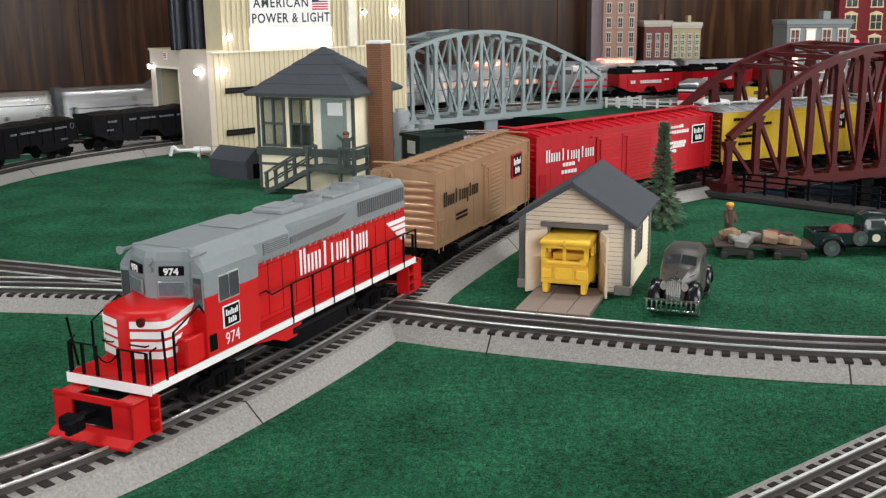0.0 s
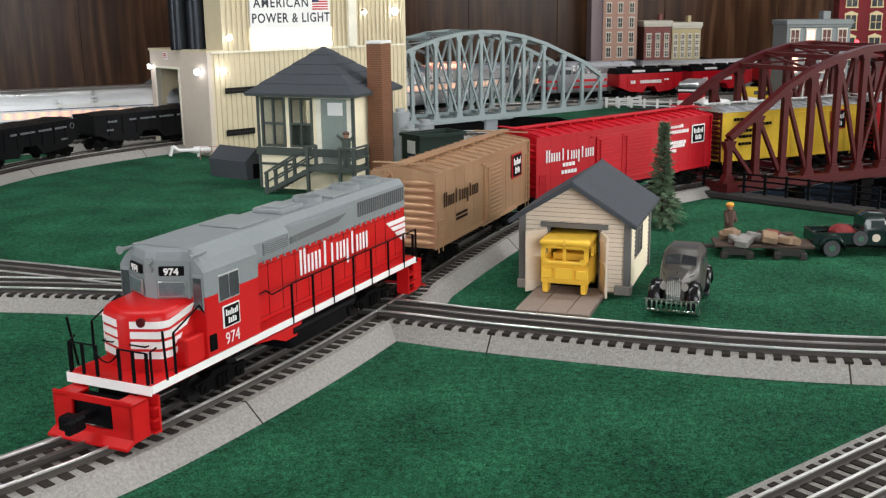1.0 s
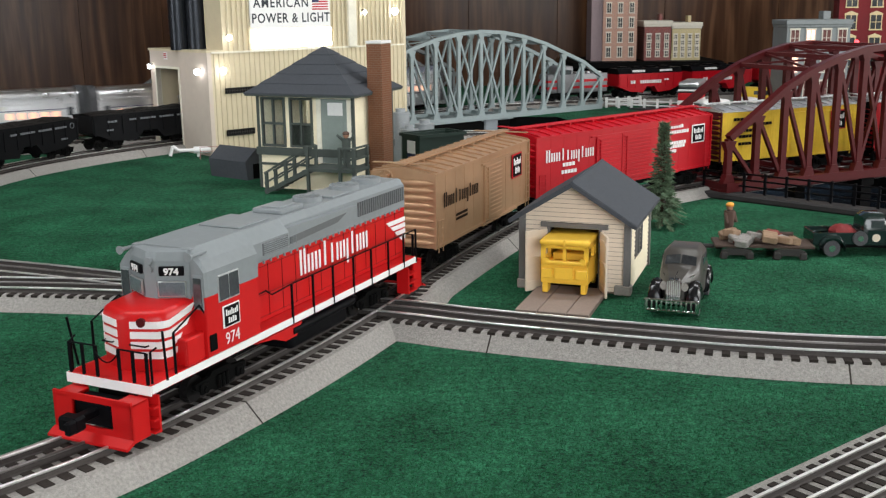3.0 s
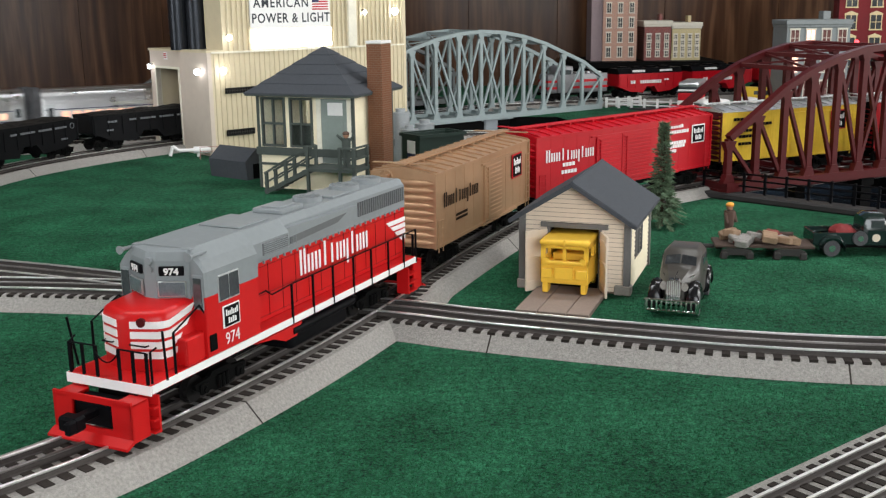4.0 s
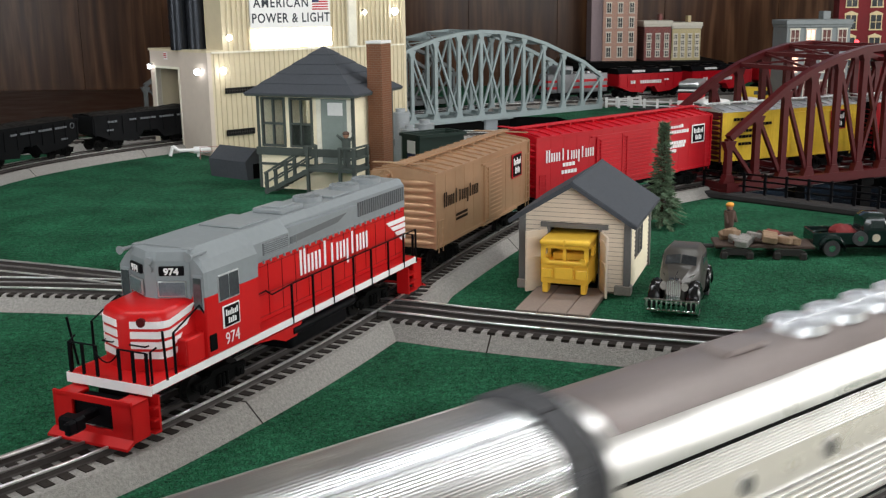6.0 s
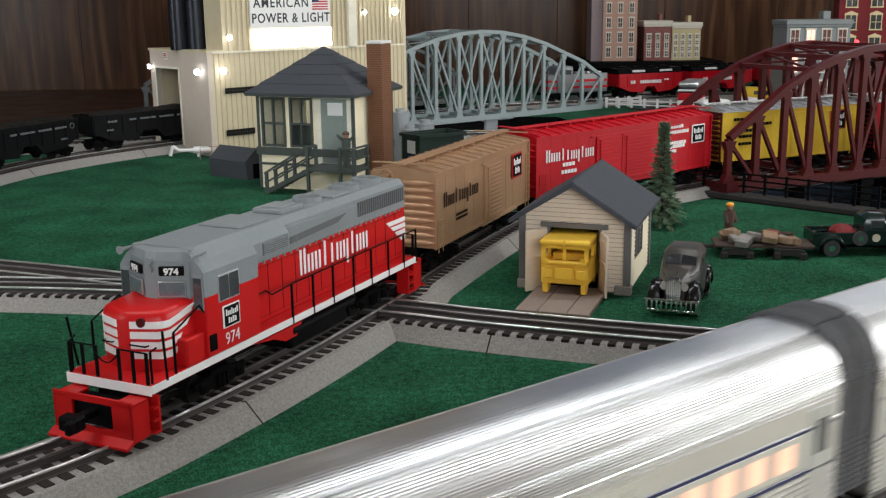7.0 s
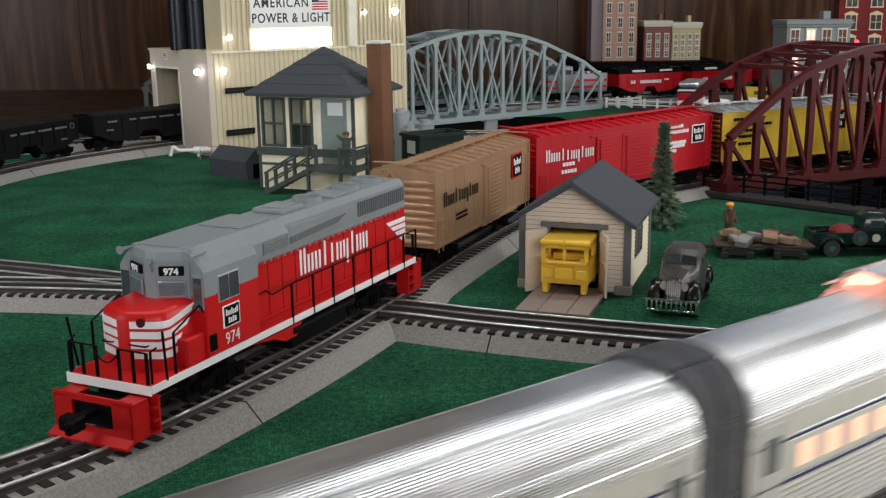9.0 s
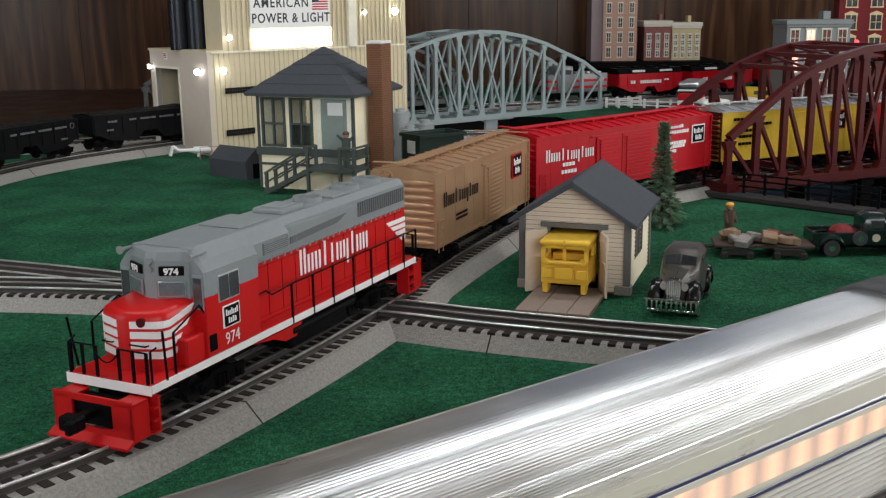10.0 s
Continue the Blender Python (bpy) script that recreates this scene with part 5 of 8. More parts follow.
# shed beige with the shade of its recesses put into the colour
M["beige_shade"] = mat("shed_wall_shade", (0.22, 0.17, 0.12), 0.8)
M["trim_grey"] = mat("shed_trim", (0.16, 0.155, 0.15), 0.6, 0, 0.1, 40)
M["stone"] = mat("foundation_stone", (0.33, 0.30, 0.27), 0.8, 0, 0.12, 60, 0.3, 900)
SHED = yaw_back(0.1201, 0.9263, 0, 19.6)
section_shed(SHED)
ramp = thing("wood_ramp", SHED, "three brown-grey planks laid as a ramp before the shed", "ramp")
for y0, y1 in ((0.0130, 0.0320), (-0.0125, 0.0125), (-0.0320, -0.0130)):
    bm = B()
    rbox(bm, -0.087, -0.001, y0, y1, 0.0, 0.0045, 0.0006)
    part("plank", bm, M["ramp"] if "ramp" in M else M.setdefault("ramp", mat("ramp_board", (0.26, 0.20, 0.17), 0.75, 0, 0.15, 60, 0.2, 900, island=0.1)), ramp)


def speeder(m):
    sp = thing("rail_speeder", m, "bright yellow plastic railway speeder parked in the shed door", "rail vehicle")
    Y = M["speeder"]
    w, L = 0.0215, 0.058
    bm = B()
    rbox(bm, 0, L, -w, w, 0.0095, 0.0270, 0.0012, 2)
    body = part("body", bm, Y, sp)
    bm = B()
    for x0, x1, y0, y1 in ((0, 0.0028, -w, -w + 0.0040), (0, 0.0028, w - 0.0040, w), (0, 0.0028, -0.0014, 0.0014), (L - 0.003, L, -w, -w + 0.004), (L - 0.003, L, w - 0.004, w),
                           (0.026, 0.030, -w, -w + 0.003), (0.026, 0.030, w - 0.003, w)):
        box(bm, x0, x1, y0, y1, 0.0265, 0.0445)
    box(bm, 0, 0.0028, -w, w, 0.0265, 0.0305)
    box(bm, 0, 0.0028, -w, w, 0.0420, 0.0450)
    box(bm, L - 0.003, L, -w, w, 0.0265, 0.0445)
    for s in (-1, 1):
        box(bm, 0, L, min(s * w, s * (w - 0.0025)), max(s * w, s * (w - 0.0025)), 0.0265, 0.0315)
        box(bm, 0, L, min(s * w, s * (w - 0.0025)), max(s * w, s * (w - 0.0025)), 0.0415, 0.0450)
        box(bm, 0.034, L, min(s * w, s * (w - 0.0025)), max(s * w, s * (w - 0.0025)), 0.0265, 0.0445)
    part("cab_frame", bm, Y, sp)
    bm = B()
    rbox(bm, -0.0025, L + 0.002, -w - 0.001, w + 0.001, 0.0448, 0.0500, 0.0022, 3)
    part("roof", bm, Y, sp, "", True)
    bm = B()
    rbox(bm, -0.0028, 0.0005, -0.0085, 0.0085, 0.0145, 0.0255, 0.0008, 2)
    part("engine_panel", bm, Y, sp)
    bm = B()
    for s in (-1, 1):
        rbox(bm, -0.0026, 0.0005, min(s * 0.0105, s * 0.0205), max(s * 0.0105, s * 0.0205), 0.0150, 0.0235, 0.0006)
    part("lower_panels", bm, Y, sp)
    for s in (-1, 1):
        bm = B()
        rod(bm, (-0.0030, s * 0.0165, 0.0305), (0.001, s * 0.0165, 0.0305), 0.0034, 14)
        part("headlamp", bm, Y, sp, "", True)
        for x in (0.010, 0.048):
            bm = B()
            rod(bm, (x, s * 0.0185, 0.0060), (x, s * 0.0160, 0.0060), 0.0062, 18)
            rod(bm, (x, s * 0.0195, 0.0060), (x, s * 0.0150, 0.0060), 0.0020, 10)
            part("wheel", bm, Y, sp, "", True)
        bm = B()
        rbox(bm, 0.0, 0.006, s * 0.0175 - 0.0025, s * 0.0175 + 0.0025, 0.0010, 0.0100, 0.0006)
        part("rail_sweep", bm, Y, sp)
    bm = B()
    rbox(bm, -0.0034, 0.0002, -0.017, 0.017, 0.0280, 0.0312, 0.0008)
    part("hand_bar", bm, Y, sp)
    bm = B()
    rod(bm, (-0.001, 0.0000, 0.0500), (-0.001, 0.0000, 0.0445), 0.0018, 8)
    part("lamp_stalk", bm, Y, sp)
    bm = B()
    rbox(bm, 0.018, 0.030, -0.015, 0.015, 0.027, 0.034, 0.001)
    part("seat", bm, Y, sp)
    return sp


speeder(SHED @ pose(-0.031, 0.0020, 0.0045))


# ---- vintage sedan ----
def sedan(m):
    """Nose points along -x."""
    ca = thing("toy_sedan", m, "grey and black vintage die-cast sedan with chrome grille on the grass", "toy car")
    G, K, C = M["sedan_grey"], M["gloss_black"], M["chrome"]
    # cabin and tail by sections along x
    def sec(x, w0, w1, zt, zb=0.0085):
        return [(x, -w0, zb), (x, -w0 * 1.02, zb + (zt - zb) * 0.45), (x, -w1, zt - 0.004), (x, -w1 * 0.72, zt), (x, w1 * 0.72, zt), (x, w1, zt - 0.004), (x, w0 * 1.02, zb + (zt - zb) * 0.45), (x, w0, zb)]
    bm = B()
    loft(bm, [sec(0.016, 0.0085, 0.0070, 0.0245), sec(0.030, 0.0125, 0.0110, 0.0278), sec(0.046, 0.0178, 0.0160, 0.0305), sec(0.0535, 0.0188, 0.0168, 0.0385), sec(0.062, 0.0190, 0.0172, 0.0405),
              sec(0.084, 0.0190, 0.0168, 0.0400), sec(0.098, 0.0172, 0.0145, 0.0340), sec(0.108, 0.0140, 0.0110, 0.0220)])
    part("body", bm, G, ca, "satin grey body", True)
    bm = B()
    rbox(bm, 0.018, 0.104, -0.0165, 0.0165, 0.0060, 0.0125, 0.0012)
    part("chassis", bm, K, ca, "black running boards")
    bm = B()
    prism(bm, [(-0.0060, 0.0090), (0.0060, 0.0090), (0.0066, 0.0235), (0.0040, 0.0270), (-0.0040, 0.0270), (-0.0066, 0.0235)], "x", 0.0105, 0.0165)
    gr = part("grille", bm, C, ca, "chrome radiator grille")
    bm = B()
    for i in range(7):
        y = -0.0050 + i * 0.00167
        box(bm, 0.0100, 0.0106, y - 0.0003, y + 0.0003, 0.0100, 0.0255)
    part("grille_bars", bm, M["silver"], gr)
    for s in (-1, 1):
        # front fender: a swept arch
        bm = B()
        rings = []
        for k in range(9):
            a = math.pi * (0.02 + 0.96 * k / 8)
            x, z = 0.0225 - 0.0135 * math.cos(a), 0.0080 + 0.0125 * math.sin(a)
            if k == 8:
                x, z = 0.048, 0.0085
            rings.append([(x, s * (0.0165 + 0.0055 * math.cos(b)), z + 0.0045 * math.sin(b)) for b in [q * math.tau / 8 for q in range(8)]])
        loft(bm, rings)
        part("front_fender", bm, K, ca, "gloss black fender", True)
        bm = B()
        rings = []
        for k in range(9):
            a = math.pi * (0.02 + 0.96 * k / 8)
            x, z = 0.0860 - 0.0130 * math.cos(a), 0.0080 + 0.0115 * math.sin(a)
            rings.append([(x, s * (0.0185 + 0.0045 * math.cos(b)), z + 0.004 * math.sin(b)) for b in [q * math.tau / 8 for q in range(8)]])
        loft(bm, rings)
        part("rear_fender", bm, K, ca, "gloss black fender", True)
        for x in (0.0225, 0.0860):
            bm = B()
            rod(bm, (x, s * 0.0165, 0.0085), (x, s * 0.0212, 0.0085), 0.0085, 20)
            wh = part("wheel", bm, M["rubber"], ca, "black tyre", True)
            bm = B()
            rod(bm, (x, s * 0.0208, 0.0085), (x, s * 0.0218, 0.0085), 0.0042, 16)
            part("hubcap", bm, C, wh, "chrome hubcap")
        bm = B()
        rod(bm, (0.0140, s * 0.0090, 0.0215), (0.0200, s * 0.0090, 0.0215), 0.0032, 12, 0.0012)
        part("headlamp", bm, C, ca, "chrome headlamp", True)
        bm = B()
        rbox(bm, 0.0575, 0.0680, s * 0.0178 - 0.0007, s * 0.0178 + 0.0007, 0.0275, 0.0345, 0.0006)
        part("side_window", bm, M["window"], ca)
        bm = B()
        rbox(bm, 0.0695, 0.0800, s * 0.0178 - 0.0007, s * 0.0178 + 0.0007, 0.0275, 0.0345, 0.0006)
        part("side_window", bm, M["window"], ca)
        bm = B()
        rod(bm, (0.030, s * 0.0112, 0.0250), (0.060, s * 0.0192, 0.0245), 0.0004, 5)
        part("trim_strip", bm, C, ca)
        bm = B()
        vs = [bm.verts.new(v) for v in ((0.0452, s * 0.0007, 0.0314), (0.0452, s * 0.0138, 0.0302), (0.0507, s * 0.0134, 0.0356), (0.0507, s * 0.0007, 0.0370))]
        bm.faces.new(vs)
        bmesh.ops.solidify(bm, geom=bm.faces[:], thickness=0.0016)
        part("windscreen", bm, M["window"], ca)
    bm = B()
    for z in (0.0062, 0.0135):
        rod(bm, (0.0035, -0.0225, z), (0.0035, 0.0225, z), 0.0010, 8)
    for i in range(11):
        y = -0.0210 + i * 0.0042
        box(bm, 0.0026, 0.0044, y - 0.0008, y + 0.0008, 0.0060, 0.0140)
    for s in (-1, 1):
        rod(bm, (0.0035, s * 0.0225, 0.0062), (0.0035, s * 0.0225, 0.0135), 0.0012, 8)
        rod(bm, (0.0035, s * 0.010, 0.0095), (0.018, s * 0.010, 0.0095), 0.0010, 6)
    part("bumper", bm, C, ca, "chrome slatted bumper guard")
    bm = B()
    rod(bm, (0.013, 0, 0.0272), (0.050, 0, 0.0290), 0.0005, 5)
    part("hood_trim", bm, C, ca)
    return ca


M["sedan_grey"] = mat("sedan_taupe", (0.062, 0.056, 0.050), 0.36, 0.0, 0.08, 40)
M["gloss_black"] = mat("gloss_black", (0.007, 0.007, 0.008), 0.25, 0, 0.2, 40, coat=0.15)
M["chrome"] = mat("chrome", (0.75, 0.75, 0.75), 0.12, 1.0, 0.05, 40)
big = sedan(pose(0.1885, 0.829, 0, 0, 0, 69))
for o in big.children_recursive:
    o.data.transform(Matrix.Diagonal((1.06, 0.97, 1.22, 1)))



# ---- green pickup ----
def pickup(m):
    """Nose along +x."""
    ca = thing("toy_pickup", m, "dark green vintage die-cast pickup with a red load", "toy truck")
    G = M["truck_green"]
    bm = B()
    rbox(bm, 0.0, 0.050, -0.0170, 0.0170, 0.0120, 0.0145, 0.0006)
    for s in (-1, 1):
        rbox(bm, 0.0, 0.050, s * 0.0165 - 0.0012, s * 0.0165 + 0.0012, 0.0120, 0.0245, 0.0006)
    rbox(bm, 0.0, 0.0022, -0.017, 0.017, 0.0120, 0.0245, 0.0006)
    rbox(bm, 0.048, 0.0505, -0.017, 0.017, 0.0120, 0.0255, 0.0006)
    part("cargo_bed", bm, G, ca, "dark green cargo bed")
    bm = B()
    def sec(x, w, zt):
        return [(x, -w, 0.0110), (x, -w, zt - 0.008), (x, -w * 0.86, zt - 0.002), (x, -w * 0.6, zt), (x, w * 0.6, zt), (x, w * 0.86, zt - 0.002), (x, w, zt - 0.008), (x, w, 0.0110)]
    loft(bm, [sec(0.0510, 0.0160, 0.0395), sec(0.056, 0.0170, 0.0430), (sec(0.072, 0.0170, 0.0430)), sec(0.0785, 0.0165, 0.0300), sec(0.095, 0.0125, 0.0275), sec(0.1080, 0.0100, 0.0250)])
    part("cab", bm, G, ca, "dark green cab", True)
    for s in (-1, 1):
        bm = B()
        rbox(bm, 0.0570, 0.0720, s * 0.0160 - 0.0012, s * 0.0160 + 0.0012, 0.0285, 0.0375, 0.001)
        part("side_window", bm, M["window"], ca)
        bm = B()
        rbox(bm, 0.0550, 0.0740, s * 0.0172 - 0.0005, s * 0.0172 + 0.0005, 0.0125, 0.0270, 0.0006)
        dr = part("door", bm, G, ca)
        bm = B()
        rod(bm, (0.0640, s * 0.0176, 0.0190), (0.0640, s * 0.0179, 0.0190), 0.0042, 14)
        part("door_crest", bm, M["beige"], dr)
        for x in (0.0190, 0.0900):
            bm = B()
            rings = []
            for k in range(9):
                a = math.pi * (0.02 + 0.96 * k / 8)
                xx, z = x - 0.0135 * math.cos(a), 0.0075 + 0.0125 * math.sin(a)
                rings.append([(xx, s * (0.0185 + 0.0045 * math.cos(b)), z + 0.0035 * math.sin(b)) for b in [q * math.tau / 8 for q in range(8)]])
            loft(bm, rings)
            part("fender", bm, G, ca, "", True)
            bm = B()
            rod(bm, (x, s * 0.0155, 0.0085), (x, s * 0.0205, 0.0085), 0.0085, 20)
            wh = part("wheel", bm, M["rubber"], ca, "black tyre", True)
            bm = B()
            rod(bm, (x, s * 0.0200, 0.0085), (x, s * 0.0212, 0.0085), 0.0034, 14)
            part("hubcap", bm, M["chrome"], wh, "chrome hubcap")
        bm = B()
        rod(bm, (0.0470, s * 0.0180, 0.0190), (0.0470, s * 0.0215, 0.0190), 0.0075, 18)
        sw = part("spare_wheel", bm, M["rubber"], ca, "", True)
        bm = B()
        rod(bm, (0.0470, s * 0.0213, 0.0190), (0.0470, s * 0.0220, 0.0190), 0.0030, 14)
        part("hubcap", bm, M["chrome"], sw, "chrome hubcap")
    bm = B()
    rbox(bm, 0.0020, 0.0045, -0.0165, -0.0125, 0.0190, 0.0235, 0.0006)
    part("tail_lamp", bm, M["car_red"], ca, "red tail lamp")
    bm = B()
    rbox(bm, 0.010, 0.108, -0.013, 0.013, 0.0075, 0.0120, 0.0008)
    part("chassis", bm, M["dark"], ca)
    return ca


M["truck_green"] = mat("truck_green", (0.010, 0.022, 0.020), 0.2, 0, 0.2, 40, coat=0.4)
PICK = pose(0.384, 1.066, 0, 0, 0, -3)
pickup(PICK)
M["scrap_red"] = mat("faded_red", (0.22, 0.03, 0.03), 0.7, 0, 0.4, 120)
load = thing("red_tarp_load", PICK @ pose(0.024, 0, 0.0145), "crumpled red cover over a load in the pickup bed", "cargo")
bm = B()
random.seed(8)
got = bmesh.ops.create_icosphere(bm, subdivisions=3, radius=1.0)
for v in got["verts"]:
    n = noise.noise(v.co * 2.5) * 0.25
    v.co = Vector((0.0115 + v.co.x * 0.0135 * (1 + n), v.co.y * 0.0145 * (1 + n * 0.4), max(0.0, 0.006 + v.co.z * 0.0095 * (1 + n))))
part("cover", bm, M["scrap_red"], load, "", True)


# ---- flat trailer loaded with scrap, and the figurine ----
def trailer(m):
    tr = thing("scrap_trailer", m, "dark flat trailer on bogie frames carrying scrap and crates", "trailer")
    bm = B()
    rbox(bm, 0.0, 0.100, -0.019, 0.019, 0.0105, 0.0135, 0.0008)
    part("deck", bm, M["rust"], tr, "worn brown deck")
    for x in (0.022, 0.075):
        for s in (-1, 1):
            bm = B()
            prism(bm, [(-0.017, 0.0015), (-0.015, 0.0085), (-0.010, 0.0105), (0.010, 0.0105), (0.015, 0.0085), (0.017, 0.0015), (0.011, 0.0010), (0.007, 0.0040), (-0.007, 0.0040), (-0.011, 0.0010)], "y", s * 0.0215 - 0.0018, s * 0.0215 + 0.0018, m=pose(x, 0, 0))
            sf = part("side_frame", bm, M["iron"], tr, "grey cast side frame")
            for k in (-0.013, 0.013):
                bm = B()
                rbox(bm, x + k - 0.0035, x + k + 0.0035, s * 0.0225 - 0.003, s * 0.0225 + 0.003, 0.0, 0.0075, 0.001)
                part("axle_box", bm, M["iron"], sf)
    bm = B()
    rbox(bm, -0.018, 0.002, -0.003, 0.003, 0.006, 0.010, 0.001)
    rbox(bm, -0.026, -0.012, -0.013, 0.013, 0.0, 0.0085, 0.003, 2)
    part("drawbar", bm, M["iron"], tr)
    return tr


M["rust"] = mat("rusty_brown", (0.075, 0.05, 0.04), 0.8, 0, 0.35, 90, 0.4, 700)
M["iron"] = mat("cast_iron", (0.035, 0.032, 0.030), 0.6, 0.2, 0.25, 80)
M["crate"] = mat("crate_tan", (0.30, 0.20, 0.13), 0.8, 0, 0.25, 90)
M["scrap_grey"] = mat("scrap_metal", (0.34, 0.32, 0.30), 0.5, 0.3, 0.35, 120)
M["scrap_red"] = mat("scrap_faded_red", (0.22, 0.05, 0.04), 0.7, 0, 0.4, 120)
TRAIL = pose(0.284, 1.066, 0, 0, 0, -8)
trailer(TRAIL)
random.seed(21)
for i in range(30):
    kind = i % 4
    bx, by = random.uniform(0.012, 0.090), random.uniform(-0.015, 0.015)
    z = 0.0138 + (0.0045 if i > 15 else 0.0)
    a, b, c = random.uniform(0.004, 0.010), random.uniform(0.003, 0.008), random.uniform(0.003, 0.008)
    bm = B()
    if kind == 3:
        rod(bm, (-a, 0, c * 0.4), (a, 0, c * 0.5), 0.0025, 10)
        rod(bm, (a * 0.9, 0, c * 0.5), (a * 1.1, 0, c * 0.5), 0.0032, 10)
    else:
        rbox(bm, -a, a, -b, b, 0, c, 0.0007)
        box(bm, -a * 0.6, -a * 0.5, -b - 0.0003, b + 0.0003, 0, c + 0.0003)
        box(bm, a * 0.5, a * 0.6, -b - 0.0003, b + 0.0003, 0, c + 0.0003)
    ob = part("scrap_piece", bm, (M["crate"], M["rust"], M["scrap_grey"], M["scrap_red"])[(i * 7) % 4 if i % 5 else 0])
    tagged(ob, ("tan wooden crate in the scrap load", "rusty metal block in the scrap load", "pale metal sheet in the scrap load", "red painted scrap piece in the load")[(i * 7) % 4 if i % 5 else 0], "scrap", "scrap on the trailer")
    ob.matrix_world = TRAIL @ pose(bx, by, z, random.uniform(-14, 14), random.uniform(-14, 14), random.uniform(0, 180))


def figurine(name, m, colour, label, hat=None, arms_up=False, h=0.040):
    """A plain painted figurine in one mesh."""
    bm = B()
    k = h / 0.040
    for s in (-1, 1):
        rod(bm, (s * 0.0022, 0, 0), (s * 0.0017, 0, 0.019), 0.0022, 8, 0.0026)
        hand = (s * 0.0105, -0.001, 0.036) if arms_up else (s * 0.0050, -0.004, 0.0215)
        rod(bm, (s * 0.0045, 0, 0.0305), hand, 0.0018, 8, 0.0014)
    rod(bm, (0, 0, 0.018), (0, 0, 0.0325), 0.0045, 10, 0.0052)
    ball(bm, (0, 0, 0.0362), 0.0034, 1, 1, 1.1, 10, 7, 1)
    if hat is not None:
        ball(bm, (0, 0, 0.0380), 0.0040, 1, 1, 0.62, 10, 6, 2)
    for v in bm.verts:
        v.co *= k
    ob = part(name, bm, [colour, M["clay"], hat or colour], None, "", True)
    ob.matrix_world = m
    return tagged(ob, label, "figurine")


M["clay"] = mat("figurine_clay", (0.36, 0.19, 0.12), 0.6)
M["hat"] = mat("orange_cap", (0.80, 0.33, 0.05), 0.5)
M["brown"] = mat("figurine_brown", (0.10, 0.06, 0.045), 0.7)
figurine("figurine", pose(0.312, 1.108, 0, 0, 0, 20), M["brown"], "small brown painted figurine with an orange cap", M["hat"], h=0.046)


# ---- fir tree ----
def fir(m, h, seed):
    random.seed(seed)
    tr = thing("toy_fir_tree", m, "thin green model fir tree with drooping twigs", "tree")
    bm = B()
    rod(bm, (0, 0, 0), (0.0015, 0, h * 0.97), 0.0026, 8, 0.0006)
    part("trunk", bm, M["trunk"], tr)
    bm = B()
    tw = B()
    n = 270
    for i in range(n):
        f = (i / n) ** 0.95
        z = h * (0.10 + 0.86 * f)
        wide = 0.30 if f < 0.20 else 0.30 - 0.10 * min(1.0, (f - 0.20) / 0.15)
        r = h * (wide * (1 - 0.85 * f) + 0.012) * random.uniform(0.7, 1.15) * (0.80 + 0.20 * math.sin(i * 0.9))
        a = i * 2.399 + random.uniform(-0.4, 0.4)
        d = Vector((math.cos(a), math.sin(a), -0.38 * (1 - f) - 0.05 + 0.5 * f * f))
        base = Vector((0, 0, z))
        tip = base + d * r
        rod(tw, base, tip, 0.0005, 4, 0.0002)
        k = max(4, int(r / 0.0016))
        side = Vector((-math.sin(a), math.cos(a), 0))
        for j in range(k):
            t = 0.25 + 0.75 * j / k
            q = base + d * r * t
            ln = 0.0062 * (1.15 - t * 0.55) * random.uniform(0.7, 1.2)
            for s in (-1, 1, 0):
                dirv = (side * s * 0.9 + d * 0.65 + Vector((0, 0, random.uniform(-0.25, 0.35)))).normalized()
                wv = dirv.cross(Vector((random.uniform(-1, 1), random.uniform(-1, 1), 1))).normalized() * 0.0009
                vs = [bm.verts.new(p) for p in (q - wv, q + wv, q + dirv * ln + wv * 0.25, q + dirv * ln - wv * 0.25)]
                bm.faces.new(vs)
    part("twigs", tw, M["trunk"], tr)
    tagged(part("needles", bm, M["leaf"], tr, "green bristly needles"), kind="stuff")
    return tr


fir(pose(0.2585, 1.205, 0), 0.126, 5)

# ---- fittings of the added ceiling lamps ----
for lx, ly in TOP_FILLS:
    cl = thing("top_fill_fitting", pose(lx, ly, 1.6), "white ceiling fitting added out of view for top light", "light", "ceiling lights")
    bm = B()
    rbox(bm, -0.62, 0.62, -0.18, 0.18, -0.05, 0.0, 0.008)
    part("housing", bm, M["white"], cl)

# ---- signal tower ----
TW = pose(-0.2891, 1.5022, 0, 0, 0, math.degrees(math.atan2(-0.37, 0.93)))


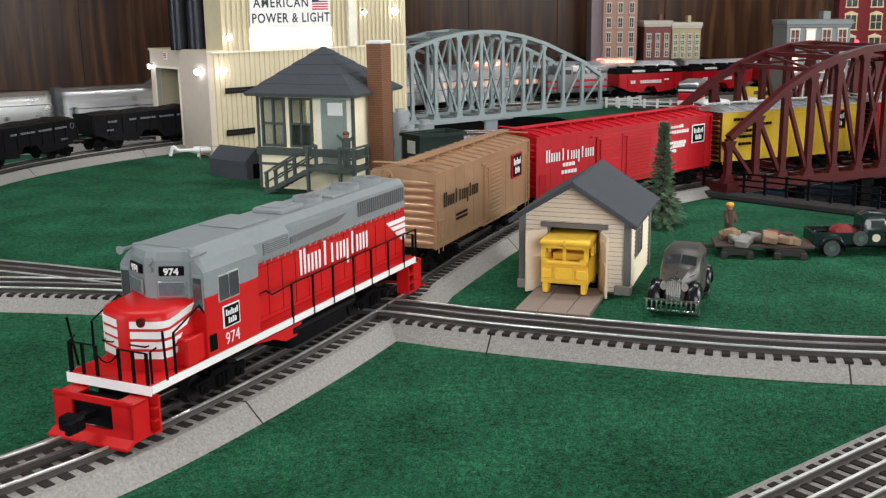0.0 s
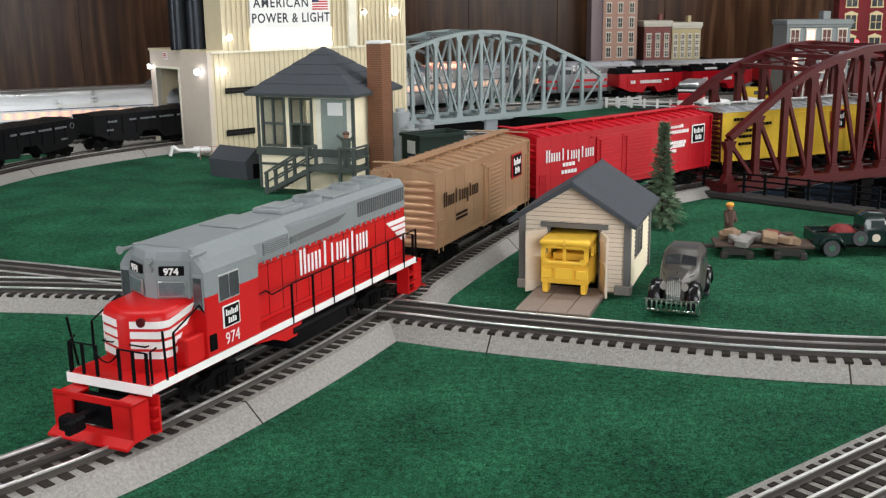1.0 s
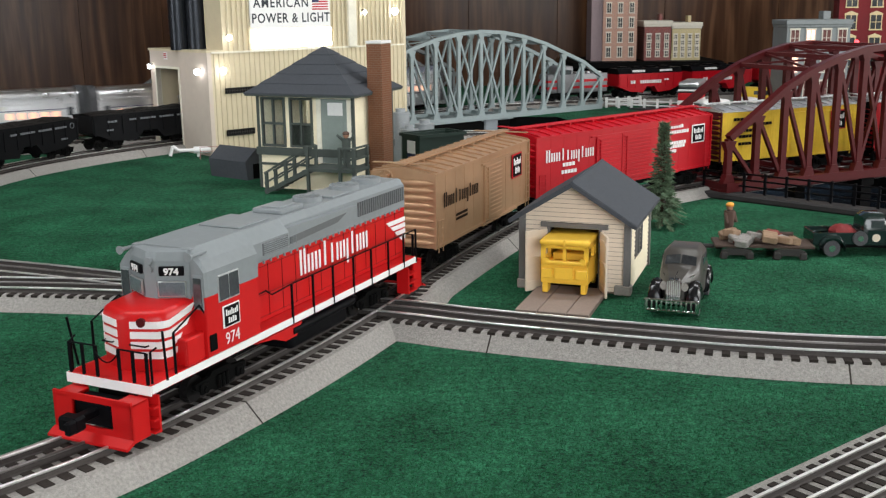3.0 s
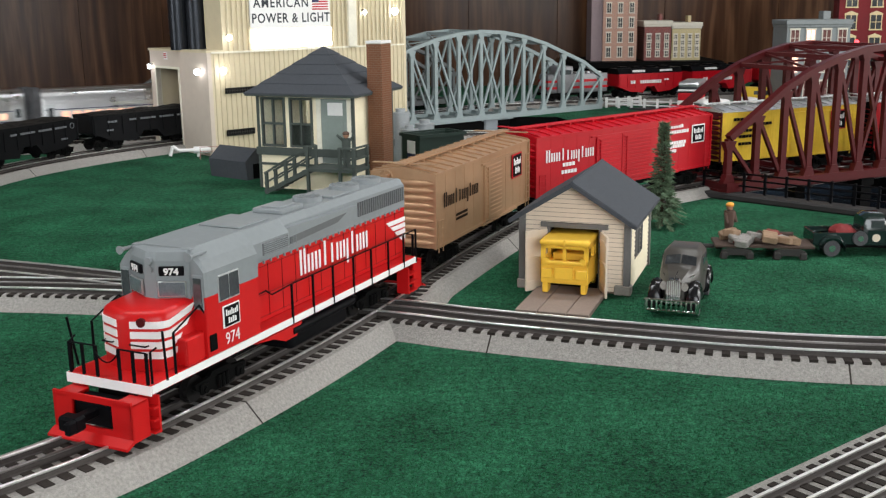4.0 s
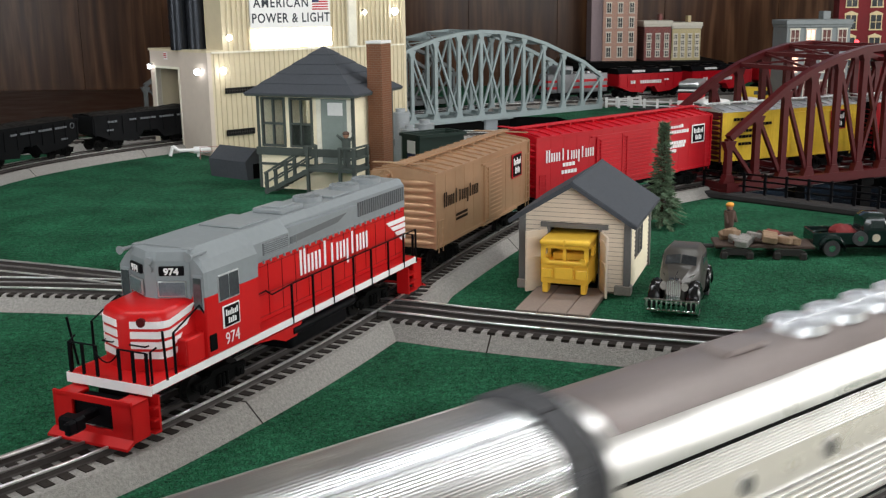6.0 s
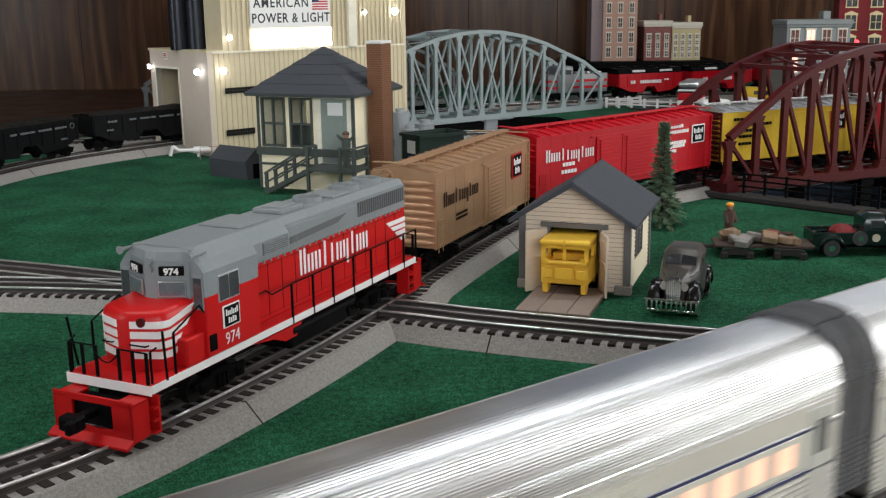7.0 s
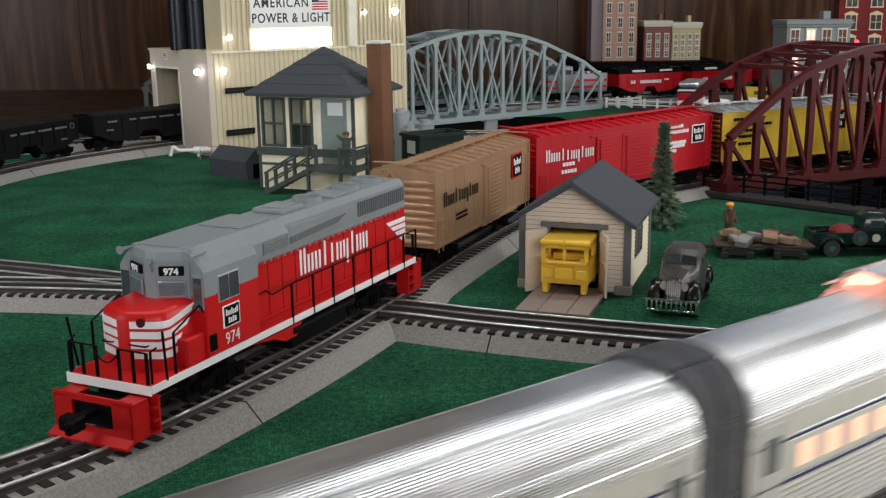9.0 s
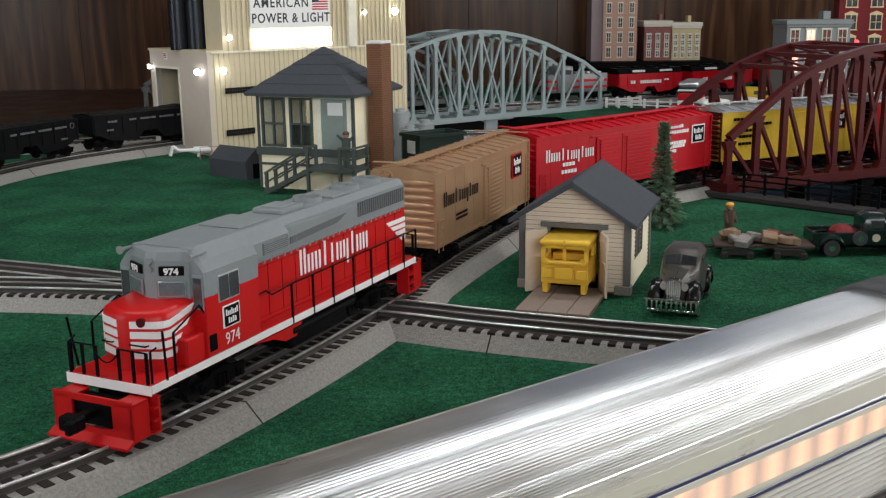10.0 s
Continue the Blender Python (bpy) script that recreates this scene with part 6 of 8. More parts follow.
def signal_tower(m):
    to = thing("signal_tower", m, "cream clapboard railway signal tower with a slate hip roof", "tower")
    x0, x1, y0, y1, fl, sill, eave = 0.018, 0.170, 0.020, 0.150, 0.040, 0.0600, 0.1370
    win = [(0.0253, 0.0608, 0.0630, 0.1300), (0.0718, 0.1051, 0.0630, 0.1300)]
    door = (0.1195, 0.1625, 0.0400, 0.1320)
    # front wall with openings, then the others
    bm = B()
    t = 0.003
    for a, b in ((x0, win[0][0]), (win[0][1], win[1][0]), (win[1][1], door[0]), (door[1], x1)):
        box(bm, a, b, y0, y0 + t, 0, eave)
    for w in win:
        box(bm, w[0], w[1], y0, y0 + t, 0, w[2])
        box(bm, w[0], w[1], y0, y0 + t, w[3], eave)
    box(bm, door[0], door[1], y0, y0 + t, 0, door[2])
    box(bm, door[0], door[1], y0, y0 + t, door[3], eave)
    for a, b in ((x0, 0.026), (0.058, 0.073), (0.105, 0.120), (0.152, x1)):
        box(bm, a, b, y1 - t, y1, 0.063, 0.130)
    box(bm, x0, x1, y1 - t, y1, 0, 0.063)
    box(bm, x0, x1, y1 - t, y1, 0.130, eave)
    for a, b in ((x0, x0 + t), (x1 - t, x1)):
        box(bm, a, b, y0 + t, y1 - t, 0, eave)
    wall = part("wall", bm, M["cream"], to)
    clapboards(wall, x0, x1, 0.0, eave, 0, M["cream"], 0.0046, win + [door], -1, None, pose(0, y0, 0))
    clapboards(wall, 0, y1 - y0, 0.0, eave, 0, M["cream"], 0.0046, [], -1, None, pose(x1, y0, 0, 0, 0, 90))
    clapboards(wall, 0, y1 - y0, 0.0, eave, 0, M["cream"], 0.0046, [], -1, None, pose(x0, y1, 0, 0, 0, -90))
    for a, b in ((x0, y0), (x1, y0), (x1, y1), (x0, y1)):
        bm = B()
        box(bm, a - 0.0022, a + 0.0022, b - 0.0022, b + 0.0022, 0, eave)
        part("corner_post", bm, M["trim"], to)
    bm = B()
    box(bm, x0 - 0.004, x1 + 0.004, y0 - 0.0045, y0 - 0.001, 0.0490, sill)
    box(bm, x1 + 0.001, x1 + 0.0045, y0, y1, 0.0490, sill)
    box(bm, x0 - 0.0045, x0 - 0.001, y0, y1, 0.0490, sill)
    part("belt_course", bm, M["trim"], to)
    bm = B()
    box(bm, x0 - 0.002, x1 + 0.002, y0 - 0.0030, y0 - 0.001, 0.0340, 0.0375)
    box(bm, x1 + 0.001, x1 + 0.0030, y0, y1, 0.0340, 0.0375)
    part("lower_band", bm, M["trim"], to)
    for w in win:
        bm = B()
        c = (w[0] + w[1]) / 2
        zc = (w[2] + w[3]) / 2 - 0.002
        for a, b, p, q in ((w[0] - 0.002, w[0] + 0.0012, w[2], w[3]), (w[1] - 0.0012, w[1] + 0.002, w[2], w[3]), (w[0] - 0.002, w[1] + 0.002, w[3] - 0.0012, w[3] + 0.002), (w[0] - 0.002, w[1] + 0.002, w[2] - 0.002, w[2] + 0.0012),
                           (c - 0.0012, c + 0.0012, w[2], w[3]), (w[0], w[1], zc - 0.0014, zc + 0.0014)):
            if a == w[0] - 0.002 and b < c:
                box(bm, a, b, y0 - 0.0030, y0 + 0.0015, p, q)
                fr = part("window", bm, M["trim"], to, "grey-green sash window")
            else:
                part("sash_bar", B_box(a, b, y0 - 0.0030, y0 + 0.0015, p, q), M["trim"], fr)
        for a, b in ((w[0], c), (c, w[1])):
            bm = B()
            box(bm, a, b, y0 + 0.0016, y0 + 0.0020, w[2], w[3])
            part("pane", bm, M["glass"], fr).visible_shadow = False
    bm = B()
    for a, b, p, q in ((door[0] - 0.006, door[0] + 0.001, door[2], door[3]), (door[1] - 0.001, door[1] + 0.006, door[2], door[3]), (door[0] - 0.006, door[1] + 0.006, door[3] - 0.001, door[3] + 0.0055)):
        box(bm, a, b, y0 - 0.0022, y0 + 0.001, p, q)
    part("door_frame", bm, M["white_cream"], to, "pale door frame")
    bm = B()
    g = (0.1304, 0.1546, 0.1080, 0.1260)
    for a, b, p, q in ((door[0], g[0], door[2], door[3]), (g[1], door[1], door[2], door[3]), (g[0], g[1], door[2], g[2]), (g[0], g[1], g[3], door[3])):
        box(bm, a, b, y0 - 0.0006, y0 + 0.0012, p, q)
    for p, q in ((0.046, 0.070), (0.076, 0.100)):
        box(bm, g[0] - 0.001, g[1] + 0.001, y0 - 0.0012, y0, p, q)
    d = part("door", bm, M["door_green"], to, "grey-green panelled door, its pane painted with a white reflection")
    # plain white pane: a window's reflection painted in
    bm = B()
    box(bm, g[0], g[1], y0 - 0.0002, y0 + 0.0004, g[2], g[3])
    part("pane", bm, M["white"], d)
    # inside: floor and back so that the windows show depth
    bm = B()
    box(bm, x0 + t, x1 - t, y0 + t, y1 - t, fl - 0.003, fl)
    part("floor_board", bm, M["trim"], to)
    bm = B()
    rbox(bm, 0.040, 0.095, 0.075, 0.095, fl, 0.085, 0.001)
    part("lever_desk", bm, M["trim"], to)
    # hip roof
    ex0, ex1, ey0, ey1, ez, ap = 0.006, 0.183, 0.001, 0.166, 0.1375, 0.2015
    c = ((ex0 + ex1) / 2, (ey0 + ey1) / 2)
    for a, b in (((ex0, ey0), (ex1, ey0)), ((ex1, ey0), (ex1, ey1)), ((ex1, ey1), (ex0, ey1)), ((ex0, ey1), (ex0, ey0))):
        for k in range(5):
            # courses of roofing, each a step proud of the one above
            f0, f1 = k / 5, (k + 1) / 5
            bm = B()
            def at(p, f, lift):
                return (p[0] + (c[0] - p[0]) * f, p[1] + (c[1] - p[1]) * f, ez + (ap - ez) * f + lift)
            lo = [at(a, f0, 0.0016), at(b, f0, 0.0016), at(b, f1, 0.0004), at(a, f1, 0.0004)]
            un = [at(a, f0, -0.0006), at(b, f0, -0.0006), at(b, f1, -0.0008), at(a, f1, -0.0008)]
            vs = [bm.verts.new(v) for v in lo + un]
            bm.faces.new(vs[:4])
            bm.faces.new(vs[4:][::-1])
            for i in range(4):
                j = (i + 1) % 4
                bm.faces.new((vs[i], vs[4 + i], vs[4 + j], vs[j]))
            bmesh.ops.remove_doubles(bm, verts=bm.verts, dist=0.0001)
            part("roof_course", bm, M["slate"], to, "slate grey roof course")
    bm = B()
    box(bm, ex0 + 0.001, ex1 - 0.001, ey0 + 0.001, ey1 - 0.001, ez - 0.0030, ez - 0.0006)
    part("soffit", bm, M["trim"], to)
    # chimney of small bricks
    cx0, cx1, cy0, cy1, ct = 0.1745, 0.1975, 0.060, 0.092, 0.2060
    bm = B()
    box(bm, cx0 + 0.0004, cx1 - 0.0004, cy0 + 0.0004, cy1 - 0.0004, 0, ct)
    ch = part("chimney", bm, M["mortar"], to, "brown brick chimney with a white cap")
    bm = B()
    z, row = 0.0, 0
    while z < ct - 0.003:
        off = 0.0036 if row % 2 else 0.0
        for face in range(2):
            a = -off
            L = (cx1 - cx0) if face == 0 else (cy1 - cy0)
            while a < L:
                p, q = max(0, a + 0.0003), min(L, a + 0.0070)
                if q - p > 0.001:
                    if face == 0:
                        box(bm, cx0 + p, cx0 + q, cy0 - 0.0003, cy0 + 0.0006, z + 0.0003, z + 0.0029)
                    else:
                        box(bm, cx1 - 0.0006, cx1 + 0.0003, cy0 + p, cy0 + q, z + 0.0003, z + 0.0029)
                a += 0.0073
        z += 0.0032
        row += 1
    tagged(part("bricks", bm, M["brick"], ch), kind="stuff")
    bm = B()
    rbox(bm, cx0 - 0.001, cx1 + 0.001, cy0 - 0.001, cy1 + 0.001, ct, ct + 0.004, 0.0005)
    part("cap", bm, M["white"], ch, "white chimney cap")
    # landing and stairs with railings
    bm = B()
    box(bm, 0.120, 0.195, -0.030, 0.018, 0.0355, 0.0400)
    part("landing", bm, M["trim"], to, "grey-green wooden landing")
    for px_, py_ in ((0.122, -0.028), (0.172, -0.028), (0.193, -0.028), (0.193, 0.014)):
        bm = B()
        box(bm, px_ - 0.002, px_ + 0.002, py_ - 0.002, py_ + 0.002, 0, 0.0700)
        part("landing_post", bm, M["trim"], to)
    bm = B()
    for z in (0.0540, 0.0690):
        beam(bm, (0.172, -0.028, z), (0.193, -0.028, z), 0.002, 0.0026)
        beam(bm, (0.193, -0.028, z), (0.193, 0.014, z), 0.002, 0.0026)
    part("landing_rail", bm, M["trim"], to)
    for i in range(8):
        bm = B()
        f = i / 8
        x = 0.117 - 0.060 * f
        box(bm, x - 0.0050, x + 0.0050, -0.028, -0.004, 0.0340 - 0.0340 * f, 0.0358 - 0.0340 * f)
        part("stair_tread", bm, M["trim"], to)
    for y in (-0.0285, -0.0035):
        bm = B()
        beam(bm, (0.122, y, 0.0360), (0.052, y, 0.002), 0.002, 0.006)
        beam(bm, (0.122, y, 0.0690), (0.052, y, 0.0290), 0.002, 0.0030)
        beam(bm, (0.122, y, 0.0540), (0.052, y, 0.0150), 0.002, 0.0024)
        for f in (0.0, 0.5, 0.95):
            x = 0.122 - 0.070 * f
            beam(bm, (x, y, max(0.0, 0.0340 - 0.036 * f)), (x, y, 0.0690 - 0.040 * f), 0.0040, 0.0040)
        part("stair_rail", bm, M["trim"], to)
    return to


M["white_cream"] = mat("door_frame_cream", (0.80, 0.76, 0.64), 0.6)
M["door_green"] = mat("door_grey_green", (0.22, 0.26, 0.24), 0.55)
M["mortar"] = mat("mortar_tan", (0.24, 0.16, 0.11), 0.9)
signal_tower(TW)
figurine("figurine", TW @ pose(0.1735, -0.010, 0.0400, 0, 0, 0), M["trim"], "small green and red painted figurine with raised arms", M["brown"], True, 0.050)
bm = B()
prism(bm, [(-0.017, 0), (0.017, 0), (0.020, 0.024), (0, 0.040), (-0.020, 0.024)], "x", -0.036, 0.036)
ob = part("coal_bin", bm, M["slate"])
ob.matrix_world = pose(-0.318, 1.615, 0, 0, 0, -38) @ Matrix.Scale(1.18, 4)
tagged(ob, "slate grey gabled bin standing on the grass", "bin")
bm = B()
rbox(bm, 0.0362, 0.0372, -0.008, 0.008, 0.001, 0.020, 0.0004)
part("hatch", bm, M["dark"], ob)

# ---- power building ----
PB = pose(-0.40, 1.84, 0, 0, 0, math.degrees(math.atan2(0.67, 0.743)))


def power_building(m):
    pb = thing("power_building", m, "cream corrugated model power building with lit sign and lamps", "building")
    low, high, wid = 0.181, 0.46, 0.437
    bm = B()
    box(bm, 0.0, wid, 0.0, 0.06, 0, low)
    part("front_wall", bm, M["cream_wall"], pb)
    bm = B()
    box(bm, 0.026, wid, 0.002, 0.06, low, high)
    part("upper_wall", bm, M["cream_wall"], pb)
    # left wing with the doorway, y runs away from the front
    bm = B()
    d0, d1, dz = 0.1045, 0.190, 0.1495
    t = 0.008
    box(bm, -t, 0.0, 0.0, d0, 0, low)
    box(bm, -t, 0.0, d1, 0.212, 0, low)
    box(bm, -t, 0.0, d0, d1, dz, low)
    part("side_wall", bm, M["pink_cream"], pb, "smooth pale side wall with a doorway")
    bm = B()
    box(bm, -t - 0.0015, 0.001, d0 - 0.004, d0, 0, dz + 0.004)
    box(bm, -t - 0.0015, 0.001, d1, d1 + 0.004, 0, dz + 0.004)
    box(bm, -t - 0.0015, 0.001, d0, d1, dz, dz + 0.004)
    part("door_frame", bm, M["white_cream"], pb)
    bm = B()
    box(bm, 0.0, 0.16, 0.212, 0.218, 0, low)
    box(bm, 0.156, 0.160, 0.06, 0.212, 0, low)
    part("rear_wall", bm, M["cream_wall"], pb)
    bm = B()
    box(bm, -t, 0.16, 0.0605, 0.218, low, low + 0.004)
    box(bm, -t, 0.026, 0.0, 0.0605, low, low + 0.004)
    part("wing_roof", bm, M["cream_wall"], pb)
    # corrugated siding ribs
    n = 42
    for i in range(n):
        x = 0.006 + (wid - 0.010) * i / (n - 1)
        top = high if x > 0.028 else low
        shared("siding_rib", "siding_rib_%d" % (top > 0.3), lambda bm: prism(bm, [(-0.0022, 0), (-0.0012, -0.0022), (0.0012, -0.0022), (0.0022, 0)], "z", 0, top), M["cream_wall"], pb, pose(x, 0.0002, 0))
    bm = B()
    box(bm, 0.0, wid + 0.001, -0.0032, 0.0, low - 0.0015, low + 0.0015)
    part("string_course", bm, M["white_cream"], pb)
    bm = B()
    rbox(bm, wid - 0.002, wid + 0.006, -0.003, 0.06, 0, high, 0.001)
    part("corner_trim", bm, M["cream_wall"], pb)
    bm = B()
    rbox(bm, 0.297, 0.316, -0.008, 0.001, low, high, 0.001)
    part("pilaster", bm, M["white_cream"], pb)
    # sign
    bm = B()
    rbox(bm, 0.0806, 0.2551, -0.0060, -0.0024, 0.2210, 0.3000, 0.0006)
    sg = part("sign_board", bm, M["white"], pb, "white sign with dark lettering")
    text_part("sign_text", "POWER & LIGHT", 0.0236, Matrix(((1, 0, 0, 0.1680), (0, 0, -1, -0.0061), (0, 1, 0, 0.2300), (0, 0, 0, 1))), M["ink"], sg, stretch=0.87, bold=0.0004, spacing=1.14)
    text_part("sign_text", "AMERICAN", 0.0236, Matrix(((1, 0, 0, 0.1470), (0, 0, -1, -0.0061), (0, 1, 0, 0.2570), (0, 0, 0, 1))), M["ink"], sg, stretch=0.90, bold=0.0004, spacing=1.18)
    bm = B()
    for i in range(6):
        box(bm, 0.2140, 0.2500, -0.0066, -0.0058, 0.2515 + i * 0.0045, 0.2538 + i * 0.0045)
    fl = part("flag_stripe", bm, M["car_red"], sg, "red flag stripes")
    bm = B()
    box(bm, 0.2140, 0.2290, -0.0068, -0.0060, 0.2650, 0.2790)
    part("flag_canton", bm, M["navy"], sg)
    # the lamps' light on this panel is put in as emission
    bm = B()
    rbox(bm, 0.083, 0.2571, -0.0050, -0.0024, 0.1850, 0.2190, 0.0006)
    part("lit_panel", bm, M["sign_glow"], pb, "white panel under the sign, lamplight put in as glow")
    for x0, x1, z0, z1 in ((0.0232, 0.0863, 0.1090, 0.1190), (0.0215, 0.0792, 0.0340, 0.0450)):
        bm = B()
        box(bm, x0, x1, -0.0040, -0.0020, z0, z1)
        gv = part("louvre", bm, M["dark"], pb, "dark louvred vent")
        bm = B()
        for i in range(12):
            x = x0 + (x1 - x0) * (i + 0.5) / 12
            box(bm, x - 0.0008, x + 0.0008, -0.0046, -0.0036, z0, z1)
        box(bm, x0, x1, -0.0046, -0.0036, (z0 + z1) / 2 - 0.0006, (z0 + z1) / 2 + 0.0006)
        part("slats", bm, M["iron"], gv)
    # lamps
    for x, y, z, r in ((0.0172, -0.010, 0.1500, 0.0060), (0.4094, -0.010, 0.2463, 0.0068), (0.3344, -0.010, 0.2452, 0.0040), (-0.016, 0.023, 0.1482, 0.0056), (-0.016, 0.2015, 0.1515, 0.0040), (0.0330, -0.010, 0.2060, 0.0050)):
        bm = B()
        ball(bm, (x, y, z), r, 1, 1, 1, 12, 8)
        lp = part("wall_lamp", bm, M["led"], pb, "small bright white lamp", True)
        bm = B()
        if x > 0:
            rod(bm, (x, 0.0, z + 0.004), (x, y, z + 0.005), 0.0012, 6)
        else:
            rod(bm, (-0.006, y, z + 0.004), (x, y, z + 0.005), 0.0012, 6)
        part("bracket", bm, M["iron"], lp)
    bm = B()
    rbox(bm, -0.0092, -0.0078, 0.1430, 0.1560, 0.1660, 0.1790, 0.0003)
    ps = part("wall_notice", bm, M["white"], pb, "small white notice with red bars")
    bm = B()
    for i in range(3):
        box(bm, -0.0097, -0.0090, 0.1445, 0.1545, 0.1685 + i * 0.0034, 0.1703 + i * 0.0034)
    part("notice_bar", bm, M["car_red"], ps)
    # dark stacks behind the wing
    for x, y, r in ((-0.002, 0.105, 0.0165), (0.022, 0.082, 0.0175)):
        bm = B()
        rod(bm, (x, y, low + 0.003), (x, y, 0.50), r, 20)
        for z in (0.24, 0.32, 0.40):
            rod(bm, (x, y, z), (x, y, z + 0.004), r * 1.06, 20)
        part("chimney_pipe", bm, M["stack"], pb, "dark steel smoke stack", True)
    return pb


M["cream_wall"] = mat("cream_metal_siding", (0.64, 0.55, 0.38), 0.55, 0, 0.06, 10, 0.05, 400)
M["pink_cream"] = mat("pale_plaster_side", (0.62, 0.53, 0.45), 0.65, 0, 0.05, 10)
M["stack"] = mat("stack_steel", (0.03, 0.033, 0.04), 0.3, 0.6, 0.2, 20)
M["ink"] = mat("sign_ink", (0.05, 0.055, 0.065), 0.6)
power_building(PB)

# pipe and benches by the wing
bm = B()
rod(bm, (0.022, 0, 0.012), (0.062, 0, 0.012), 0.0062, 12)
rod(bm, (-0.004, 0, 0.012), (0.022, 0, 0.012), 0.0032, 10)
rod(bm, (-0.004, 0, 0.012), (-0.014, 0, 0.020), 0.003, 10)
rod(bm, (-0.014, 0, 0.020), (-0.019, 0, 0.003), 0.003, 10)
rod(bm, (0.03, 0, 0.0), (0.03, 0, 0.012), 0.003, 8)
rod(bm, (0.055, 0, 0.0), (0.055, 0, 0.012), 0.003, 8)
ob = part("white_pipe", bm, M["white"], None, "", True)
ob.matrix_world = pose(-0.462, 1.835, 0, 0, 0, 10)
tagged(ob, "white plastic pipe fitting lying by the wall", "pipe")
for x, y, a in ((-0.420, 1.800, 20), (-0.385, 1.770, 35)):
    bm = B()
    for p, q in (((0, 0, 0), (0, 0, 0.022)), ((0.03, 0, 0), (0.03, 0, 0.022)), ((0, 0, 0.022), (0.03, 0, 0.022)), ((0, 0.014, 0), (0, 0, 0.012)), ((0.03, 0.014, 0), (0.03, 0, 0.012)), ((0, 0, 0.014), (0.03, 0, 0.014))):
        rod(bm, p, q, 0.0006, 5)
    ob = part("wire_bench", bm, M["pinkish"] if "pinkish" in M else M.setdefault("pinkish", mat("faded_red_wire", (0.42, 0.22, 0.20), 0.6)))
    ob.matrix_world = pose(x, y, 0, 0, 0, a)
    tagged(ob, "faded red wire bench by the building", "bench", "wire benches")

# ---- drums and bin between tower and bridge ----
for x, y, r, h in ((-0.052, 1.690, 0.0145, 0.062), (-0.068, 1.735, 0.0150, 0.085), (-0.028, 1.735, 0.0160, 0.066)):
    bm = B()
    rod(bm, (0, 0, 0), (0, 0, h), r, 20)
    for z in (0.2, 0.5, 0.8, 0.98):
        rod(bm, (0, 0, h * z - 0.001), (0, 0, h * z + 0.001), r * 1.05, 20)
    rod(bm, (0, 0, h), (0, 0, h + 0.006), r * 0.55, 14)
    ob = part("storage_drum", bm, M["drum"] if "drum" in M else M.setdefault("drum", mat("drum_grey", (0.34, 0.36, 0.37), 0.5, 0.2, 0.1, 40)), None, "", True)
    ob.matrix_world = pose(x, y, 0)
    tagged(ob, "pale grey ribbed storage drum", "drum", "drums by the tower")
bin_ = thing("scrap_bin", pose(-0.034, 1.60, 0, 0, 0, 35), "dark green open metal bin with a small sticker", "bin")
bm = B()
for a in (((0, 0.085), (0, 0.003)), ((0, 0.085), (0.047, 0.05))):
    box(bm, a[0][0], a[0][1], a[1][0], a[1][1], 0, 0.060)
box(bm, 0, 0.003, 0.003, 0.047, 0, 0.060)
box(bm, 0.082, 0.085, 0.003, 0.047, 0, 0.060)
box(bm, 0.003, 0.082, 0.003, 0.047, 0, 0.003)
part("bin_wall", bm, M["bin_green"] if "bin_green" in M else M.setdefault("bin_green", mat("bin_dark_green", (0.018, 0.032, 0.026), 0.5)), bin_)
bm = B()
for p, q in (((-0.002, -0.002), (0.087, -0.002)), ((-0.002, 0.052), (0.087, 0.052)), ((-0.002, -0.002), (-0.002, 0.052)), ((0.087, -0.002), (0.087, 0.052))):
    beam(bm, (*p, 0.060), (*q, 0.060), 0.004, 0.005)
part("rim", bm, M["bin_green"], bin_)
bm = B()
box(bm, -0.0008, -0.0002, 0.012, 0.034, 0.030, 0.052)
st = part("sticker", bm, M["white"], bin_, "white and blue sticker")
bm = B()
box(bm, -0.0013, -0.0007, 0.012, 0.034, 0.022, 0.032)
part("sticker_band", bm, M["navy"], st)


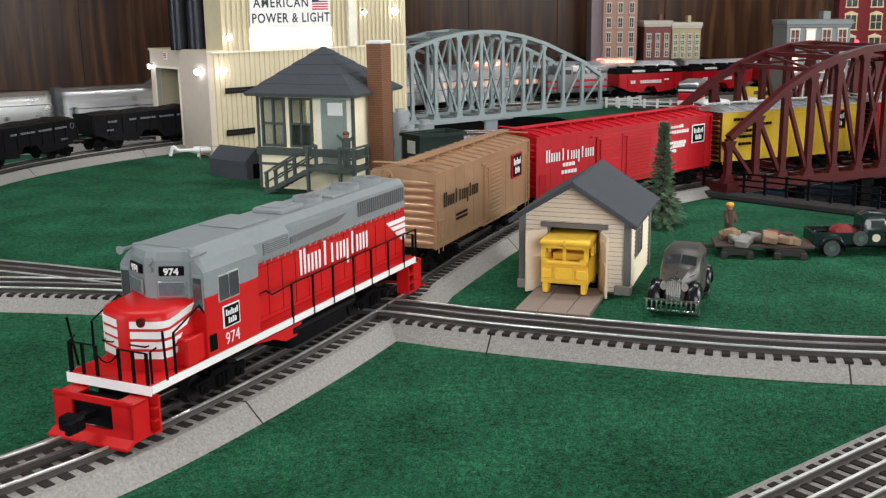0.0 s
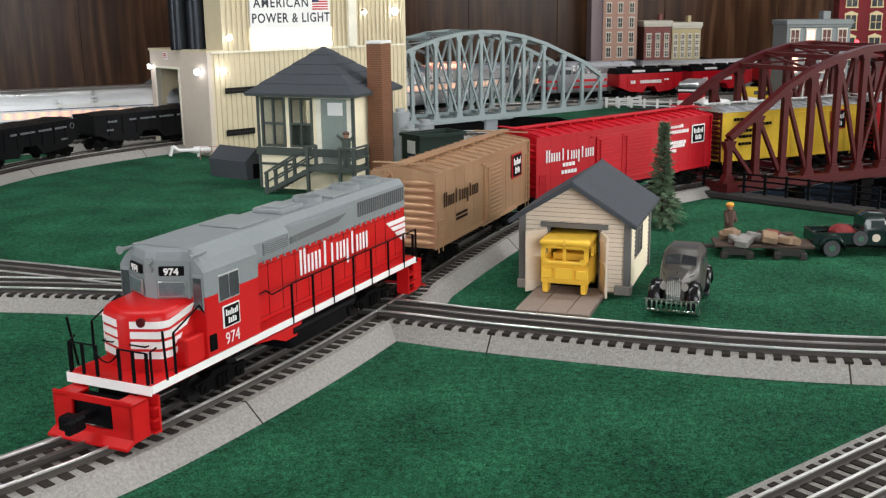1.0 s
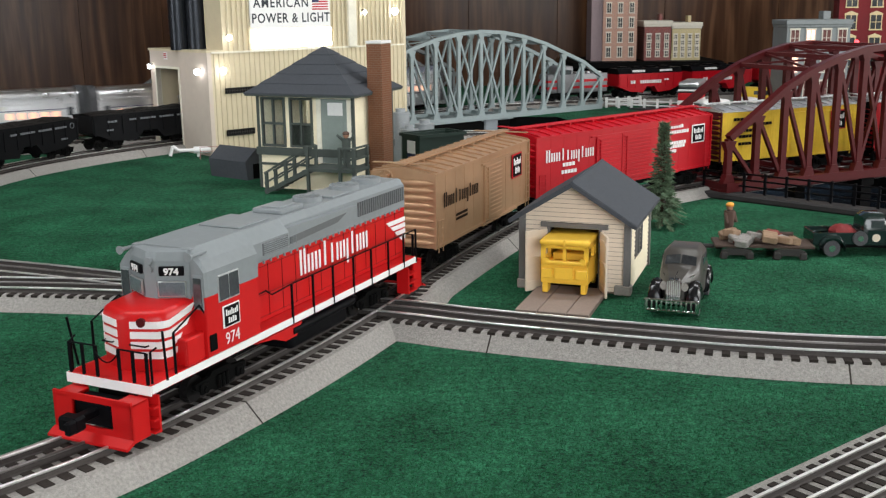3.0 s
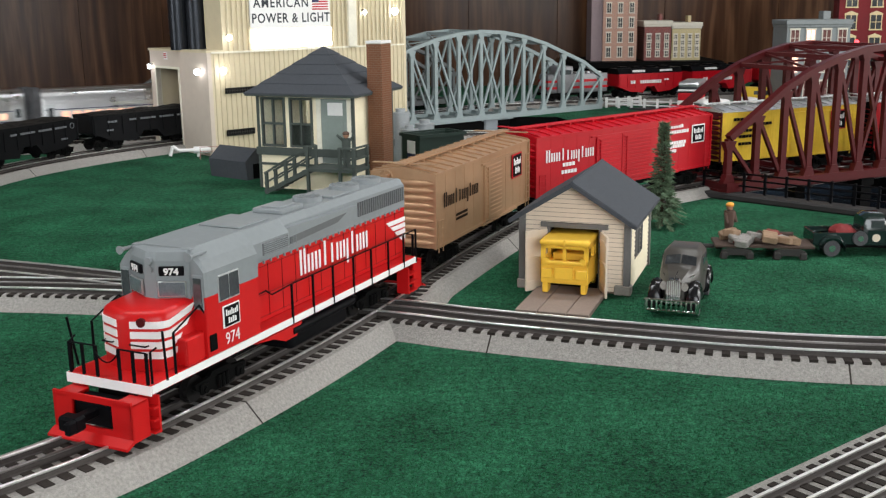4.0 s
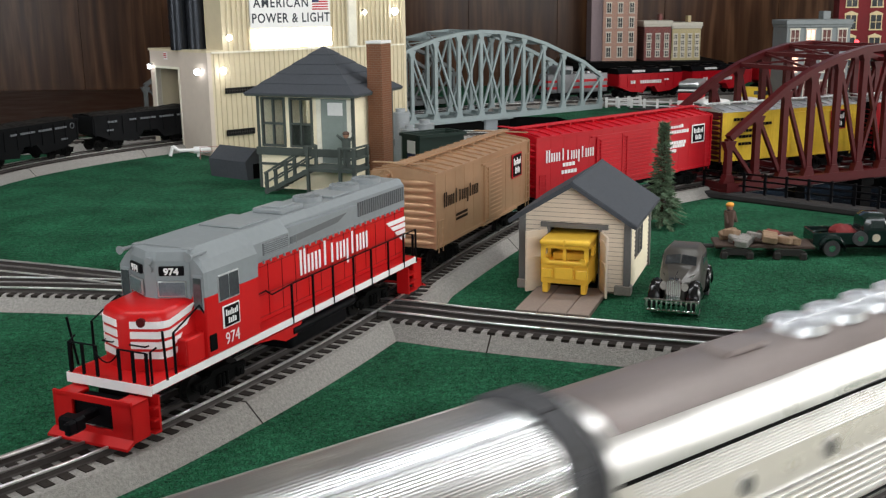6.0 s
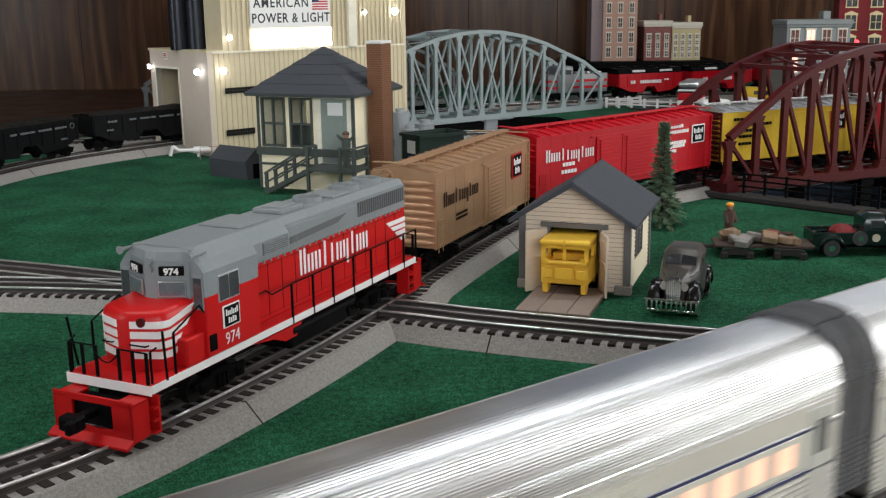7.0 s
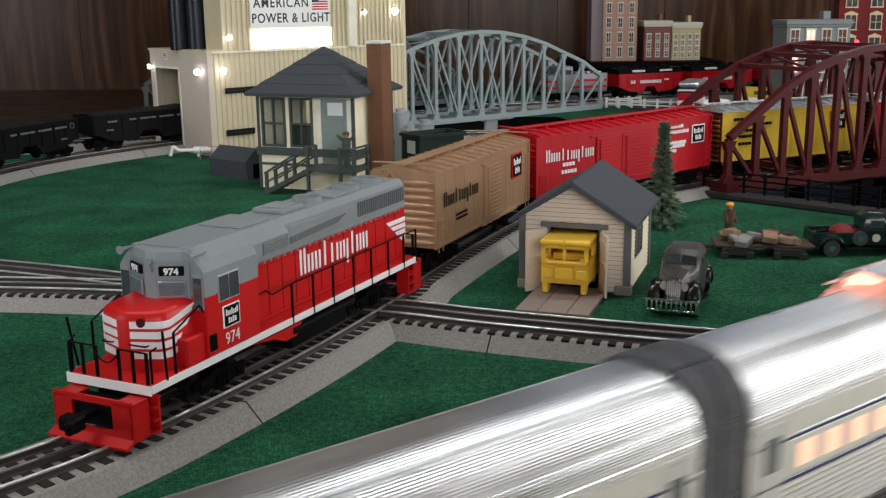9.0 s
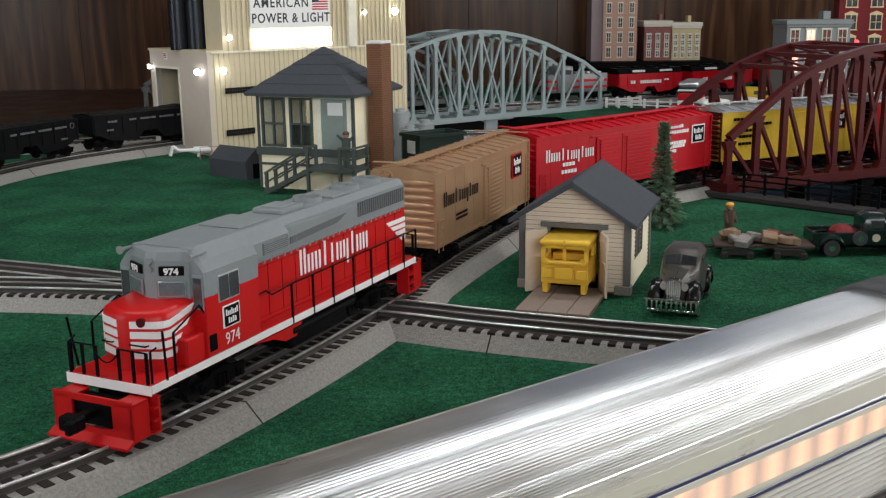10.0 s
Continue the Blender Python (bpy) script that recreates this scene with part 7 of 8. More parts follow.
# ---- truss bridges ----
def truss_bridge(m, panels, step, heights, width, material, deck_mat, label, post=0.006, chord=0.009, beacon=None, laterals=True):
    """Two arched trusses, deck girders, floor beams and top bracing. x runs along the bridge, y across it."""
    br = thing("truss_bridge", m, label, "bridge")
    L = panels * step
    for y in (0.0, width):
        for i in range(panels):
            bm = B()
            beam(bm, (i * step, y, heights[i]), ((i + 1) * step, y, heights[i + 1]), chord, chord * 0.8)
            part("top_chord", bm, material, br)
        bm = B()
        box(bm, -0.004, L + 0.004, y - chord / 2, y + chord / 2, -0.006, 0.006)
        part("bottom_chord", bm, material, br)
        for i in range(panels + 1):
            bm = B()
            box(bm, i * step - post / 2, i * step + post / 2, y - post * 0.4, y + post * 0.4, 0.004, heights[i] - 0.001)
            part("vertical_post", bm, material, br)
            for z, sg in ((0.006, 1), (heights[i] - 0.004, -1)):
                bm = B()
                prism(bm, [(i * step - 0.010, z), (i * step + 0.010, z), (i * step + 0.005, z + sg * 0.012), (i * step - 0.005, z + sg * 0.012)], "y", y - post * 0.52, y + post * 0.52)
                part("gusset_plate", bm, material, br)
        mid = panels / 2
        for i in range(panels):
            pairs = []
            if i + 0.5 < mid:
                pairs.append(((i + 1, 0), (i, 1)) if i == 0 else ((i, 1), (i + 1, 0)))
            else:
                pairs.append(((i, 0), (i + 1, 1)))
            if abs(i + 0.5 - mid) < 1.1:
                pairs = [((i, 0), (i + 1, 1)), ((i, 1), (i + 1, 0))]
            for (a, ta), (b, tb) in pairs:
                bm = B()
                beam(bm, (a * step, y, heights[a] - 0.004 if ta else 0.006), (b * step, y, heights[b] - 0.004 if tb else 0.006), post * 0.55, post * 0.55)
                part("diagonal", bm, material, br)
    for i in range(panels + 1):
        bm = B()
        beam(bm, (i * step, 0, 0.0), (i * step, width, 0.0), 0.006, 0.010)
        part("floor_beam", bm, material, br)
        if heights[i] > 0.149 and laterals:
            bm = B()
            beam(bm, (i * step, 0, heights[i]), (i * step, width, heights[i]), 0.006, 0.006)
            part("top_strut", bm, material, br)
            if i < panels and heights[i + 1] > 0.149:
                bm = B()
                beam(bm, (i * step, 0, heights[i]), ((i + 1) * step, width, heights[i + 1]), 0.003, 0.003)
                beam(bm, (i * step, width, heights[i]), ((i + 1) * step, 0, heights[i + 1]), 0.003, 0.003)
                part("top_bracing", bm, material, br)
    bm = B()
    box(bm, -0.004, L + 0.004, 0.006, width - 0.006, -0.010, -0.004)
    for i in range(int(L / 0.012)):
        box(bm, i * 0.012, i * 0.012 + 0.006, 0.010, width - 0.010, -0.004, -0.0015)
    part("deck", bm, deck_mat, br)
    if beacon is not None:
        i, y = beacon
        bm = B()
        ball(bm, (i * step, y, heights[int(i)] + 0.012), 0.0034, 1, 1, 1, 10, 7)
        be = part("beacon", bm, M["beacon"], br, "small red beacon lamp", True)
        bm = B()
        rod(bm, (i * step, y, heights[int(i)]), (i * step, y, heights[int(i)] + 0.009), 0.002, 8)
        part("lamp_base", bm, material, be)
    return br


H = [0.066, 0.097, 0.128, 0.150, 0.165, 0.175, 0.178, 0.175, 0.165, 0.150, 0.128, 0.097, 0.066]
truss_bridge(pose(0.3795, 1.369, RAIL - 0.002, 0, 0, 24.9), 12, 0.0465, H, 0.150, M["oxide"], M["oxide"], "dark oxide red arched truss railway bridge", 0.0090, 0.0110, (8, 0.150))
G = [0.075, 0.112, 0.136, 0.160, 0.177, 0.188, 0.192, 0.188, 0.177, 0.160, 0.136, 0.112, 0.075]
G0 = pose(-0.215, 2.135, 0.006, 0, 0, math.degrees(math.atan2(0.61, 0.79)))
truss_bridge(G0, 12, 0.0643, G, 0.115, M["bridge"], M["bridge"], "pale grey-green arched truss railway bridge on piers", 0.008, 0.010)
truss_bridge(G0 @ pose(-0.24, 0.285, 0.012), 12, 0.0643, G, 0.115, M["bridge_dark"] if "bridge_dark" in M else M.setdefault("bridge_dark", mat("bridge_far_grey", (0.13, 0.14, 0.14), 0.5)), M["dark"], "grey arched truss bridge at the back carrying a red beacon", 0.008, 0.010, (9, 0.0))
for k in (0.20, 0.42, 0.64):
    bm = B()
    rbox(bm, -0.020, 0.020, 0.002, 0.113, -0.12, -0.004, 0.003)
    ob = part("bridge_pier", bm, M["pier"] if "pier" in M else M.setdefault("pier", mat("pier_grey", (0.26, 0.29, 0.31), 0.7)))
    ob.matrix_world = G0 @ pose(k, 0, 0)
    tagged(ob, "grey block pier under the grey bridge", "pier", "bridge piers")

# ---- black fence on the river's edge ----
FA, FB = Vector((0.352, 1.405, 0)), Vector((0.640, 1.140, 0))
fd = (FB - FA).normalized()
fence = thing("river_fence", Matrix.Translation(FA) @ fd.to_track_quat("X", "Z").to_matrix().to_4x4(), "black three-rail fence on a dark kerb beside the river", "fence")
FL = (FB - FA).length
bm = B()
rbox(bm, -0.01, FL, -0.014, 0.014, 0.0, 0.009, 0.002)
part("kerb", bm, M["kerb"] if "kerb" in M else M.setdefault("kerb", mat("dark_kerb", (0.03, 0.028, 0.028), 0.75, 0, 0.3, 80, 0.5, 700)), fence, "dark rough kerb")
for i in range(14):
    x = 0.004 + (FL - 0.008) * i / 13
    bm = B()
    box(bm, x - 0.0016, x + 0.0016, 0.004, 0.0072, 0.008, 0.037)
    part("post", bm, M["black"], fence)
for z in (0.0180, 0.0265, 0.0345):
    bm = B()
    box(bm, 0.002, FL - 0.002, 0.0046, 0.0066, z - 0.0011, z + 0.0011)
    part("fence_rail", bm, M["black"], fence)
# trestle legs under the red bridge
for k in (0.26, 0.46):
    bm = B()
    for y in (0.01, 0.14):
        box(bm, -0.010, 0.010, y - 0.008, y + 0.008, -0.062, 0.008)
    box(bm, -0.012, 0.012, 0.0, 0.150, -0.002, 0.008)
    ob = part("bridge_trestle", bm, M["dark"])
    ob.matrix_world = pose(0.377, 1.368, 0, 0, 0, 24.9) @ pose(k, 0, 0)
    tagged(ob, "black trestle bent under the red bridge", "trestle", "bridge trestles")


# ---- black coal hoppers ----
def hopper(m, body, L=0.215, label="", load=None, h0=0.020, h1=0.072, bars=None, covered=False, name="hopper_car", group="black hopper cars"):
    ho = thing(name, m, label, "train car", group)
    w = 0.0305
    bm = B()
    prism(bm, [(-L / 2, h0 + 0.014), (-L / 2, h1), (L / 2, h1), (L / 2, h0 + 0.014), (L / 2 - 0.035, h0), (L * 0.12, h0 - 0.004), (L * 0.06, h0 + 0.012), (-L * 0.06, h0 + 0.012), (-L * 0.12, h0 - 0.004), (-L / 2 + 0.035, h0)], "y", -w, w)
    bd = part("body", bm, body, ho)
    for s in (-1, 1):
        for i in range(9):
            x = -L / 2 + 0.004 + (L - 0.008) * i / 8
            bm = B()
            box(bm, x - 0.0014, x + 0.0014, s * w - 0.0018, s * w + 0.0018, h0 + 0.010, h1)
            part("side_post", bm, body, bd)
        bm = B()
        box(bm, -L / 2, L / 2, s * w - 0.002, s * w + 0.002, h1 - 0.003, h1 + 0.001)
        part("top_rim", bm, body, bd)
        if bars:
            for x0, x1, n, z, hh in bars:
                bm = B()
                for i in range(n):
                    a = x0 + (x1 - x0) * i / n
                    box(bm, a, a + (x1 - x0) / n * 0.70, s * w - 0.0022, s * w + 0.0022, z, z + hh * 0.8)
                part("data_line", bm, M["white"] if covered else M["faint"], bd)
    if load is not None:
        bm = B()
        for k in range(18):
            a0, a1 = k * math.tau / 18, (k + 1) * math.tau / 18
            beam(bm, (L * 0.43 + math.cos(a0) * 0.0045, -w - 0.0010, h1 - 0.010 + math.sin(a0) * 0.0045), (L * 0.43 + math.cos(a1) * 0.0045, -w - 0.0010, h1 - 0.010 + math.sin(a1) * 0.0045), 0.0008, 0.0010)
        part("ring_badge", bm, M["faint"], bd, "faded round badge")
        bm = B()
        nx, ny = 34, 10
        g = [[bm.verts.new((-L / 2 + 0.003 + (L - 0.006) * i / nx, -w + 0.002 + (2 * w - 0.004) * j / ny,
                            h1 - 0.001 + 0.007 * math.sin(math.pi * j / ny) * (0.6 + 0.4 * abs(math.sin(i * 0.28))) + noise.noise(Vector((i * 0.9, j * 0.9, L))) * 0.0016)) for j in range(ny + 1)] for i in range(nx + 1)]
        for i in range(nx):
            for j in range(ny):
                bm.faces.new((g[i][j], g[i + 1][j], g[i + 1][j + 1], g[i][j + 1]))
        part("coal_load", bm, load, ho, "black coal heap")
    if covered:
        bm = B()
        prism(bm, [(-w, h1), (-w * 0.7, h1 + 0.014), (w * 0.7, h1 + 0.014), (w, h1)], "x", -L / 2, L / 2)
        rf = part("roof", bm, M["black"], ho, "black covered roof")
        for i in range(4):
            bm = B()
            rbox(bm, -L * 0.42 + i * L * 0.22, -L * 0.42 + i * L * 0.22 + 0.024, -0.010, 0.010, h1 + 0.014, h1 + 0.018, 0.001)
            part("hatch", bm, M["black"], rf)
        for x in (-L * 0.28, L * 0.15):
            bm = B()
            for i in range(8):
                box(bm, x + i * 0.0048, x + i * 0.0048 + 0.0036, -w * 0.86 - 0.0016, -w * 0.86 + 0.001, h1 + 0.0045, h1 + 0.0100)
            part("lettering_bars", bm, M["white"], rf)
    bm = B()
    box(bm, -L / 2 + 0.002, L / 2 - 0.002, -0.005, 0.005, 0.014, 0.020)
    part("underframe", bm, M["dark"], ho)
    truck(ho, -L / 2 + 0.035)
    truck(ho, L / 2 - 0.035)
    return ho


def along(path, s):
    """Point and heading at s metres along evenly spaced points."""
    i = max(1, min(len(path) - 2, int(s / 0.0115)))
    d = (path[i + 1] - path[i - 1]).normalized()
    return path[i], math.degrees(math.atan2(d.y, d.x))


M["faint"] = mat("faded_lettering", (0.16, 0.165, 0.18), 0.7)
M["coal_black"] = mat("hopper_black", (0.006, 0.006, 0.007), 0.6, 0, 0.25, 40, spec=0.10)
M["coal"] = mat("coal", (0.012, 0.012, 0.012), 0.55, 0, 0.4, 300, 1.0, 300)
near_end = min(range(len(hop_path)), key=lambda i: (hop_path[i].xy - Vector((-0.548, 1.878))).length) * 0.0115
for k in range(3):
    q, a = along(hop_path, near_end + 0.012 - k * 0.262)
    hopper(pose(q.x, q.y, RAIL, 0, 0, a), M["coal_black"], 0.228, "black open coal hopper car with white lettering bars, loaded", M["coal"], h0=0.017, h1=0.061, bars=[(-0.085, -0.066, 3, 0.0480, 0.0042), (-0.042, -0.028, 3, 0.0490, 0.0038), (-0.020, 0.012, 6, 0.0490, 0.0038), (0.020, 0.050, 6, 0.0490, 0.0038), (0.057, 0.085, 5, 0.0490, 0.0038), (-0.088, -0.074, 3, 0.034, 0.0036), (0.070, 0.085, 4, 0.030, 0.0034)])

# ---- red covered hoppers and a parked silver diesel by the back line ----
RH = math.degrees(math.atan2(0.13, 0.33))
back_side = track([(0.10, 2.560), (0.25, 2.625), (0.44, 2.700), (0.77, 2.830), (1.2, 3.0 - 0.03)], "three-rail siding track behind the bridge")
for k, (x, y) in enumerate(((0.530, 2.735), (0.735, 2.815), (0.94, 2.897))):
    hopper(pose(x, y, RAIL, 0, 0, RH), M["car_red"], 0.190, "red covered hopper car with a black roof", None, 0.016, 0.060, [(-0.06, -0.045, 2, 0.036, 0.010), (-0.032, 0.032, 10, 0.036, 0.010), (0.040, 0.055, 2, 0.042, 0.005)], True, group="red covered hopper cars")
sw = thing("silver_diesel", pose(0.335, 2.660, RAIL, 0, 0, RH), "silver toy diesel locomotive with red stripes, parked", "locomotive")
bm = B()
rbox(bm, -0.085, 0.085, -0.026, 0.026, 0.020, 0.066, 0.003, 2)
rbox(bm, -0.060, -0.015, -0.029, 0.029, 0.020, 0.086, 0.004, 2)
part("body", bm, M["old_silver"] if "old_silver" in M else M.setdefault("old_silver", mat("dull_silver", (0.22, 0.22, 0.23), 0.45, 0.3)), sw, "silver body", True)
bm = B()
for z in (0.030, 0.046):
    box(bm, -0.0856, 0.0856, -0.0266, 0.0266, z, z + 0.006)
part("red_stripe", bm, M["car_red"], sw, "red stripe")
bm = B()
box(bm, -0.09, 0.09, -0.028, 0.028, 0.014, 0.020)
part("frame", bm, M["dark"], sw)
bm = B()
rbox(bm, -0.055, -0.020, -0.0296, 0.0296, 0.064, 0.078, 0.002)
part("cab_window", bm, M["window"], sw)
for i in range(5):
    bm = B()
    rbox(bm, 0.0 + i * 0.016, 0.010 + i * 0.016, -0.012, 0.012, 0.066, 0.070, 0.001)
    part("roof_vent", bm, M["silver"], sw)
truck(sw, -0.05)
truck(sw, 0.05)

# ---- white fence by the back lawn ----
wf = thing("white_fence", pose(0.415, 2.625, 0, 0, 0, -32), "white rail fence along the back lawn", "fence")
for i in range(9):
    bm = B()
    rbox(bm, i * 0.0335 - 0.003, i * 0.0335 + 0.003, -0.003, 0.003, 0, 0.026, 0.0008)
    part("post", bm, M["white"], wf)
for z in (0.010, 0.020):
    bm = B()
    box(bm, 0, 8 * 0.0335, -0.001, 0.001, z - 0.0016, z + 0.0016)
    part("fence_rail", bm, M["white"], wf)
wf2 = thing("white_fence", pose(0.415, 2.625, 0, 0, 0, 20), "white rail fence along the siding", "fence")
for i in range(3):
    bm = B()
    rbox(bm, i * 0.0335 + 0.027, i * 0.0335 + 0.033, -0.003, 0.003, 0, 0.026, 0.0008)
    part("post", bm, M["white"], wf2)
for z in (0.010, 0.020):
    bm = B()
    box(bm, 0, 0.10, -0.001, 0.001, z - 0.0016, z + 0.0016)
    part("fence_rail", bm, M["white"], wf2)

# ---- dark street with toy vehicles ----
bm = B()
prism(bm, [(0.46, 2.57), (0.62, 2.42), (1.15, 2.30), (1.6, 2.45), (1.6, 2.86), (1.25, 2.86), (0.85, 2.745)], "z", 0.0005, 0.004)
tagged(part("road", bm, M["asphalt"] if "asphalt" in M else M.setdefault("asphalt", mat("asphalt", (0.035, 0.034, 0.035), 0.8, 0, 0.2, 40, 0.4, 700))), "dark grey model street", "road", kind="structure")


def toy_bus(m):
    bu = thing("toy_bus", m, "red and white toy bus with a silver roof", "toy bus")
    bm = B()
    rbox(bm, 0, 0.12, -0.024, 0.024, 0.026, 0.044, 0.003, 2)
    part("body", bm, M["car_red"], bu, "red upper body")
    bm = B()
    rbox(bm, -0.0005, 0.1205, -0.0245, 0.0245, 0.008, 0.026, 0.002, 2)
    part("skirt", bm, M["white"], bu, "white lower body")
    bm = B()
    rbox(bm, 0.002, 0.118, -0.0225, 0.0225, 0.044, 0.058, 0.003, 2)
    part("window_band", bm, M["window"], bu)
    bm = B()
    rbox(bm, 0.0, 0.12, -0.024, 0.024, 0.057, 0.070, 0.006, 3)
    part("roof", bm, M["silver"], bu, "silver roof", True)
    bm = B()
    rod(bm, (0.001, -0.023, 0.050), (0.001, 0.023, 0.050), 0.0022, 8)
    part("visor", bm, M["white"], bu)
    for s in (-1, 1):
        for x in (0.025, 0.095):
            bm = B()
            rod(bm, (x, s * 0.019, 0.009), (x, s * 0.0252, 0.009), 0.009, 16)
            part("wheel", bm, M["rubber"], bu, "", True)
    return bu


toy_bus(pose(0.580, 2.460, 0.004, 0, 0, 68))
def toy_van(m, body, label):
    va = thing("toy_van", m, label, "toy van", "street vehicles")
    bm = B()
    rbox(bm, 0.0, 0.075, -0.020, 0.020, 0.008, 0.046, 0.008, 3)
    rbox(bm, -0.022, 0.006, -0.018, 0.018, 0.008, 0.026, 0.005, 2)
    part("body", bm, body, va, "", True)
    bm = B()
    rbox(bm, 0.006, 0.030, -0.0204, 0.0204, 0.028, 0.040, 0.002)
    rbox(bm, -0.0012, 0.004, -0.015, 0.015, 0.028, 0.040, 0.002)
    part("window", bm, M["window"], va)
    for s in (-1, 1):
        for x in (-0.008, 0.056):
            bm = B()
            rod(bm, (x, s * 0.015, 0.009), (x, s * 0.0212, 0.009), 0.009, 16)
            wh = part("wheel", bm, M["rubber"], va, "", True)
            bm = B()
            rod(bm, (x, s * 0.0205, 0.009), (x, s * 0.0218, 0.009), 0.004, 12)
            part("hubcap", bm, M["chrome"], wh)
    return va


toy_van(pose(0.565, 2.30, 0.0, 0, 0, 20), M["white"], "white toy delivery van on the street")
toy_van(pose(0.700, 2.300, 0.0, 0, 0, 100), M["white"], "white toy panel van beside the bridge")
toy_van(pose(0.800, 2.560, 0.004, 0, 0, 140), M["yellow"], "yellow toy van further down the street")


# ---- town buildings at the back ----
def facade_building(m, w, d, h, wall, trim, rows, cols, label, lit=(), win=None, cornice=0.008, z_first=0.03, pitch=None, ww=0.5, arched=False, cap=None):
    """A town house: walls, cornice and every window with frame, sill, pane."""
    bu = thing("town_building", m, label, "building", "town buildings")
    bm = B()
    box(bm, -w / 2, w / 2, 0, d, 0, h)
    part("wall", bm, wall, bu)
    bm = B()
    rbox(bm, -w / 2 - 0.004, w / 2 + 0.004, -0.006, d + 0.001, h - cornice, h + 0.003, 0.001)
    rbox(bm, -w / 2 - 0.002, w / 2 + 0.002, -0.0035, d, h - cornice * 1.8, h - cornice, 0.0008)
    for i in range(int(w / 0.012)):
        x = -w / 2 + 0.006 + i * 0.012
        box(bm, x - 0.0015, x + 0.0015, -0.0048, 0, h - cornice * 1.7, h - cornice)
    part("cornice", bm, cap or trim, bu)
    bm = B()
    rbox(bm, w * 0.18, w * 0.30, d * 0.5, d * 0.8, h, h + 0.022, 0.001)
    part("roof_chimney", bm, wall, bu)
    pz = pitch or (h - z_first - 0.02) / rows
    px_ = w / cols
    for r in range(rows):
        for c in range(cols):
            x = -w / 2 + px_ * (c + 0.5)
            z = z_first + pz * r
            a, b = px_ * ww / 2, pz * 0.31
            bm = B()
            for p, q, u, v in ((x - a - 0.002, x - a, z - b, z + b), (x + a, x + a + 0.002, z - b, z + b), (x - a - 0.003, x + a + 0.003, z + b, z + b + 0.004), (x - a - 0.003, x + a + 0.003, z - b - 0.003, z - b), (x - a, x + a, z - 0.0006, z + 0.0006), (x - 0.0006, x + 0.0006, z - b, z + b)):
                box(bm, p, q, -0.0025, 0.001, u, v)
            if arched:
                prism(bm, [(x - a - 0.003, z + b + 0.004), (x + a + 0.003, z + b + 0.004), (x, z + b + 0.010)], "y", -0.003, 0.0)
            wi = part("window", bm, trim, bu)
            bm = B()
            box(bm, x - a, x + a, -0.0010, -0.0003, z - b, z + b)
            part("pane", bm, M["warm_pane"] if (r, c) in lit else (win or M["window"]), wi)
    return bu


def brick_mat(name, c1, c2, mortar, scale):
    ma = mat(name, c1, 0.85, 0, 0.15, 20)
    nt = ma.node_tree
    tc = nt.nodes["Texture Coordinate"]
    br = nt.nodes.new("ShaderNodeTexBrick")
    mp = nt.nodes.new("ShaderNodeMapping")
    mp.inputs["Rotation"].default_value = (radians(90), 0, 0)
    nt.links.new(tc.outputs["Object"], mp.inputs["Vector"])
    nt.links.new(mp.outputs[0], br.inputs["Vector"])
    br.inputs["Color1"].default_value, br.inputs["Color2"].default_value, br.inputs["Mortar"].default_value = (*c1, 1), (*c2, 1), (*mortar, 1)
    br.inputs["Scale"].default_value = scale
    br.inputs["Mortar Size"].default_value = 0.03
    nt.links.new(br.outputs["Color"], nt.nodes["Principled BSDF"].inputs["Base Color"])
    return ma


M["pink_brick"] = brick_mat("pink_brick", (0.42, 0.23, 0.18), (0.50, 0.28, 0.20), (0.40, 0.30, 0.26), 90)
M["red_brick"] = brick_mat("dull_red_brick", (0.20, 0.06, 0.055), (0.26, 0.08, 0.07), (0.22, 0.13, 0.12), 90)
M["ochre_brick"] = brick_mat("ochre_brick", (0.50, 0.42, 0.22), (0.55, 0.46, 0.26), (0.42, 0.36, 0.24), 90)
M["maroon"] = mat("maroon_wall", (0.17, 0.012, 0.016), 0.6, 0, 0.1, 20)
M["town_grey"] = mat("town_grey", (0.22, 0.24, 0.245), 0.65, 0, 0.08, 20)
M["town_white"] = mat("town_white", (0.62, 0.58, 0.50), 0.6, 0, 0.08, 20)
M["cream_trim"] = mat("cream_trim", (0.68, 0.55, 0.32), 0.6, 0, 0.08, 20)
M["warm_pane"] = glow("lit_pane", (1.0, 0.55, 0.42), 1.4)

SHELF = 0.088
bm = B()
rbox(bm, 0.38, 0.82, 3.05, 3.38, 0.070, SHELF, 0.002)
box(bm, 0.37, 0.79, 3.36, 3.38, 0.0, 0.070)
box(bm, 0.37, 0.39, 3.06, 3.36, 0.0, 0.070)
box(bm, 0.77, 0.79, 3.06, 3.36, 0.0, 0.070)
tagged(part("shelf", bm, M["dark"]), "dark raised shelf along the back wall", "shelf")
facade_building(pose(0.528, 3.12, SHELF, 0, 0, 0), 0.100, 0.12, 0.30, M["pink_brick"], M["town_white"], 6, 3, "tall pinkish brick town building", z_first=0.026, ww=0.34)
facade_building(pose(0.462, 3.13, SHELF, 0, 0, 0), 0.034, 0.10, 0.29, mat("mauve_side", (0.25, 0.19, 0.20), 0.7, 0, 0.1, 20), M["town_white"], 1, 1, "narrow mauve wall building beside the brick one", z_first=0.24)
facade_building(pose(0.640, 3.12, SHELF, 0, 0, 0), 0.078, 0.11, 0.112, M["red_brick"], M["town_white"], 3, 3, "dull red brick row house", z_first=0.020, ww=0.36)
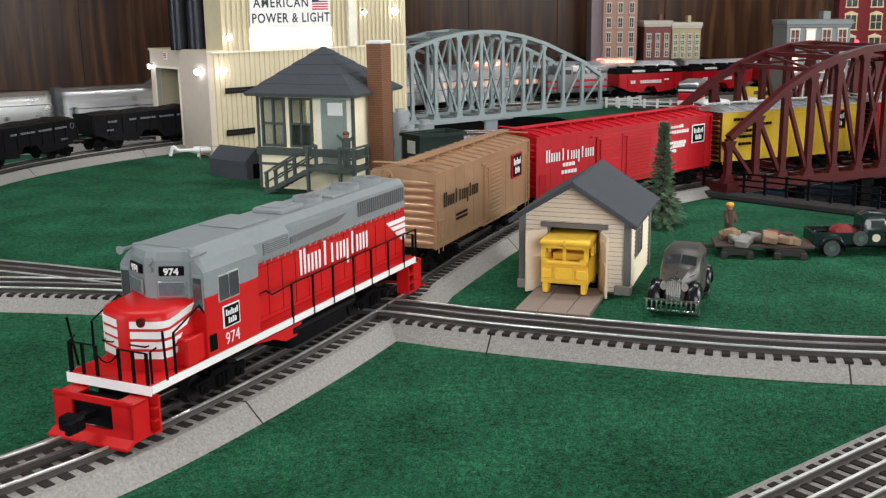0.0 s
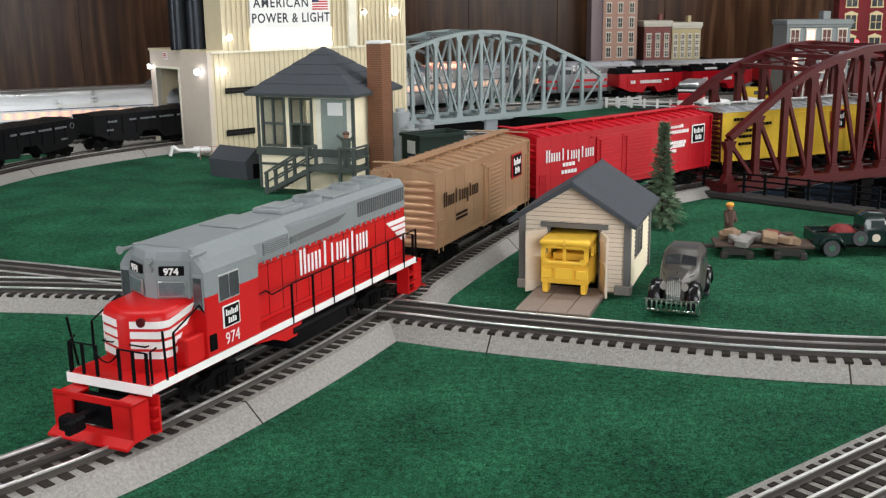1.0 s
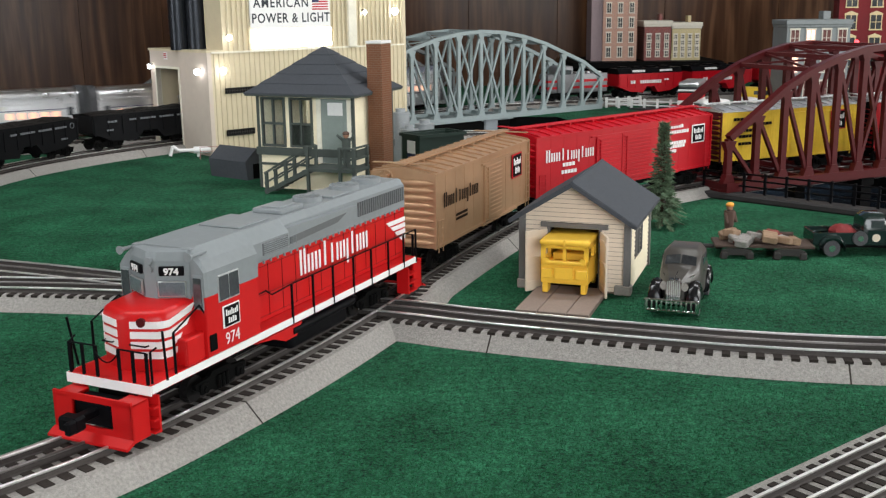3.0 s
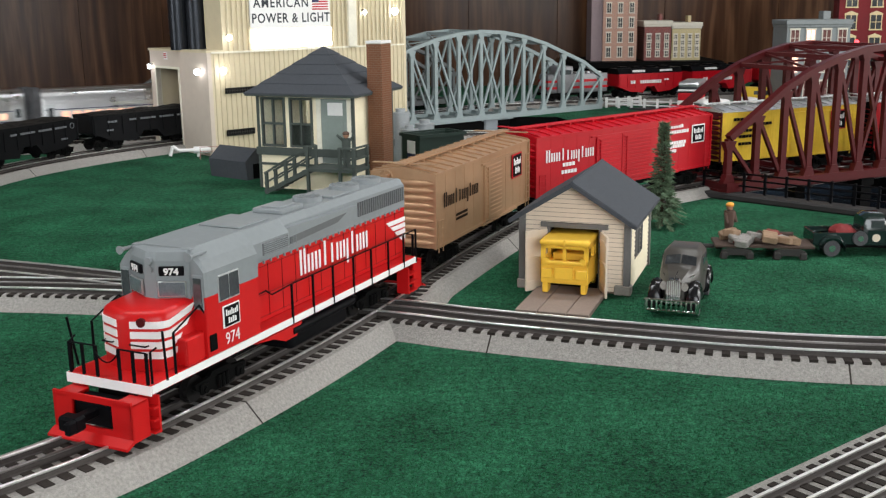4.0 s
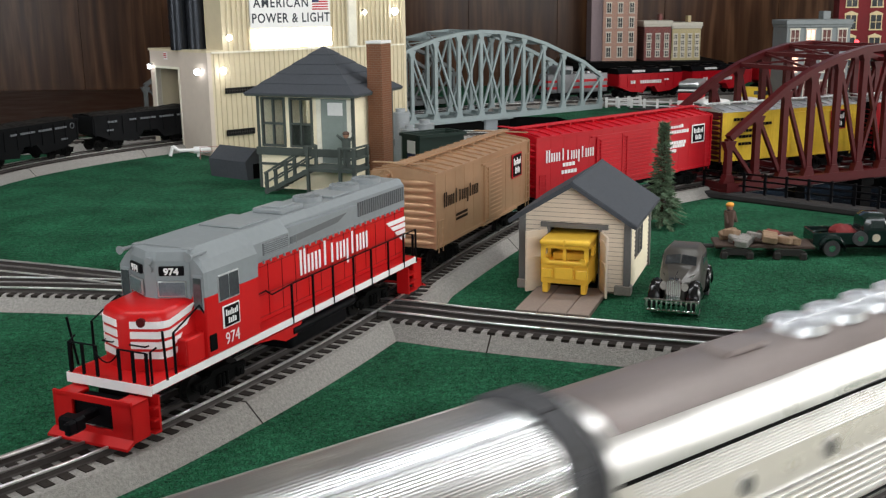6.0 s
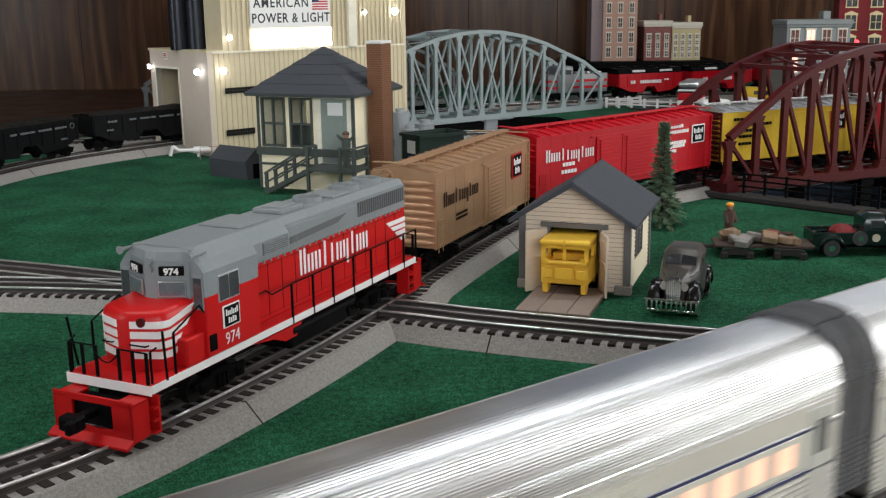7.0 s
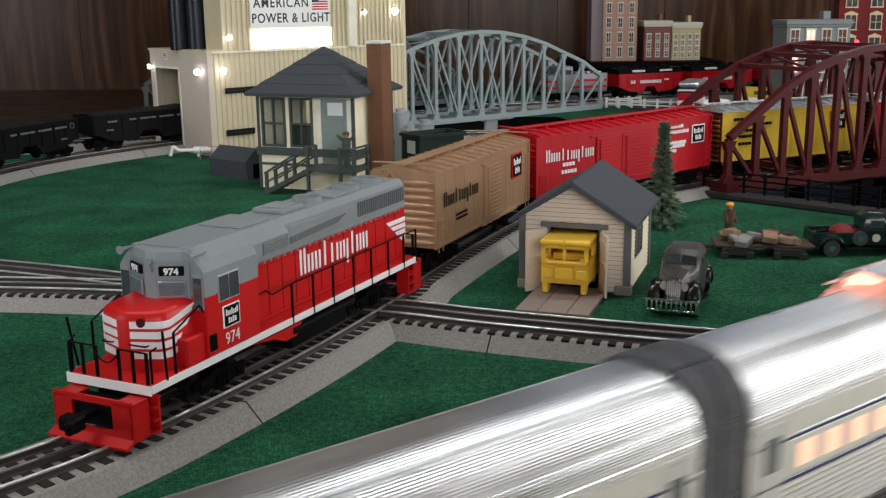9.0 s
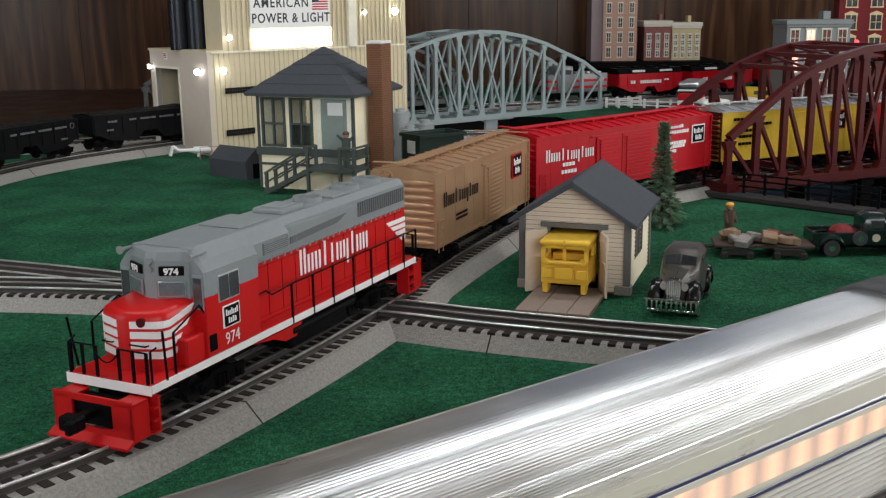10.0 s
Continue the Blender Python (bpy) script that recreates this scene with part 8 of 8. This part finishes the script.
facade_building(pose(0.724, 3.12, SHELF, 0, 0, 0), 0.084, 0.11, 0.106, M["ochre_brick"], M["town_white"], 4, 4, "ochre brick row house with many windows", z_first=0.016, ww=0.36)
M["rose_pane"] = mat("curtained_pane", (0.16, 0.07, 0.065), 0.25, 0, 0.4, 60, spec=0.5)
facade_building(pose(0.892, 2.50, 0.0, 0, 0, 1), 0.150, 0.10, 0.209, M["town_grey"], M["town_white"], 3, 4, "grey-green town building with white framed windows", {(2, 1), (1, 0), (1, 1)}, M["rose_pane"], cap=M["town_grey"], z_first=0.050, pitch=0.060, ww=0.50)
facade_building(pose(1.045, 2.55, 0.0, 0, 0, -14), 0.170, 0.12, 0.33, M["maroon"], M["cream_trim"], 5, 3, "tall maroon town building with cream window trim", set(), z_first=0.045, ww=0.42, arched=True)

# ---- short fibres of the grass mat where the camera is near ----
def grass_fibres():
    rng = np.random.default_rng(3)
    n = 170000
    y = 0.42 + (1.35 - 0.42) * rng.random(n) ** 1.25
    x = (rng.random(n) * 2 - 1) * (0.445 * y + 0.03)
    keep = np.ones(n, bool)
    lines = [[(p.x, p.y) for p in path[::2]] for path in (main_path, cross_path)] + [[((FO + FD * s).x, (FO + FD * s).y) for s in np.arange(-0.9, 0.9, 0.02)], [(-0.8 + 0.02 * i, 1.105 - 0.0067 * i * 0.99) for i in range(28)]]
    for line in lines:
        q = np.array(line)
        for a in range(0, len(q)):
            keep &= (x - q[a, 0]) ** 2 + (y - q[a, 1]) ** 2 > 0.0495 ** 2
    inv = np.array(SHED.inverted())
    lx, ly = inv[0, 0] * x + inv[0, 1] * y + inv[0, 3], inv[1, 0] * x + inv[1, 1] * y + inv[1, 3]
    keep &= ~((lx > -0.080) & (lx < 0.12) & (abs(ly) < 0.052) & ((lx > -0.004) | (abs(ly) < 0.034)))
    inside = np.zeros(n, bool)
    R_ = RIVER
    for i in range(len(R_)):
        (x0, y0), (x1, y1) = R_[i], R_[(i + 1) % len(R_)]
        if y0 != y1:
            inside ^= ((y0 > y) != (y1 > y)) & (x < (x1 - x0) * (y - y0) / (y1 - y0) + x0)
    keep &= ~inside
    x, y = x[keep], y[keep]
    n = len(x)
    a = rng.random(n) * math.tau
    ln = 0.0016 + rng.random(n) * 0.0020
    tilt = 0.2 + rng.random(n) * 0.9
    dx, dy, dz = np.cos(a) * np.cos(tilt) * ln, np.sin(a) * np.cos(tilt) * ln, np.sin(tilt) * ln * 0.62
    w = 0.00032
    wx, wy = -np.sin(a) * w, np.cos(a) * w
    v = np.stack([np.stack([x - wx, y - wy, np.zeros(n)], 1), np.stack([x + wx, y + wy, np.zeros(n)], 1), np.stack([x + dx, y + dy, dz], 1)], 1).reshape(-1, 3)
    me = bpy.data.meshes.new("grass_fibres")
    me.from_pydata(v.tolist(), [], np.arange(3 * n).reshape(-1, 3).tolist())
    me.materials.append(M["fibre"])
    tagged(new("grass_fibres", me), "short green fibres of the grass mat", "grass", kind="stuff")


grass_fibres()


# ---- what moves: the passenger train along its line ----
def motions():
    # distance along the line of the point FO
    best = min(range(len(line_path)), key=lambda i: (line_path[i].xy - FO.xy).length)
    s0 = best * 0.005
    def gone(t):
        # the train slows a little along the back wall and gathers speed as it comes round
        u = min(max((t - 4.1) / 1.1, 0.0), 1.0)
        return 0.525 * 2.2 + 0.565 * (t - 2.2) if t < 2.2 else 0.525 * t if t < 4.1 else 0.525 * 4.1 + 1.1 * (0.525 * u + 0.082 * u * u / 2) + max(0.0, t - 5.2) * 0.597
    joint_t = 5.543  # when the gap behind the leading unit stands 0.1 m before FO
    offset = 0.0
    for k, (car, pitch, _) in enumerate(consist):
        middle = (ENG_PITCH / 2 + 0.003 if k == 0 else -offset - pitch / 2)
        if k > 0:
            offset += pitch
        rows = []
        for i in range(51):
            t = i * 0.2
            s = s0 - 0.1 + gone(t) - gone(joint_t) + middle
            a, b = on_line(s + 0.13), on_line(s - 0.13)
            c = (a + b) / 2
            rows.append((t, Matrix.Translation(c) @ (a - b).to_track_quat("X", "Z").to_matrix().to_4x4()))
        walk(car, rows)


motions()
